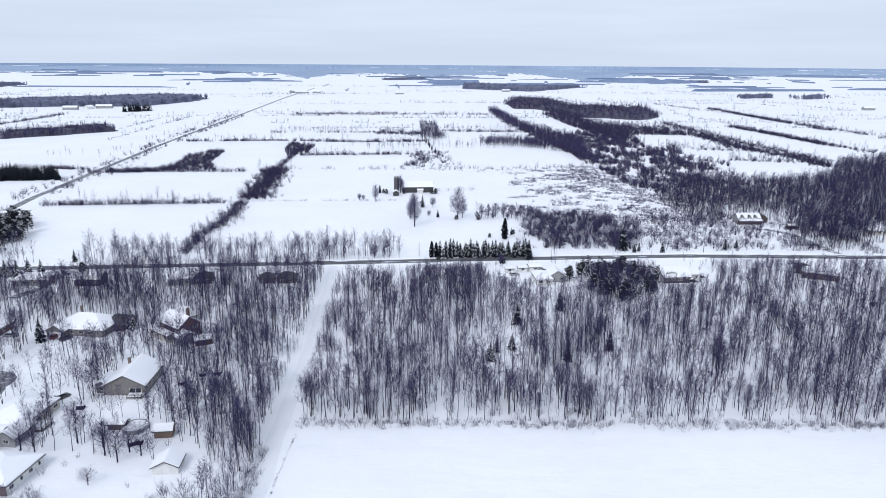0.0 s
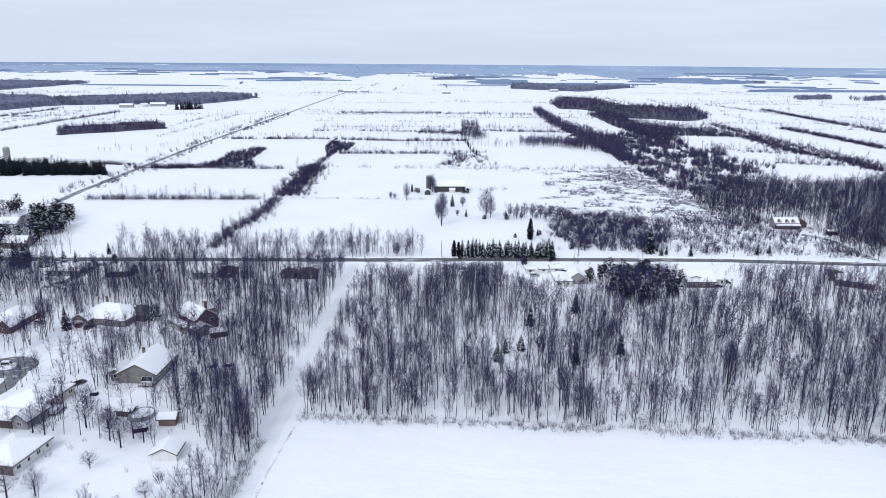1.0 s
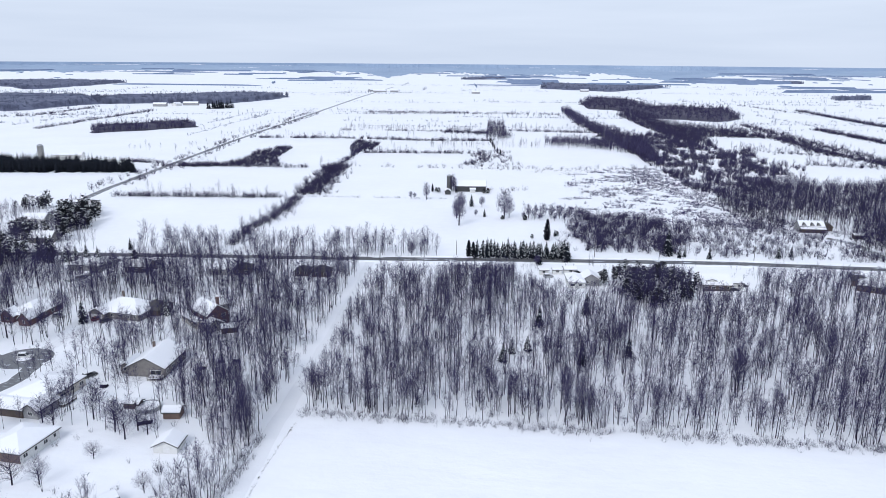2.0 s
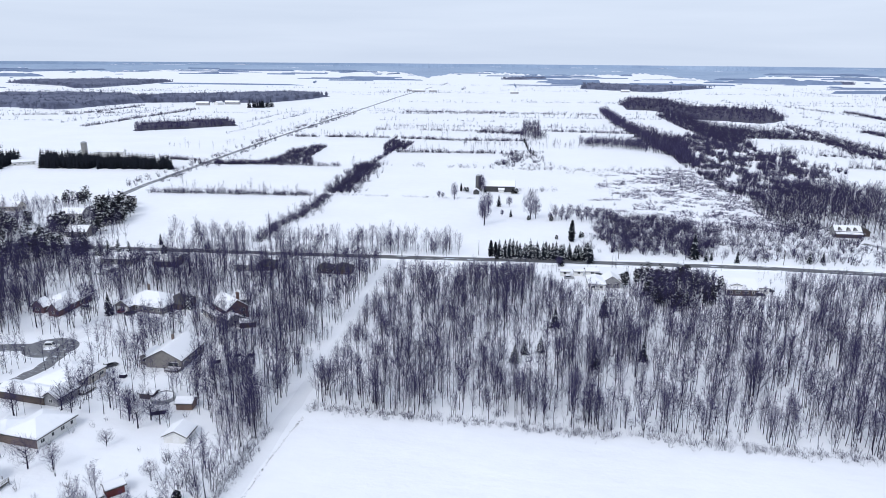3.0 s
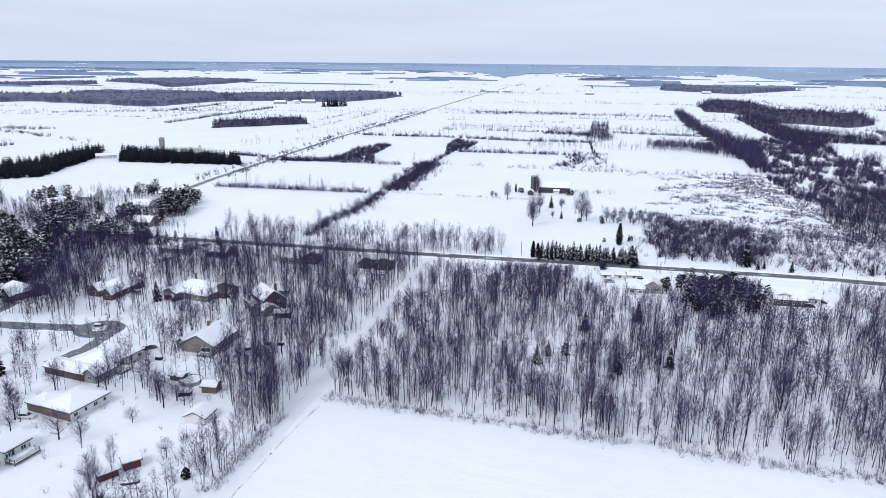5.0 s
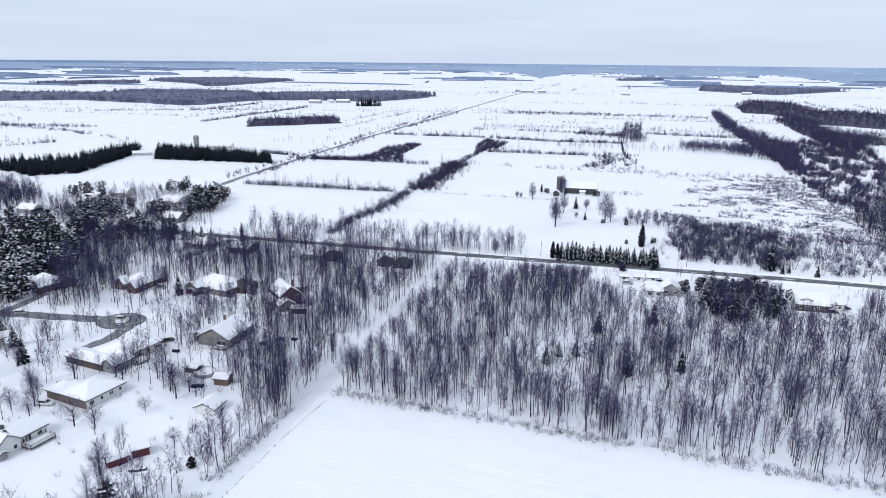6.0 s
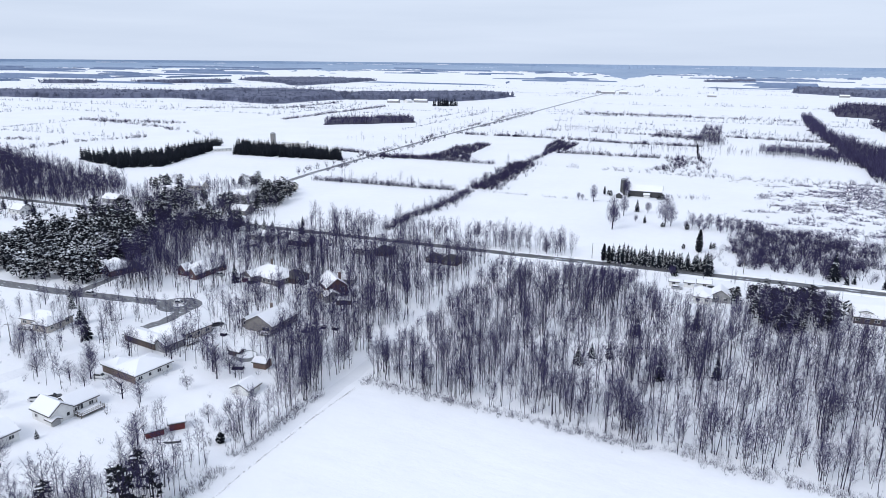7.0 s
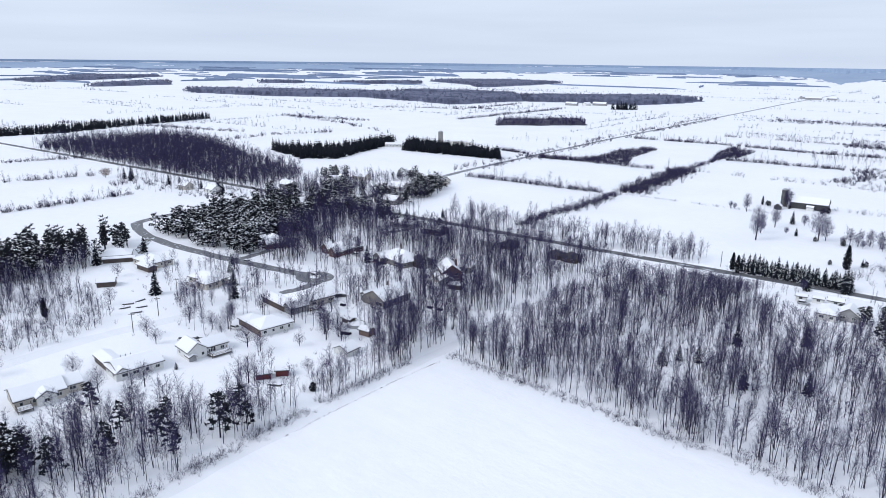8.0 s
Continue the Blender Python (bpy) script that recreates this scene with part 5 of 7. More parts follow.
# yard trees, broad and open-grown
YARD = [oval_tree(300 + i, t, w, 26, 42, 0.030) for i, (t, w) in enumerate(((9.0, 3.8), (10.5, 3.9), (8.0, 3.6), (11.0, 3.6)))]
yard = [tree_thing("bare_tree", YARD[i], *p, 0, s, "broad leafless garden tree standing in snow", "tree", "garden trees", BARE_SLOTS)
        for i, (p, s) in enumerate((((-85.6, 156.0), 1.0), ((-105.5, 154.5), 0.9), ((-93.5, 127.5), 1.25), ((-112.5, 132.0), 0.95)))]
copies(yard[0], [(-74.5, 152.5, 30, 1.0), (-128.0, 125.5, 80, 0.9), (-99.0, 168.5, 10, 0.85), (-130.5, 63, 200, 0.9), (-62.0, 128.5, 50, 0.7), (-116.5, 128, 60, 0.85), (-126.8, 109, 10, 0.9), (-111.7, 78.7, 0, 0.95), (-145.8, 131.9, 0, 0.75), (-168.8, 114.7, 0, 0.9), (-78.5, 80.9, 80, 1.05), (-118.5, 108.0, 20, 0.75), (-90.5, 90.5, 140, 1.0), (-149, 139.5, 5, 0.8)])
copies(yard[1], [(-83.5, 152.5, 20, 1.05), (-79.0, 149.5, 70, 1.0), (-78.0, 154.0, 110, 0.95), (-93.0, 158.0, 70, 0.9), (-87.5, 128.5, 30, 0.8), (-140.0, 150, 60, 0.9), (-185.0, 168, 10, 0.8), (-96.5, 79.5, 0, 0.9), (-108, 126.5, 90, 0.85), ])
copies(yard[2], [(-81.5, 140.0, 45, 0.7), (-124.0, 141.0, 75, 0.9), (-203.0, 133, 20, 0.9), (-153.0, 137.5, 10, 0.8), (-100.5, 120.0, 30, 0.6), (-136.5, 133.0, 60, 0.75), (-329, 373, 0, 1.7)])
copies(yard[3], [(-100.5, 152.0, 25, 0.9), (-70.0, 112.5, 85, 0.95), (-116.0, 149.0, 50, 0.9), (-148.0, 168.0, 95, 0.8), (-157.0, 140.5, 15, 0.8), (-175.0, 174, 15, 0.85), ])

FARM = [oval_tree(340 + i, t, w, 24, 44, 0.065) for i, (t, w) in enumerate(((14.5, 3.4), (12, 3.9), (8, 2.6)))]
farm = [tree_thing("bare_tree", FARM[i], x, y, 0, z, "tall leafless farmyard tree with a dense oval crown", "tree", "farmyard trees", BARE_SLOTS) for i, (x, y, z) in enumerate(((-17, 401, 1.45), (9, 423, 1.7), (-7, 457, 1.0)))]
copies(farm[0], [(-32, 510, 80, 1.0), (-19, 441, 20, 1.0), (-47, 475, 40, 0.95), (-20.5, 420, 10, 0.9), (24, 426, 0, 0.7), (38, 427, 60, 0.72)])
copies(farm[1], [(-33, 521, 50, 0.85), (12, 426, 100, 1.05), (28, 425, 30, 0.75), (33, 429, 80, 0.85), (43, 427, 10, 0.8), (49, 430, 60, 0.7), (55, 431, 0, 0.6), (-30, 507, 0, 0.6)])
copies(farm[2], [(-59, 480, 40, 0.7), (-56, 479, 90, 0.6), (28, 323, 0, 0.75), (21, 423, 20, 0.7), (31, 422, 70, 0.65), (40, 422, 0, 0.7), (46, 424, 50, 0.7), (-34, 331, 40, 1.1), (-9, 428, 10, 0.6), (53, 426, 10, 0.6), (61, 430, 60, 0.7)])

# spruces
SPRUCES = [spruce(400 + i, t, w, 15, 11, s) for i, (t, w, s) in enumerate(((9.5, 2.7, 0.4), (8.5, 2.5, 0.5), (10.5, 2.8, 0.2), (6.0, 1.9, 0.75)))]
hedge_fir = [tree_thing("spruce", SPRUCES[i], x, y, 0, s, "young spruce with snow on its boughs in a windbreak", "tree", "spruce windbreak", FIR_SLOTS) for i, (x, y, s) in enumerate(((-1.5, 334.6, 0.95), (1.4, 334.2, 1.1)))]
copies(hedge_fir[0], [(4.0 + 2.6 * k + rng.uniform(-0.8, 0.8), 334.6 + 0.1 * k + rng.uniform(-1.0, 1.0), 70 * k, rng.uniform(0.75, 1.1)) for k in range(16)])
copies(hedge_fir[1], [(5.6 + 3.0 * k + rng.uniform(-0.8, 0.8), 336.2 + 0.1 * k + rng.uniform(-1.0, 1.0), 50 * k, rng.uniform(0.8, 1.2)) for k in range(13)])
CEDAR_TREES = [cedar(450, 11, 2.1, 240, 0.03), cedar(451, 3.2, 1.5, 110, 0.15)]
lone_cedar = tree_thing("cedar_tree", CEDAR_TREES[0], 34, 372, 0, 1.1, "tall dark columnar cedar standing in snow", "tree", "", FIR_SLOTS)
copies(lone_cedar, [(-5, 726, 0, 0.5), (-9, 745, 0, 0.5), (-13, 768, 0, 0.55), (-16, 790, 0, 0.55), (-18, 812, 0, 0.5), (-21, 832, 0, 0.55), (-5.6, 333.2, 20, 0.8), (-3.4, 333.8, 60, 0.72), (-47, 507, 0, 0.55), (-172, 92, 50, 0.7)])
low_cedar = tree_thing("cedar_bush", CEDAR_TREES[1], -8.5, 506, 0, 1.1, "rounded dark evergreen bush with some snow", "bush", "", FIR_SLOTS)
copies(low_cedar, [(-52, 122.5, 50, 0.9), (-166, 305.5, 20, 1.5), (-5.8, 507, 40, 1.3), (-42, 505, 80, 1.2), (-44.5, 509, 10, 1.0), (-29, 505.5, 50, 0.8), (8, 421, 0, 0.9), (22, 421, 30, 1.1), (40, 384, 0, 0.9), (-2.2, 330.5, 0, 0.9), (26, 376, 70, 0.8)])
dark_fir = tree_thing("spruce", SPRUCES[2], 94, 351, 0, 1.3, "tall dark spruce standing in snow", "tree", "", FIR_SLOTS)
copies(dark_fir, [(-452, 250, 0, 0.9), (-446, 253, 40, 1.1), (-440, 249, 80, 0.8), (-404, 262, 10, 0.9), (-397, 267, 50, 0.7), (-362, 279, 20, 0.9), (-345, 272, 60, 0.8), (-371, 270, 0, 0.7), (42.5, 330.8, 70, 0.9), (29.0, 325.0, 10, 0.75), (113.5, 346.5, 60, 0.6), (148.3, 352.6, 0, 0.6), (155.6, 356.2, 90, 0.55), (99, 346.5, 45, 0.5), (46.2, 258.7, 80, 0.85),
                  (41.3, 211, 15, 0.75), (57, 219.5, 35, 0.72), (28, 243.5, 50, 0.8), (-167.6, 132.6, 0, 1.05), (-140.6, 152.4, 45, 0.85), (-227.4, 133.9, 10, 0.95), (-233.2, 159.7, 60, 0.85), (-14, 458, 0, 0.8), (-3.4, 427, 0, 0.5),
                  (-139.5, 224, 20, 0.85), (-178, 322, 20, 0.6), (-211, 299, 10, 1.2), (-204, 295.5, 60, 1.25), (-209, 305, 30, 1.1), (102, 349, 10, 0.45), (38.7, 382.5, 0, 0.4)])
snow_fir = tree_thing("spruce", SPRUCES[3], -182.3, 177, 0, 0.95, "small spruce loaded with snow", "tree", "", FIR_SLOTS)
copies(snow_fir, [(-94.9, 102.7, 0, 0.42), (-172, 170, 40, 0.95), (-155, 161, 70, 1.3), (15.8, 210.5, 10, 1.1), (18.5, 217.5, 40, 0.9), (23.8, 219.8, 75, 1.0), (-182, 300.5, 0, 1.25), (-187.5, 300, 30, 1.4), (-192, 298.5, 60, 1.35), (-196.5, 297.5, 15, 1.4), (-113, 236, 0, 1.4)])
for k in range(6):
    copies(snow_fir, [(-117.2 + 0.3 * k, 90.2 + 1.55 * k, 50 * k, 0.17)])

# pines: the snowy grove by the street, the dark one south of it, and a few at the field
PINES = [pine(500 + i, t, w, 22 + 8 * (i == 5), 11, s, c) for i, (t, w, s, c) in enumerate(((10.5, 3.6, 0.6, 0.12), (12.5, 3.3, 0.35, 0.25), (9, 3.5, 0.7, 0.1), (11.5, 2.9, 0.1, 0.4), (8, 3.0, 0.85, 0.12), (11.5, 3.3, 0.05, 0.2)))]

FAR_GROVE = [pine(520 + i, t, w, 18, 8, s, c, 0.29) for i, (t, w, s, c) in enumerate(((10.5, 3.6, 0.5, 0.12), (12.5, 3.3, 0.3, 0.25), (9, 3.5, 0.6, 0.1), (11.5, 2.9, 0.1, 0.4), (8, 3.0, 0.7, 0.12), (11.5, 3.3, 0.05, 0.2)))]


def grove(seed, poly, each, kinds, group, label, size, single=40):
    """A grove of pines: those nearest to the estate stand for themselves, the rest is one mass of trees."""
    first, rows = {}, planted(seed, poly, each, len(kinds), None, size * 0.7, size * 1.2)
    rows.sort(key=lambda r: math.hypot(r[1] + 30, r[2] - 120))
    for k, x, y, a, s, t in rows[:single]:
        i = kinds[k]
        if i in first:
            copies(first[i], [(x, y, math.degrees(a), s)])
        else:
            first[i] = tree_thing("pine_tree", PINES[i], x, y, math.degrees(a), s, label, "tree", group, PINE_SLOTS)
    if rows[single:]:
        scatter("pine_grove", [FAR_GROVE[i].arrays() for i in kinds], rows[single:], (BARK, PINE_NEEDLES, BRANCH_SNOW), "dense grove of pines with snow on their crowns", "trees")


grove(600, [(-270, 183), (-225, 184), (-192, 191), (-199, 218), (-211, 242), (-235, 268), (-276, 264), (-289, 240)], 17, (0, 1, 2, 4), "snowy pine grove", "pine tree with clumps of snow on its crown", 1.0)
grove(601, [(-264, 163), (-240, 157), (-225, 130), (-228, 92), (-232, 66), (-276, 80), (-271, 112), (-264, 135)], 24, (3, 1, 3), "dark pine grove", "dark pine tree with a bare lower trunk", 1.0)
grove(602, [(-70, 62), (-92, 52), (-110, 34), (-86, 24), (-62, 40)], 30, (0, 5), "pines at the field's edge", "dark pine tree among leafless trees", 0.85)
grove(603, [(60, 284), (73, 268), (88, 275), (97, 298), (86, 315), (66, 311), (53, 300)], 12, (5, 5, 1), "pines in the wood by the road", "dark pine tree among leafless trees by the road", 0.6)
grove(604, [(-219, 340), (-226, 328), (-238, 352), (-262, 385), (-268, 418), (-250, 412), (-230, 372)], 17, (1, 5, 0), "garden pines of the hamlet", "pine tree in a garden of the hamlet", 0.85)
grove(605, [(-346, 356), (-322, 361), (-322, 372), (-346, 369)], 22, (5, 1), "garden pines of the hamlet", "pine tree in a garden of the hamlet", 0.9)
grove(607, [(-304, 398), (-280, 404), (-288, 420)], 25, (5, 1), "garden pines of the hamlet", "pine tree in a garden of the hamlet", 0.8)
grove(608, [(-305, 305), (-222, 312), (-238, 346), (-300, 345)], 42, (1, 5, 0), "garden pines of the hamlet", "pine tree in a garden of the hamlet", 0.85)
grove(606, [(-322, 288), (-262, 258), (-232, 266), (-196, 298), (-230, 305), (-300, 298)], 55, (1, 5, 0), "garden pines of the hamlet", "dark pine tree among leafless trees by the road", 0.95)
for x, y, s in ((-48.5, 90, 1.15), (-54.5, 100, 0.85), (-58, 78, 0.85), (-64, 84, 0.75), (-50, 78, 0.8), (-70, 74, 0.8), (-60, 66, 0.9), (-86.6, 73.4, 0.8), (-47, 97, 0.75), (-66, 50, 1.0), (-61, 54, 0.95), (-72, 47, 1.0)):
    tree_thing("pine_tree", PINES[5], x, y, 37 * x, s, "dark pine tree at the edge of a snowy field", "tree", "pines at the field's edge", PINE_SLOTS)
scatter("plantation", FAR_PINES, planted(610, [(-467, 588), (-425, 536), (-309, 555), (-326, 576)], 9, 3, None, 0.75, 0.95, False), (BARK, NEEDLES, BRANCH_SNOW), "dense dark spruce windbreak beside a farm", "trees")
scatter("plantation", FAR_PINES, planted(611, [(-530, 440), (-448, 420), (-424, 446), (-437, 478), (-470, 560), (-500, 600), (-478, 480), (-500, 462)], 11, 3, None, 0.65, 1.0, False), (BARK, NEEDLES, BRANCH_SNOW),
        "dark spruce windbreak round a snowy field", "trees")
scatter("plantation", FAR_PINES, planted(612, [(-845, 275), (-835, 350), (-880, 470), (-910, 600), (-940, 600), (-900, 440), (-870, 280)], 22, 3, None, 0.7, 1.0, False), (BARK, NEEDLES, BRANCH_SNOW),
        "dark conifer strip behind the far fields", "trees")
scatter("plantation", FAR_PINES, planted(613, [(-590, 1298), (-552, 1330), (-560, 1350), (-600, 1320)], 25, 3, None, 1.0, 1.4, False), (BARK, NEEDLES, BRANCH_SNOW), "small dark conifer clump among far fields", "trees")
RUST = oval_tree(330, 8, 4.6, 20, 40, 0.16)
tree_thing("bare_tree", RUST, -468, 242, 0, 1.1, "leafless shrubby tree with rust-red twigs", "tree", "", (("trunk", BARK), ("crown", RUST_TWIG)))


# ---- houses ----
def gable(g, x0, x1, y0, y1, z, rise, axis):
    """The end triangles and slopes of a ridged body, as points."""
    if axis == "x":
        return [(x0, (y0 + y1) / 2, z + rise), (x1, (y0 + y1) / 2, z + rise)]
    return [((x0 + x1) / 2, y0, z + rise), ((x0 + x1) / 2, y1, z + rise)]


def wall_body(L, W, h, rise, axis, hip):
    """Walls as one hollow-looking solid on a plinth, with gable ends where the roof has them."""
    g = Geo()
    x, y = L / 2, W / 2
    g.box(-x, -y, -0.3, x, y, h)
    if not hip:
        a, b = gable(g, -x, x, -y, y, h - 0.01, rise * 0.985, axis)
        c = [(-x, -y, h - 0.01), (x, -y, h - 0.01), (x, y, h - 0.01), (-x, y, h - 0.01)]
        if axis == "x":
            g.add([c[0], c[3], a, c[1], c[2], b], [(0, 2, 1), (3, 4, 5), (0, 3, 5, 2), (1, 2, 5, 4)])
        else:
            g.add([c[0], c[1], a, c[3], c[2], b], [(0, 1, 2), (3, 5, 4), (0, 2, 5, 3), (1, 4, 5, 2)])
    return g


def roof_shell(L, W, h, rise, axis, hip, over, low, high, shrink=0.0):
    """A roof of even thickness from low to high over the rafters, with eaves that stand out. shrink draws the edge in."""
    g = Geo()
    o = over - shrink
    x, y = L / 2 + o, W / 2 + o
    half = W / 2 if axis == "x" else L / 2
    slope = rise / half
    eave = h - slope * o
    if hip:
        run = min(half, (L if axis == "x" else W) / 2 - 0.3)
        rx, ry = (L / 2 - run, 0.0) if axis == "x" else (0.0, W / 2 - run)
        ring = [(-x, -y), (x, -y), (x, y), (-x, y)]
        v = [(a, b, eave + low) for a, b in ring] + [(a, b, eave + high) for a, b in ring]
        v += [(-rx, -ry, h + rise + high), (rx, ry, h + rise + high)]
        f = [(3, 2, 1, 0), (0, 1, 5, 4), (1, 2, 6, 5), (2, 3, 7, 6), (3, 0, 4, 7)]
        f += [(4, 5, 9, 8), (5, 6, 9), (6, 7, 8, 9), (7, 4, 8)] if axis == "x" else [(4, 5, 8), (5, 6, 9, 8), (6, 7, 9), (7, 4, 8, 9)]
        return g.add(v, f)
    profile = [(-1, eave + low), (0, h + rise + low), (1, eave + low), (1, eave + high), (0.12, h + rise + high - 0.12 * (rise + slope * o) * 0.9), (0, h + rise + high - 0.03), (-0.12, h + rise + high - 0.12 * (rise + slope * o) * 0.9), (-1, eave + high)]
    v = []
    for end in (-1, 1):
        for p, z in profile:
            v.append((end * x, p * y, z) if axis == "x" else (p * x, end * y, z))
    n = len(profile)
    f = [tuple(range(n)), tuple(range(2 * n - 1, n - 1, -1))] + [(i, i + n, (i + 1) % n + n, (i + 1) % n) for i in range(n)]
    if axis == "x":
        f = [q[::-1] for q in f]
    return g.add(v, f)


PANES = {}


def opening(parent, kind, place, turn, w, h):
    """A window or door, set on a wall: a frame that stands proud, with panes or a leaf in it."""
    key = (kind, round(w, 2), round(h, 2))
    if key not in PANES:
        fr, inner = Geo(), Geo()
        b = 0.09
        for x0, z0, x1, z1 in ((-w / 2, 0, w / 2, b), (-w / 2, h - b, w / 2, h), (-w / 2, b, -w / 2 + b, h - b), (w / 2 - b, b, w / 2, h - b)):
            fr.box(x0, -0.07, z0, x1, 0.03, z1)
        if kind == "window" and w > 1.1:
            fr.box(-0.04, -0.06, b, 0.04, 0.03, h - b)
        if kind == "garage_door":
            for k in range(4):
                z = b + (h - 2 * b) * k / 4
                inner.box(-w / 2 + b, -0.045, z + 0.015, w / 2 - b, 0.02, z + (h - 2 * b) / 4 - 0.015)
        else:
            inner.box(-w / 2 + b, -0.03, b, w / 2 - b, 0.02, h - b)
        PANES[key] = (fr.mesh(kind, TRIM), inner.mesh("pane", GLASS if kind == "window" else (TRIM if kind == "garage_door" else BROWN_BOARD)))
    frame_mesh, inner_mesh = PANES[key]
    top = part(kind, frame_mesh, None, parent, m=pose(*place, 0, 0, turn))
    part("pane" if kind == "window" else "leaf", inner_mesh, None, top)


def dress(parent, cx, cy, L, W, h, sides, seed, storeys=1):
    """Windows along the sides named by compass letters."""
    rng = random.Random(seed)
    for side in sides:
        run = L if side in "SN" else W
        n = max(1, int(run / 3.1))
        for k in range(n):
            u = -run / 2 + run * (k + 0.5) / n + rng.uniform(-0.2, 0.2)
            w = rng.choice((1.0, 1.4, 1.8)) if run / n > 2.2 else 0.9
            for level in range(storeys):
                z = 0.95 + 2.6 * level
                if side == "S":
                    p, t = (cx + u, cy - W / 2, z), 0
                elif side == "N":
                    p, t = (cx + u, cy + W / 2, z), 180
                elif side == "E":
                    p, t = (cx + L / 2, cy + u, z), 90
                else:
                    p, t = (cx - L / 2, cy + u, z), -90
                opening(parent, "window", p, t, w, 1.15)


def block(house_ob, cx, cy, L, W, h, rise, axis, wall, hip=False, snow=True, sides="", seed=1, over=0.45, storeys=1, roof=None):
    """One body of a house: walls, roof, snow on the roof, windows."""
    m = pose(cx, cy, 0)
    part("wall", wall_body(L, W, h, rise, axis, hip), wall, house_ob, m=m)
    deck = part("roof", roof_shell(L, W, h, rise, axis, hip, over, -0.02, 0.16), roof or SHINGLE, house_ob, m=m)
    if snow:
        part("roof_snow", roof_shell(L, W, h, rise, axis, hip, over, 0.165, 0.42, 0.1), ROOF_SNOW, deck, "thick snow on the roof")
    dress(house_ob, cx, cy, L, W, h, sides, seed, storeys)
    return deck


def chimney(house_ob, x, y, z0, z1, wide=0.7, material=BRICK_BROWN):
    g = Geo()
    g.box(x - wide / 2, y - wide / 2, z0, x + wide / 2, y + wide / 2, z1)
    g.box(x - wide / 2 - 0.07, y - wide / 2 - 0.07, z1, x + wide / 2 + 0.07, y + wide / 2 + 0.07, z1 + 0.12)
    part("chimney", g, material, house_ob)


def vents(house_ob, *spots):
    for x, y, z in spots:
        g = Geo()
        g.box(x - 0.22, y - 0.22, z - 0.5, x + 0.22, y + 0.22, z + 0.25)
        part("roof_vent", g, SHINGLE, house_ob)


def deck_of(house_ob, x0, y0, x1, y1, z, rails="SEW", material=POLE_WOOD):
    """A raised wooden deck with posts and rails, under snow."""
    g = Geo()
    g.box(x0, y0, z - 0.18, x1, y1, z)
    d = part("deck", g, material, house_ob, "wooden deck with snow on it")
    s = Geo()
    s.box(x0 + 0.1, y0 + 0.1, z, x1 - 0.1, y1 - 0.1, z + 0.22)
    part("deck_snow", s, ROOF_SNOW, d)
    for px in (x0 + 0.1, (x0 + x1) / 2, x1 - 0.1):
        for py in (y0 + 0.1, y1 - 0.1):
            p = Geo()
            p.box(px - 0.06, py - 0.06, -0.1, px + 0.06, py + 0.06, z + 0.95)
            part("post", p, material, d)
    for side in rails:
        r = Geo()
        for zz in (z + 0.35, z + 0.6, z + 0.88):
            if side in "SN":
                yy = y0 + 0.1 if side == "S" else y1 - 0.1
                r.box(x0, yy - 0.03, zz, x1, yy + 0.03, zz + 0.08)
            else:
                xx = x0 + 0.1 if side == "W" else x1 - 0.1
                r.box(xx - 0.03, y0, zz, xx + 0.03, y1, zz + 0.08)
        part("rail", r, material, d)


def house(x, y, turn, label, blocks, category="house", name="house"):
    """A house of blocks: rows of cx, cy, L, W, h, rise, axis, wall, hip, snow, sides, storeys."""
    top = thing(name, x, y, turn, label, category)
    for i, (cx, cy, L, W, h, rise, axis, wall, hip, snow, sides, storeys) in enumerate(blocks):
        block(top, cx, cy, L, W, h, rise, axis, wall, hip, snow, sides, int(x * 7 + y * 3 + i), storeys=storeys)
    return top


# the estate
a = house(-93, 192, 2, "grey-tan gabled bungalow with snow on its roof in a wood",
          [(0, 0, 12, 15, 3.0, 3.1, "y", TAN_SIDING, False, True, "EW", 1), (-7.2, -2.5, 3.2, 7, 2.6, 1.0, "y", TAN_SIDING, False, True, "S", 1)])
opening(a, "window", (3.2, -7.5, 0.7), 0, 3.4, 1.6)
deck_of(a, 1.5, -10.2, 6, -7.6, 0.7, "SE")
chimney(a, -2.2, 3, 4.5, 7.0)
b = house(-93.3, 231, -38, "two-storey red brick house with a steep snowy roof and a porch",
          [(0, 0, 12, 8.5, 5.0, 3.2, "x", BRICK_RED, False, True, "SEN", 2), (-2.5, -5.6, 12, 3.0, 2.5, 0.7, "x", CREAM_SIDING, False, True, "S", 1), (7.6, -3, 4.4, 6, 2.6, 1.6, "x", GREY_SIDING, False, True, "E", 1)])
chimney(b, 1.5, 2.5, 6.0, 9.4, 0.9, BRICK_RED)
house(-82.8, 223.5, 25, "small dark brown shed with a flat snowy roof", [(0, 0, 5.6, 4.2, 2.0, 0.5, "x", BROWN_BOARD, False, True, "", 1)], "shed", "shed")
house(-97, 246, 20, "grey garage with a snowy hipped roof behind a brick house", [(0, 0, 8, 8, 2.8, 2.4, "x", GREY_SIDING, True, True, "S", 1)], "garage", "garage")
c = house(-128.5, 236, -8, "large tan bungalow with a snowy hipped roof",
          [(0, 0, 20, 14, 2.6, 3.4, "x", TAN_SIDING, True, True, "SEW", 1), (-6.5, -7.5, 6.5, 4, 2.5, 2.0, "y", TAN_SIDING, False, True, "", 1), (9, 4, 9, 9, 2.6, 2.2, "y", BROWN_BOARD, True, False, "E", 1)])
opening(c, "garage_door", (-6.5, -9.5, 0.0), 0, 4.8, 2.2)
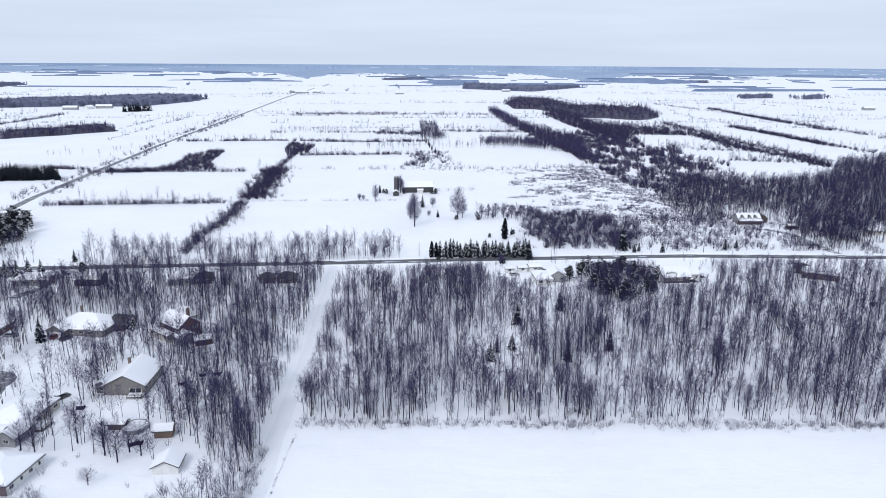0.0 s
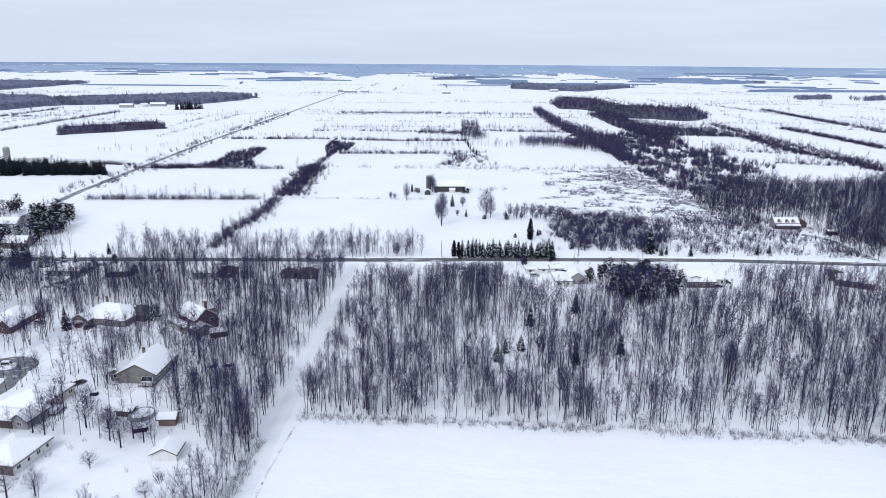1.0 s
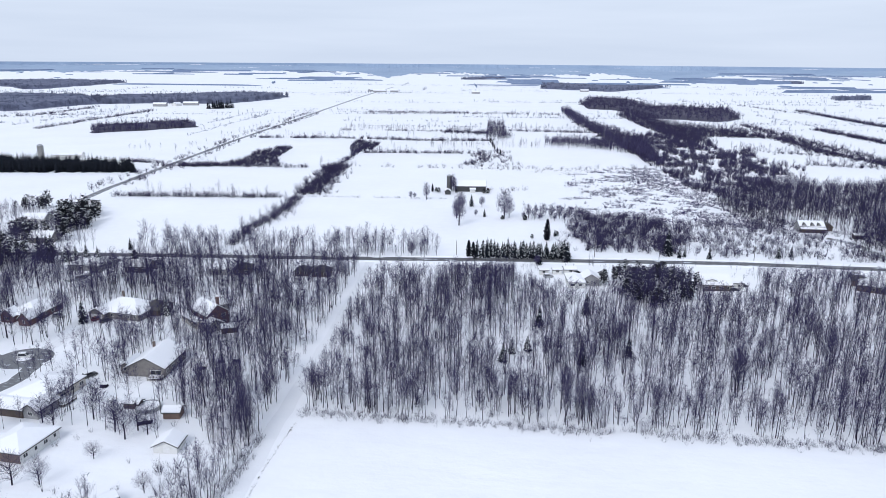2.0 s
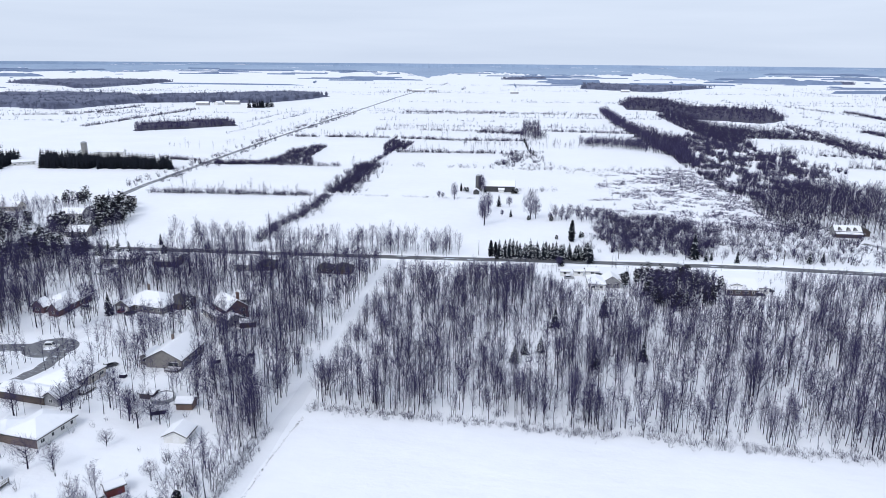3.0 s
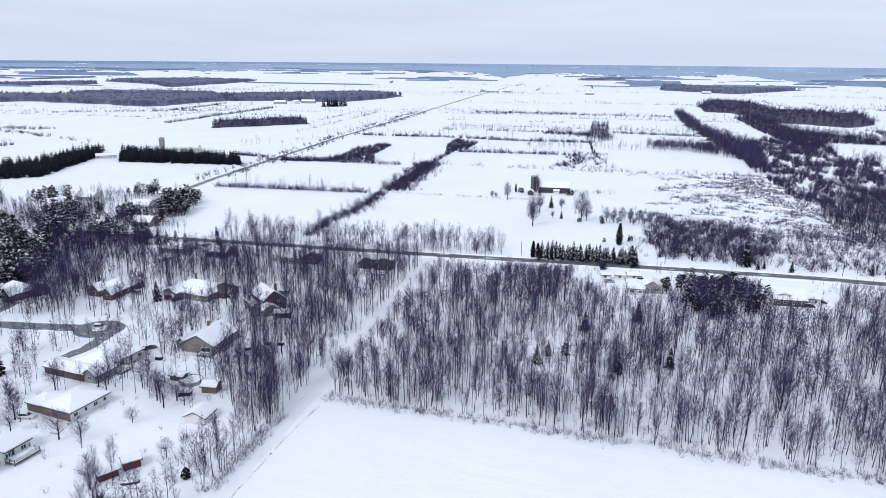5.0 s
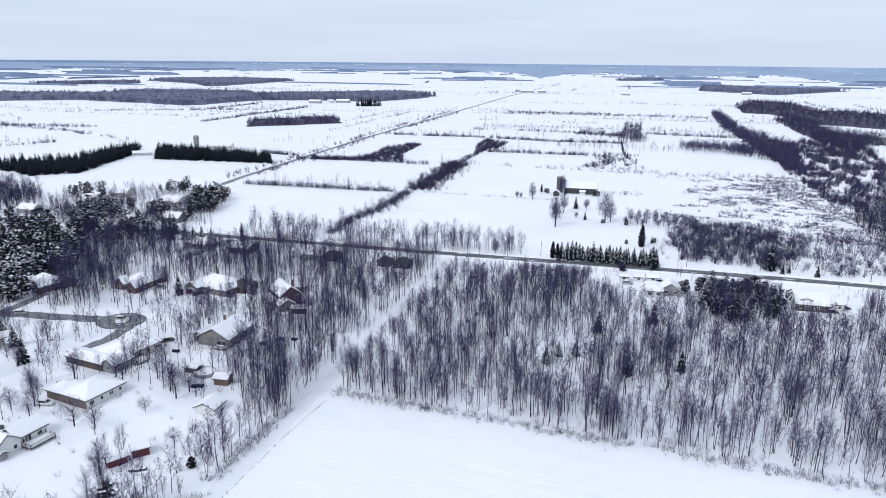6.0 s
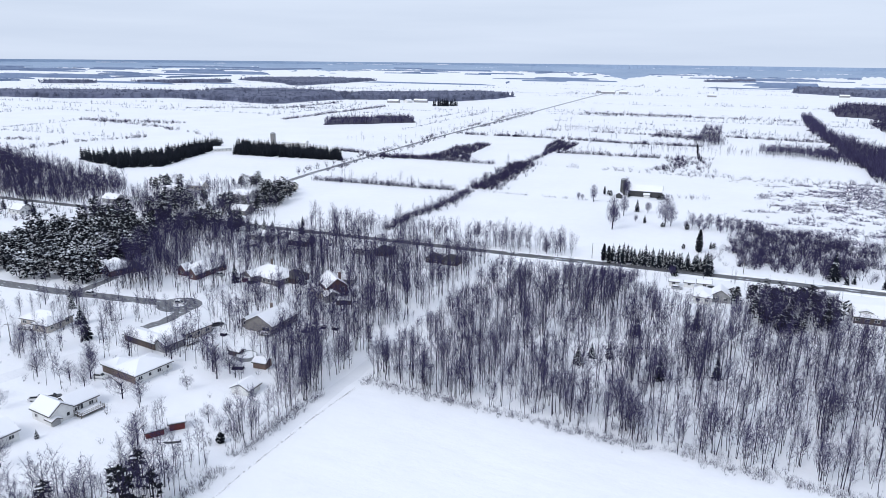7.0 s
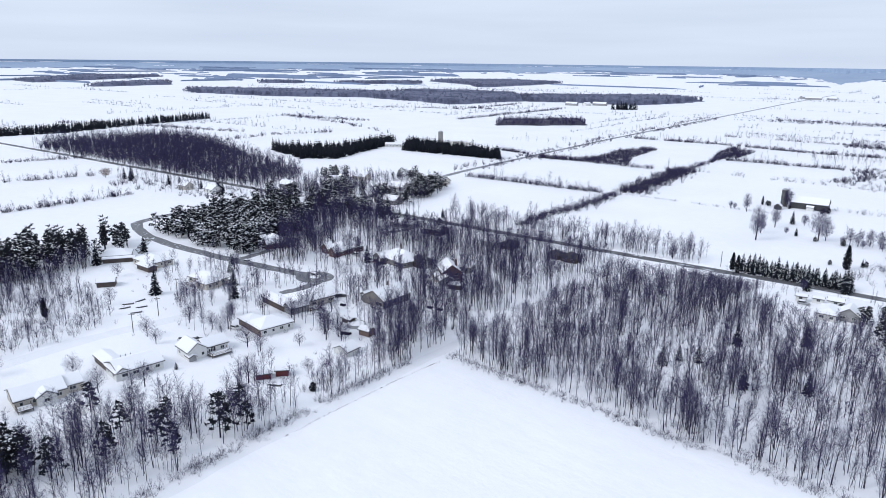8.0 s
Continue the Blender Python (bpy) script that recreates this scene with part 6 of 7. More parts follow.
chimney(c, -5, 4, 4, 7.0)
d = house(-162.3, 229, -2, "red brick bungalow with two front gables and roof snow",
          [(0, 0.5, 11.5, 15, 2.6, 3.0, "y", BRICK_RED, True, True, "ENW", 1), (4.0, -8.4, 4.4, 4.6, 2.6, 2.3, "y", BRICK_RED, False, True, "S", 1), (-4.4, -6.8, 5.0, 4.0, 2.6, 2.4, "y", BRICK_RED, False, True, "S", 1)])
e = house(-197.5, 212, -12, "red brick bungalow with a cross gable and thick roof snow",
          [(0, 0, 13.5, 10, 2.9, 2.9, "x", BRICK_RED, True, True, "EW", 1), (-3.6, -5.4, 5, 4, 2.9, 2.4, "y", BRICK_RED, False, True, "S", 1), (4.0, -5.0, 5.4, 4, 2.9, 2.5, "y", BRICK_RED, False, True, "S", 1), (4, 5, 9, 5, 2.7, 1.8, "x", BRICK_BROWN, True, False, "E", 1)])
f = house(-102, 142.4, -5.4, "white-sided bungalow with a brown brick garage end and snowy roof",
          [(0, 0, 10.6, 12.8, 2.7, 2.0, "y", WHITE_SIDING, True, True, "EN", 1), (-8.0, -2.6, 6.4, 7.4, 2.5, 1.4, "x", BRICK_BROWN, True, True, "W", 1)])
vents(f, (-2, 2.5, 4.0), (-1.2, -1.5, 4.0))
part("wall", Geo().box(-5.36, -6.46, -0.2, 5.2, -6.405, 2.6), BRICK_BROWN, f, "brown brick facing")
g_house = house(-114.5, 170, -5, "cream bungalow with a dark timber wing and snowy roofs",
                [(0, 0, 12.5, 15, 2.8, 2.3, "y", CREAM_SIDING, True, True, "EN", 1), (-4.5, -10.6, 16, 6.5, 2.4, 1.2, "x", BROWN_BOARD, False, True, "", 1), (5.6, -9.6, 5, 8, 2.5, 1.7, "y", GREY_SIDING, False, True, "S", 1)])
deck_of(g_house, 6.4, -6, 10, -1, 0.6, "SE")
h_house = house(-101, 112, -4, "white split-level house with steep snowy gables and a rear deck",
                [(0, -0.4, 8.4, 6.4, 3.1, 2.3, "x", WHITE_SIDING, False, True, "SE", 1), (0.2, 6.4, 6.6, 8, 2.8, 1.9, "y", WHITE_SIDING, False, True, "E", 1), (3.6, -2.4, 2.6, 2.2, 1.6, 0.5, "x", GREY_SIDING, False, True, "", 1)])
deck_of(h_house, 3.6, 3.0, 7.2, 10, 0.7, "SE")
opening(h_house, "window", (3.5, 5.2, 0.8), 90, 1.8, 1.8)
i_house = house(-104, 94, -4, "white bungalow with a dark timber side and broad snowy roof",
                [(0, 0, 10.5, 13.6, 2.7, 1.9, "y", WHITE_SIDING, False, True, "E", 1), (-9.6, -4.6, 10, 5, 2.3, 1.0, "x", BROWN_BOARD, False, True, "", 1), (0.8, -5.5, 8.6, 4, 2.65, 1.2, "x", WHITE_SIDING, False, True, "S", 1)])
vents(i_house, (1.2, -1.5, 4.1), (0.6, 3.2, 4.1))
j_house = house(-106, 66.5, -6, "cream bungalow with a front gable, deck rail and snowy roof",
                [(0, 0, 9.5, 13, 2.7, 2.0, "y", CREAM_SIDING, False, True, "ES", 1), (4.8, 1.2, 3.4, 5, 2.7, 1.5, "x", WHITE_SIDING, False, True, "E", 1), (-1, 8.6, 8, 5.5, 2.5, 1.6, "y", CREAM_SIDING, False, True, "E", 1)])
deck_of(j_house, 5.0, -6.5, 8.0, -2.6, 0.9, "SE")
vents(j_house, (1.2, -3.0, 4.1), (0.8, 3.0, 4.1))
k_house = house(-166, 155.5, 6, "cream bungalow with a low snowy hipped roof and a rear deck",
                [(0, 0, 15, 9, 2.7, 2.0, "x", CREAM_SIDING, True, True, "SE", 1), (5, -3.6, 7, 7, 2.7, 1.8, "y", CREAM_SIDING, True, True, "SE", 1)])
deck_of(k_house, -4.5, -8, 1.2, -4.6, 0.6, "S")
house(-209.5, 152.5, 4, "cream bungalow with a snowy roof and a dark car port", [(0, 0, 15, 11, 2.7, 1.9, "x", CREAM_SIDING, True, True, "SE", 1), (6, -6.6, 10, 4, 2.2, 0.6, "x", BROWN_BOARD, False, True, "", 1)])
house(-231.5, 145, 60, "tan bungalow with a snowy roof under tall pines", [(0, 0, 14, 9.5, 2.7, 2.1, "x", TAN_SIDING, True, True, "SE", 1), (2, -6.4, 14, 3, 2.0, 0.5, "x", BROWN_BOARD, False, True, "", 1)])
house(-193.5, 124, 58, "small brown board garage half hidden by trees", [(0, 0, 7, 5, 2.2, 1.2, "x", BROWN_BOARD, False, True, "", 1)], "garage", "garage")
# outbuildings
house(-69.9, 117.6, 60, "low dark red garden shed under a bare tree", [(0, 0, 4.4, 2.6, 1.8, 0.5, "x", RED_BOARD, False, True, "", 1)], "shed", "shed")
house(-67.6, 123.0, 50, "dark red garden shed with an open side", [(0, 0, 3.8, 3.0, 2.1, 0.6, "x", RED_BOARD, False, True, "", 1)], "shed", "shed")
ws = house(-65.6, 147.2, 5, "small white garden shed with a steep snowy roof", [(0, 0, 6, 5.4, 1.9, 1.5, "y", WHITE_SIDING, False, True, "", 1)], "shed", "shed")
opening(ws, "garage_door", (0.3, -2.7, 0), 0, 1.6, 1.75)
house(-72.5, 162.6, 8, "weathered brown board garden shed", [(0, 0, 4.4, 3.6, 2.1, 0.9, "x", CEDAR, False, True, "", 1)], "shed", "shed")
house(-86.2, 166, 0, "dark pool cabin with a flat snowy roof", [(0, 0, 4.4, 2.6, 1.7, 0.4, "x", BROWN_BOARD, False, True, "", 1)], "shed", "shed")
# houses along the country road
house(-178.5, 289, 5, "long low bungalow with a snowy roof by the road", [(0, 0, 15, 9, 2.7, 1.9, "x", GREY_SIDING, True, True, "SN", 1)])
house(-154, 289.5, 4, "brown bungalow with a snowy roof among bare trees", [(0, 0, 11, 8.5, 2.8, 2.0, "x", BROWN_BOARD, False, True, "S", 1)])
house(-111.5, 291.5, 6, "grey house with snowy hipped roofs hidden by bare trees", [(-3.2, 0, 10, 9, 2.9, 2.4, "x", GREY_SIDING, True, True, "S", 1), (6, 1, 7, 8, 2.6, 2.0, "x", BROWN_BOARD, True, False, "S", 1)])
house(-77.8, 293.5, 5, "dark brown cottage with a bare shingle roof", [(0, 0, 6.4, 6, 2.5, 1.9, "x", BROWN_BOARD, True, False, "S", 1)], "cottage", "cottage")
house(-69, 293.8, 5, "dark brown cottage with a bare shingle roof", [(0, 0, 8, 6.4, 2.6, 2.1, "x", BROWN_BOARD, True, False, "S", 1)], "cottage", "cottage")
house(49.5, 300.5, 5, "grey bungalow with a front gable and snowy roofs", [(1.2, -1.5, 7.4, 8, 2.7, 2.4, "y", GREY_SIDING, False, True, "S", 1), (-5.5, -3.5, 7, 12, 2.7, 1.6, "y", WHITE_SIDING, True, True, "SW", 1)])
for x, y in ((31, 309.5), (37, 311)):
    house(x, y, 8, "small white trailer home with snow on its roof", [(0, 0, 4.0, 2.8, 2.2, 0.4, "x", WHITE_SIDING, False, True, "S", 1)], "trailer", "trailer_home")
house(43, 313, 8, "white garden outbuilding with a snowy roof", [(0, 0, 5.6, 4, 2.2, 0.9, "x", WHITE_SIDING, False, True, "S", 1)], "shed", "shed")
eh = house(104, 301, 5, "white house with a dark front, broad snowy roof and dormer", [(0, 0, 12.5, 11.5, 2.7, 3.0, "x", WHITE_SIDING, False, True, "", 1), (9, 1.2, 6.4, 7, 2.6, 1.2, "x", WHITE_SIDING, False, True, "SE", 1)])
part("wall", Geo().box(-6.2, -5.83, -0.2, 6.2, -5.755, 2.6), BROWN_BOARD, eh, "dark brown board facing")
dress(eh, 0, 0, 12.5, 11.66, 2.7, "S", 3)
block(eh, -2.2, -3.0, 4.4, 3.2, 4.1, 0.7, "y", WHITE_SIDING, False, True, "S", 5, 0.25)
ne = house(187, 418, 2, "long grey farmhouse with three front gables and a snowy porch roof",
           [(0, 0, 14, 7, 3.4, 2.4, "x", GREY_SIDING, False, True, "S", 1), (0, -4.6, 13.6, 2.2, 2.2, 0.6, "x", BROWN_BOARD, False, True, "", 1), (10, 3, 6, 7, 2.6, 2.2, "y", BROWN_BOARD, False, False, "S", 1)])
for k in (-4.5, 0, 3.6):
    block(ne, k, -2.6, 2.0, 2.2, 4.1, 1.2, "y", GREY_SIDING, False, False, "", 7, 0.2)
house(207, 402, 0, "small dark shed among bare trees", [(0, 0, 5, 3, 2.2, 0.6, "x", BROWN_BOARD, False, True, "", 1)], "shed", "shed")
house(173.5, 305, -25, "brown brick house with low roofs partly clear of snow", [(0, 0, 15, 8.5, 2.8, 2.0, "x", BRICK_BROWN, True, True, "SW", 1), (-7, 6, 6, 7, 2.6, 1.6, "y", BRICK_BROWN, True, False, "W", 1)])
house(252, 392, 5, "pale bungalow with a snowy roof beyond a hedge", [(0, 0, 13, 9, 2.7, 2.2, "x", CREAM_SIDING, True, True, "SW", 1)])
# the hamlet
for x, y, t, L, W, wall, lab in ((-322, 358, 60, 11, 8, WHITE_SIDING, "white house with a steep snowy roof in the hamlet"), (-318, 381, 5, 13, 8, CREAM_SIDING, "cream bungalow with a snowy roof in the hamlet"),
                                 (-265, 371, 5, 13, 9, WHITE_SIDING, "white bungalow with a snowy roof among conifers"), (-270, 284, 50, 12, 8, TAN_SIDING, "tan house with a snowy roof by the crossroads"),
                                 (-260, 411, 5, 14, 9, CREAM_SIDING, "cream bungalow with a snowy roof by the side road"), (-330, 318, 5, 12, 8, GREY_SIDING, "grey house with a snowy roof by the road"),
                                 (-352, 268, 0, 12, 8, WHITE_SIDING, "white house with a snowy roof south of the road"), (-232, 331, 5, 12, 8, TAN_SIDING, "tan bungalow with a snowy roof among trees"),
                                 (-378, 262, 0, 10, 7, CREAM_SIDING, "cream house with a snowy roof south of the road")):
    house(x, y, t, lab, [(0, 0, L, W, 2.9, 2.6, "x", wall, False, True, "SE", 1)])
house(-454, 551, 45, "long white farm building with a snowy roof by a windbreak", [(0, 0, 18, 8, 3.0, 1.8, "x", WHITE_SIDING, False, True, "S", 1)], "farm building", "farm_building")
house(-420, 628, 18, "long white farm building with a snowy roof behind a windbreak", [(0, 0, 26, 10, 3.4, 2.2, "x", WHITE_SIDING, False, True, "S", 1)], "farm building", "farm_building")
# far farms
for x, y, t, L in ((-715, 1352, 10, 26), (-690, 1372, 80, 18), (-672, 1398, 10, 30), (-20, 985, 5, 16), (-420, 2100, 5, 40), (-455, 2140, 80, 30), (-380, 2120, 5, 24), (200, 2300, 5, 26), (-130, 2080, 5, 24), (900, 1500, 5, 24)):
    house(x, y, t, "distant farm building with a snowy roof", [(0, 0, L, 11, 4.5, 3.0, "x", GREY_SIDING if L > 20 else WHITE_SIDING, False, True, "", 1)], "farm building", "farm_building")


# ---- barn and silos ----
def barn():
    top = thing("barn", -19.5, 516, 6, "old dark board barn with a long snowy roof", "barn")
    part("wall", wall_body(23, 10, 4.2, 3.4, "x", False), BARN_BOARD, top)
    r = part("roof", roof_shell(23, 10, 4.2, 3.4, "x", False, 0.5, -0.02, 0.16), SHINGLE, top)
    part("roof_snow", roof_shell(23, 10, 4.2, 3.4, "x", False, 0.5, 0.165, 0.4, 0.1), ROOF_SNOW, r)
    for x in (-8, -3.2, 7.5):
        g = Geo().box(x - 1.3, -5.06, 0, x + 1.3, -4.98, 2.9)
        part("barn_door", g, BARN_BOARD, top)
    m = thing("milk_house", -17.2, 508.6, 6, "small white block building against a barn", "outbuilding")
    block(m, 0, 0, 4.0, 4.0, 2.4, 0.7, "x", WHITE_SIDING, False, True, "", 4)
    s = thing("shed", -34.6, 499, 6, "little board shed on posts beside a silo", "shed")
    block(s, 0, 0, 4.2, 4, 2.4, 1.5, "y", BARN_BOARD, False, True, "", 4)


def silo(x, y, radius, tall, label):
    top = thing("silo", x, y, 0, label, "silo")
    g, n = Geo(), 24
    for k in range(int(tall / 0.75)):
        z0, z1 = k * 0.75, k * 0.75 + 0.68
        for z, r in ((z0 - (0.3 if k == 0 else 0), radius), (z1, radius), (z1 + 0.01, radius + 0.05), (z0 + 0.75, radius + 0.05)):
            g.v += [(r * math.cos(6.2832 * i / n), r * math.sin(6.2832 * i / n), z) for i in range(n)]
    rings = len(g.v) // n
    for q in range(rings - 1):
        for i in range(n):
            g.f.append((q * n + i, q * n + (i + 1) % n, (q + 1) * n + (i + 1) % n, (q + 1) * n + i))
    g.m = [0] * len(g.f)
    part("wall", g, SILO_STAVE if tall < 13 else CONCRETE, top, "banded concrete staves")
    c = Geo()
    h = int(tall / 0.75) * 0.75
    for r, z in ((radius + 0.1, h), (radius * 0.75, h + radius * 0.32), (radius * 0.35, h + radius * 0.5)):
        c.v += [(r * math.cos(6.2832 * i / n), r * math.sin(6.2832 * i / n), z) for i in range(n)]
    c.v.append((0, 0, h + radius * 0.55))
    for q in range(2):
        for i in range(n):
            c.f.append((q * n + i, q * n + (i + 1) % n, (q + 1) * n + (i + 1) % n, (q + 1) * n + i))
    c.f += [(2 * n + i, 2 * n + (i + 1) % n, 3 * n) for i in range(n)]
    c.m = [0] * len(c.f)
    part("dome", c, STEEL, top)
    l = Geo()
    for dx in (-0.25, 0.25):
        l.box(dx - 0.03, -radius - 0.25, 0, dx + 0.03, -radius - 0.2, h)
    for k in range(int(h / 0.6)):
        l.box(-0.25, -radius - 0.24, 0.3 + k * 0.6, 0.25, -radius - 0.21, 0.34 + k * 0.6)
    part("ladder", l, STEEL, top)


barn()
silo(-35.0, 512.5, 2.0, 11.8, "weathered grey concrete silo beside an old barn")
silo(-428, 600, 2.8, 15, "pale concrete farm silo behind a windbreak")


# ---- cars, poles and yard things ----
def car(x, y, turn, colour, label, snow=True, tall=1.5, long=4.6):
    top = thing("car", x, y, turn, label, "car")
    g = Geo()
    prof = [(-0.5, 0.28), (0.5, 0.28), (0.5, 0.62), (0.44, 0.82), (0.2, 0.95), (-0.46, 0.98), (-0.5, 0.7)]
    n = len(prof)
    for y0 in (-0.86, 0.86):
        g.v += [(p * long, y0, z) for p, z in prof]
    g.f = [tuple(range(n - 1, -1, -1)), tuple(range(n, 2 * n))] + [(i, (i + 1) % n, (i + 1) % n + n, i + n) for i in range(n)]
    g.m = [0] * len(g.f)
    part("body", g, colour, top)
    c = Geo()
    lo, hi = [(-0.44, 0.86), (0.24, 0.86)], [(-0.38, 0.74), (0.08, 0.74)]
    v = [(lo[0][0] * long, -0.8, 0.95), (lo[1][0] * long, -0.8, 0.95), (lo[1][0] * long, 0.8, 0.95), (lo[0][0] * long, 0.8, 0.95),
         (hi[0][0] * long, -0.66, tall), (hi[1][0] * long, -0.66, tall), (hi[1][0] * long, 0.66, tall), (hi[0][0] * long, 0.66, tall)]
    c.add(v, [(0, 1, 5, 4), (1, 2, 6, 5), (2, 3, 7, 6), (3, 0, 4, 7), (4, 5, 6, 7)])
    cabin = part("cabin", c, colour, top)
    for name, corners in (("side_window", (0, 1, 5, 4)), ("windshield", (1, 2, 6, 5)), ("side_window", (2, 3, 7, 6)), ("rear_window", (3, 0, 4, 7))):
        q = [Vector(v[k]) for k in corners]
        mid, out = sum(q, Vector()) / 4, (q[1] - q[0]).cross(q[3] - q[0]).normalized()
        ring = [mid + (p - mid) * 0.86 for p in q]
        pane = Geo().add([p + out * 0.005 for p in ring] + [p + out * 0.03 for p in ring], [(3, 2, 1, 0), (4, 5, 6, 7), (0, 1, 5, 4), (1, 2, 6, 5), (2, 3, 7, 6), (3, 0, 4, 7)])
        part(name, pane, GLASS, cabin, "dark window glass")
    r = Geo().box(hi[0][0] * long + 0.02, -0.64, tall, hi[1][0] * long - 0.02, 0.64, tall + 0.05)
    part("roof", r, colour, top)
    for wx in (-0.31 * long, 0.31 * long):
        for wy in (-0.8, 0.8):
            t = Geo()
            t.tube([(wx, wy - 0.11, 0.32), (wx, wy + 0.11, 0.32)], [0.32, 0.32], 12, 0, True)
            w = part("wheel", t, RUBBER, top)
            rim = Geo()
            s = 0.112 if wy > 0 else -0.112
            rim.tube([(wx, wy + s * 0.9, 0.32), (wx, wy + s * 1.1, 0.32)], [0.2, 0.18], 8, 0, True)
            part("rim", rim, STEEL, w)
    for ly in (-0.6, 0.6):
        part("headlight", Geo().box(0.5 * long - 0.05, ly - 0.16, 0.6, 0.5 * long + 0.02, ly + 0.16, 0.72), TRIM, top)
        part("tail_light", Geo().box(-0.5 * long - 0.02, ly - 0.14, 0.7, -0.5 * long + 0.05, ly + 0.14, 0.85), RED_BOARD, top)
    if snow:
        part("snow_cap", Geo().box(hi[0][0] * long + 0.06, -0.6, tall + 0.05, hi[1][0] * long - 0.06, 0.6, tall + 0.2), ROOF_SNOW, top, "snow lying on the roof")


car(-136, 227.5, 75, CAR_RED, "dark red car parked on a snowy drive", False)
car(-131.7, 226.0, 70, CAR_BLACK, "black car parked on a snowy drive", False)
car(-137.5, 232.5, 40, CAR_SILVER, "silver car parked close to a brick house")
car(-179.6, 184.2, 12, CAR_SILVER, "silver car on the residential street with a snowy roof")
car(-139, 192.4, 15, CAR_WHITE, "white car parked in the turning circle beside a snow heap", True, 1.75, 4.9)
car(-110, 182.3, 60, CAR_BLACK, "black car parked among trees with snow on it")
car(-152.0, 228, -6, CAR_SILVER, "grey car beside a brick bungalow, covered in snow")
car(46.4, 312, 10, CAR_BLACK, "black pickup car parked beside a shed")
car(111.6, 296.5, 10, CAR_BLACK, "black car parked beside a white garage")
car(117, 303, 10, CAR_BLACK, "black car parked in a snowy yard")
car(33, 305, 10, CAR_SILVER, "grey car parked in front of a trailer")
car(176, 268, 40, CAR_BLACK, "dark car standing in a snowy yard")
car(-111, 118.5, 50, CAR_BLACK, "black car beside a white house, snow on its roof")
car(-110.5, 133.8, 15, CAR_WHITE, "white car parked beside a brick garage end")
car(-114, 116, 40, CAR_WHITE, "white car in a drive, snow on its roof")


def utility_pole(x, y, turn, tall=7.5):
    top = thing("utility_pole", x, y, turn, "thin grey wooden utility pole with a cross-arm", "utility pole", "utility poles")
    g = Geo()
    g.tube([(0, 0, -0.3), (0, 0, tall)], [0.16, 0.11], 8, 0, True)
    part("pole", g, POLE_WOOD, top)
    part("cross_arm", Geo().box(-1.1, -0.06, tall - 0.7, 1.1, 0.06, tall - 0.55), POLE_WOOD, top)
    for dx in (-1.0, -0.4, 0.4, 1.0):
        part("insulator", Geo().tube([(dx, 0, tall - 0.55), (dx, 0, tall - 0.36)], [0.05, 0.04], 6, 0, True), TRIM, top)
    return top


first_pole = utility_pole(-143.3, 121.5, 40)
for x, y, t in ((-133.9, 107.4, 40), (-146, 313, 95), (-95, 327, 95), (-12, 336, 95), (57, 343, 95), (135, 347, 95), (205, 347, 95), (-230, 313, 95), (-340, 303, 95), (-160, 138, 40)):
    copy_thing(first_pole, pose(x, y, 0, 0, 0, t))


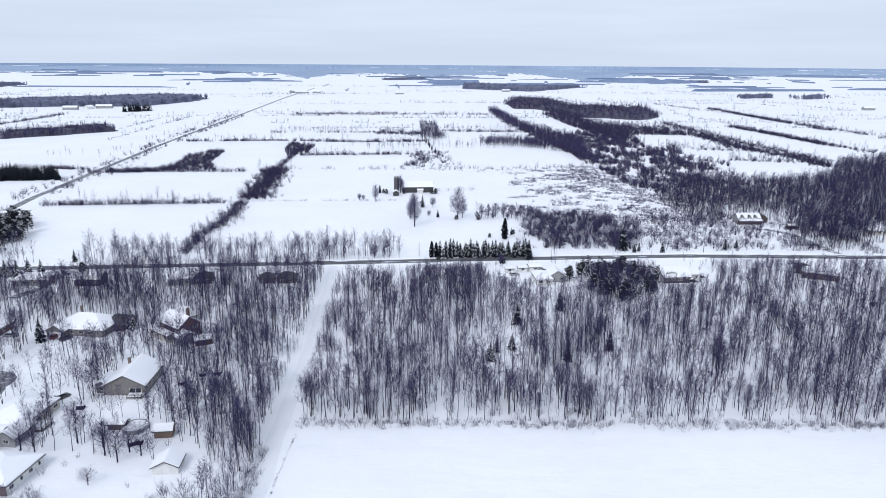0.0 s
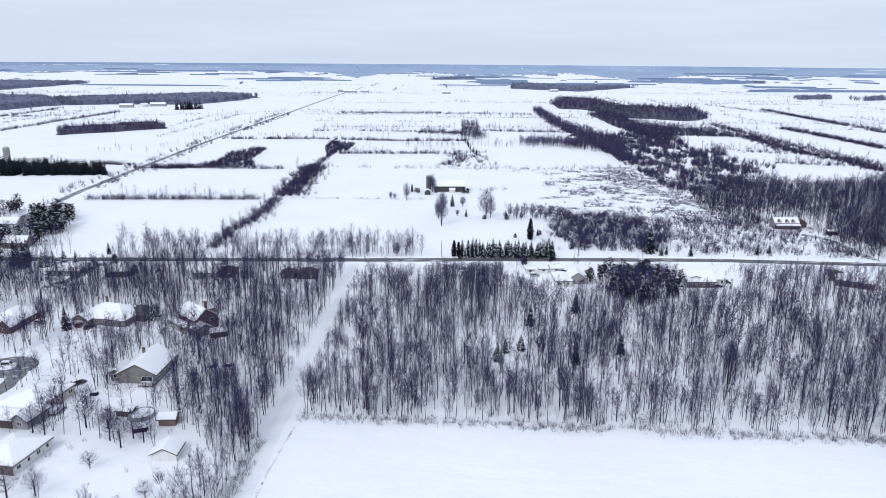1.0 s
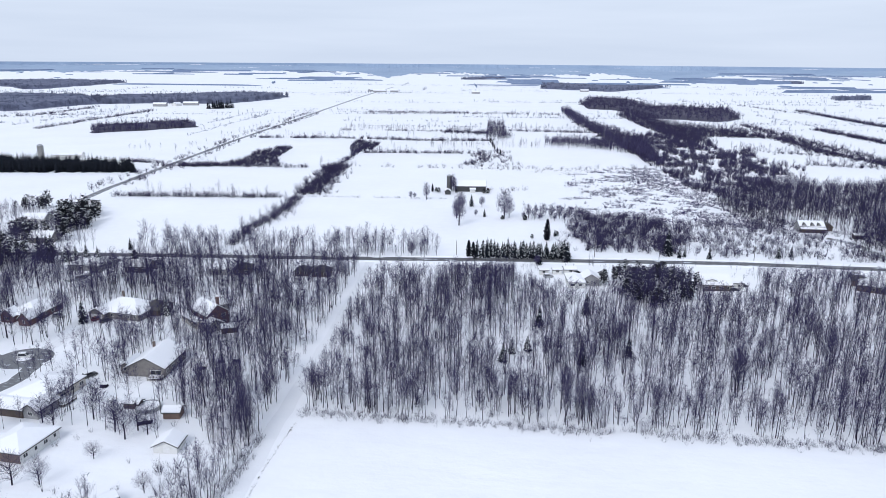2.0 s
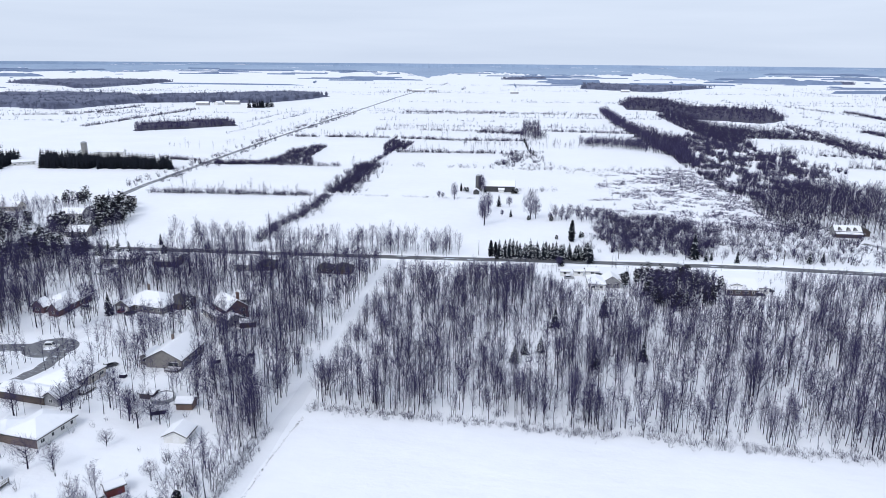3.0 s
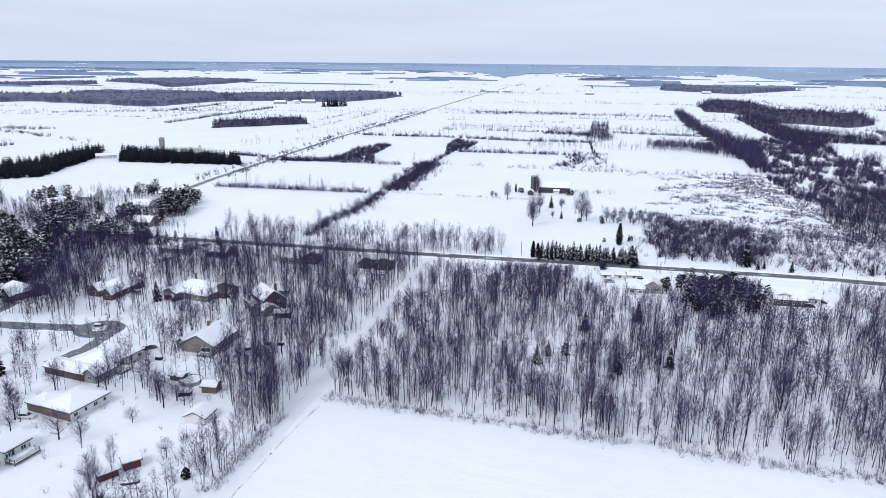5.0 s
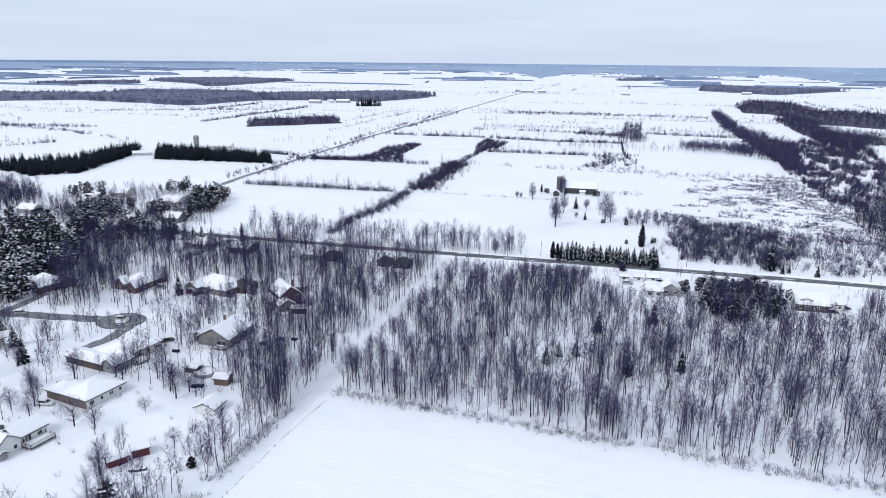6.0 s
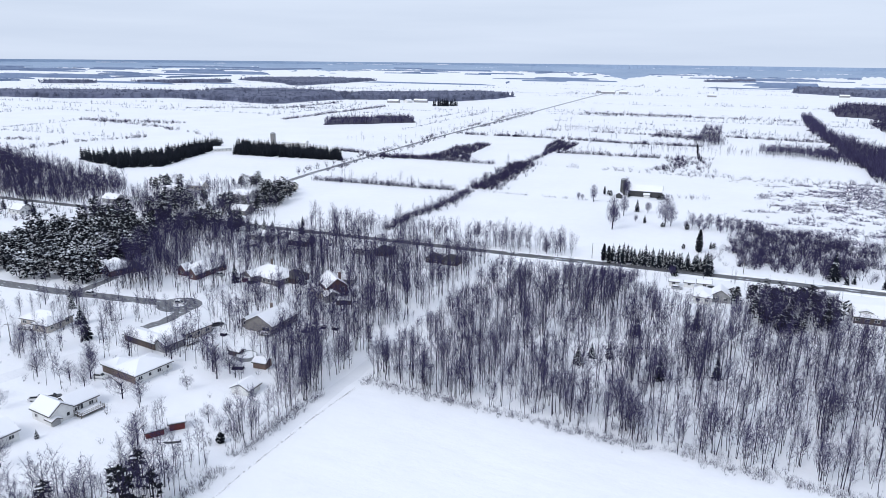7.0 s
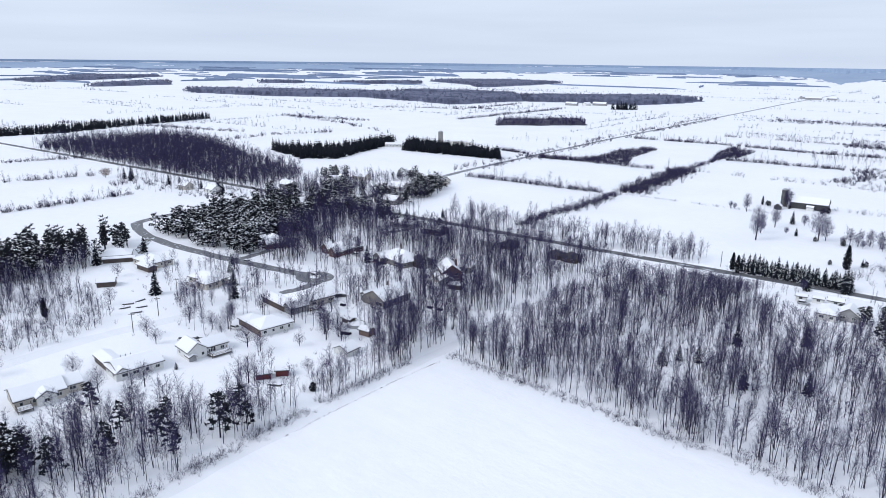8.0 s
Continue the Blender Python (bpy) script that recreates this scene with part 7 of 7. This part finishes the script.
def pool():
    """A round garden pool with a dark rim, filled with snow."""
    top = thing("garden_pool", -81.5, 165.5, 0, "round above-ground pool covered with snow", "pool")
    g, s, n = Geo(), Geo(), 28
    for r, z in ((3.4, 0), (3.4, 1.1), (3.2, 1.15), (3.15, 0.9)):
        g.v += [(r * math.cos(6.2832 * k / n), r * math.sin(6.2832 * k / n), z) for k in range(n)]
    for q in range(3):
        for k in range(n):
            g.f.append((q * n + k, q * n + (k + 1) % n, (q + 1) * n + (k + 1) % n, (q + 1) * n + k))
    g.m = [0] * len(g.f)
    part("pool_wall", g, STEEL, top)
    s.v = [(3.14 * math.cos(6.2832 * k / n), 3.14 * math.sin(6.2832 * k / n), 0.95) for k in range(n)] + [(0, 0, 1.05)]
    s.f = [(k, (k + 1) % n, n) for k in range(n)]
    s.m = [0] * n
    part("snow_cover", s, ROOF_SNOW, top)


pool()


def boat(x, y, turn, label):
    """An upturned rowing boat under snow."""
    top = thing("rowing_boat", x, y, turn, label, "boat")
    g, s = Geo(), Geo()
    for u, w, h in ((-2.2, 0.05, 0.2), (-1.2, 0.6, 0.5), (0.3, 0.75, 0.6), (1.6, 0.65, 0.55), (2.1, 0.55, 0.5)):
        g.v += [(u, -w, 0.0), (u, -w * 0.7, h * 0.75), (u, 0, h), (u, w * 0.7, h * 0.75), (u, w, 0.0)]
        s.v += [(u * 0.9, -w * 0.6, h * 0.8), (u * 0.9, 0, h + 0.16), (u * 0.9, w * 0.6, h * 0.8)]
    for q in range(4):
        g.f += [(5 * q + k, 5 * q + k + 1, 5 * q + k + 6, 5 * q + k + 5) for k in range(4)]
        s.f += [(3 * q + k, 3 * q + k + 1, 3 * q + k + 4, 3 * q + k + 3) for k in range(2)]
    g.f.append((20, 21, 22, 23, 24))
    g.m, s.m = [0] * len(g.f), [0] * len(s.f)
    part("hull", g, BARN_BOARD, top)
    part("snow_cover", s, ROOF_SNOW, top)


for x, y, t in ((-164, 119.5, 60), (-164.5, 124.5, 100), (-152.5, 117.3, 70), (-157, 121.5, 75), (-160.5, 116.5, 80), (-63, 117, 35)):
    boat(x, y, t, "upturned dark rowing boat half buried in snow")


def log_pile(x, y, turn, label, n=5):
    top = thing("log_pile", x, y, turn, label, "log pile")
    for r in range(3):
        for k in range(n - r):
            part("log", Geo().tube([(-1.0, (k - (n - r) / 2) * 0.36, 0.15 + r * 0.3), (1.0, (k - (n - r) / 2) * 0.36, 0.16 + r * 0.3)], [0.17, 0.16], 7, 0, True), BARK, top)
    part("snow_cover", Geo().box(-0.95, -0.55, 0.92, 0.95, 0.35, 1.05), ROOF_SNOW, top)


for x, y, t in ((-101.5, 176.5, 5), (-79.0, 157.5, 30), (-77.5, 158.3, 10), (-78.5, 192.0, 40), (-70.0, 199.0, 0), (-74.5, 198.0, 20)):
    log_pile(x, y, t, "dark stack of firewood logs under snow")
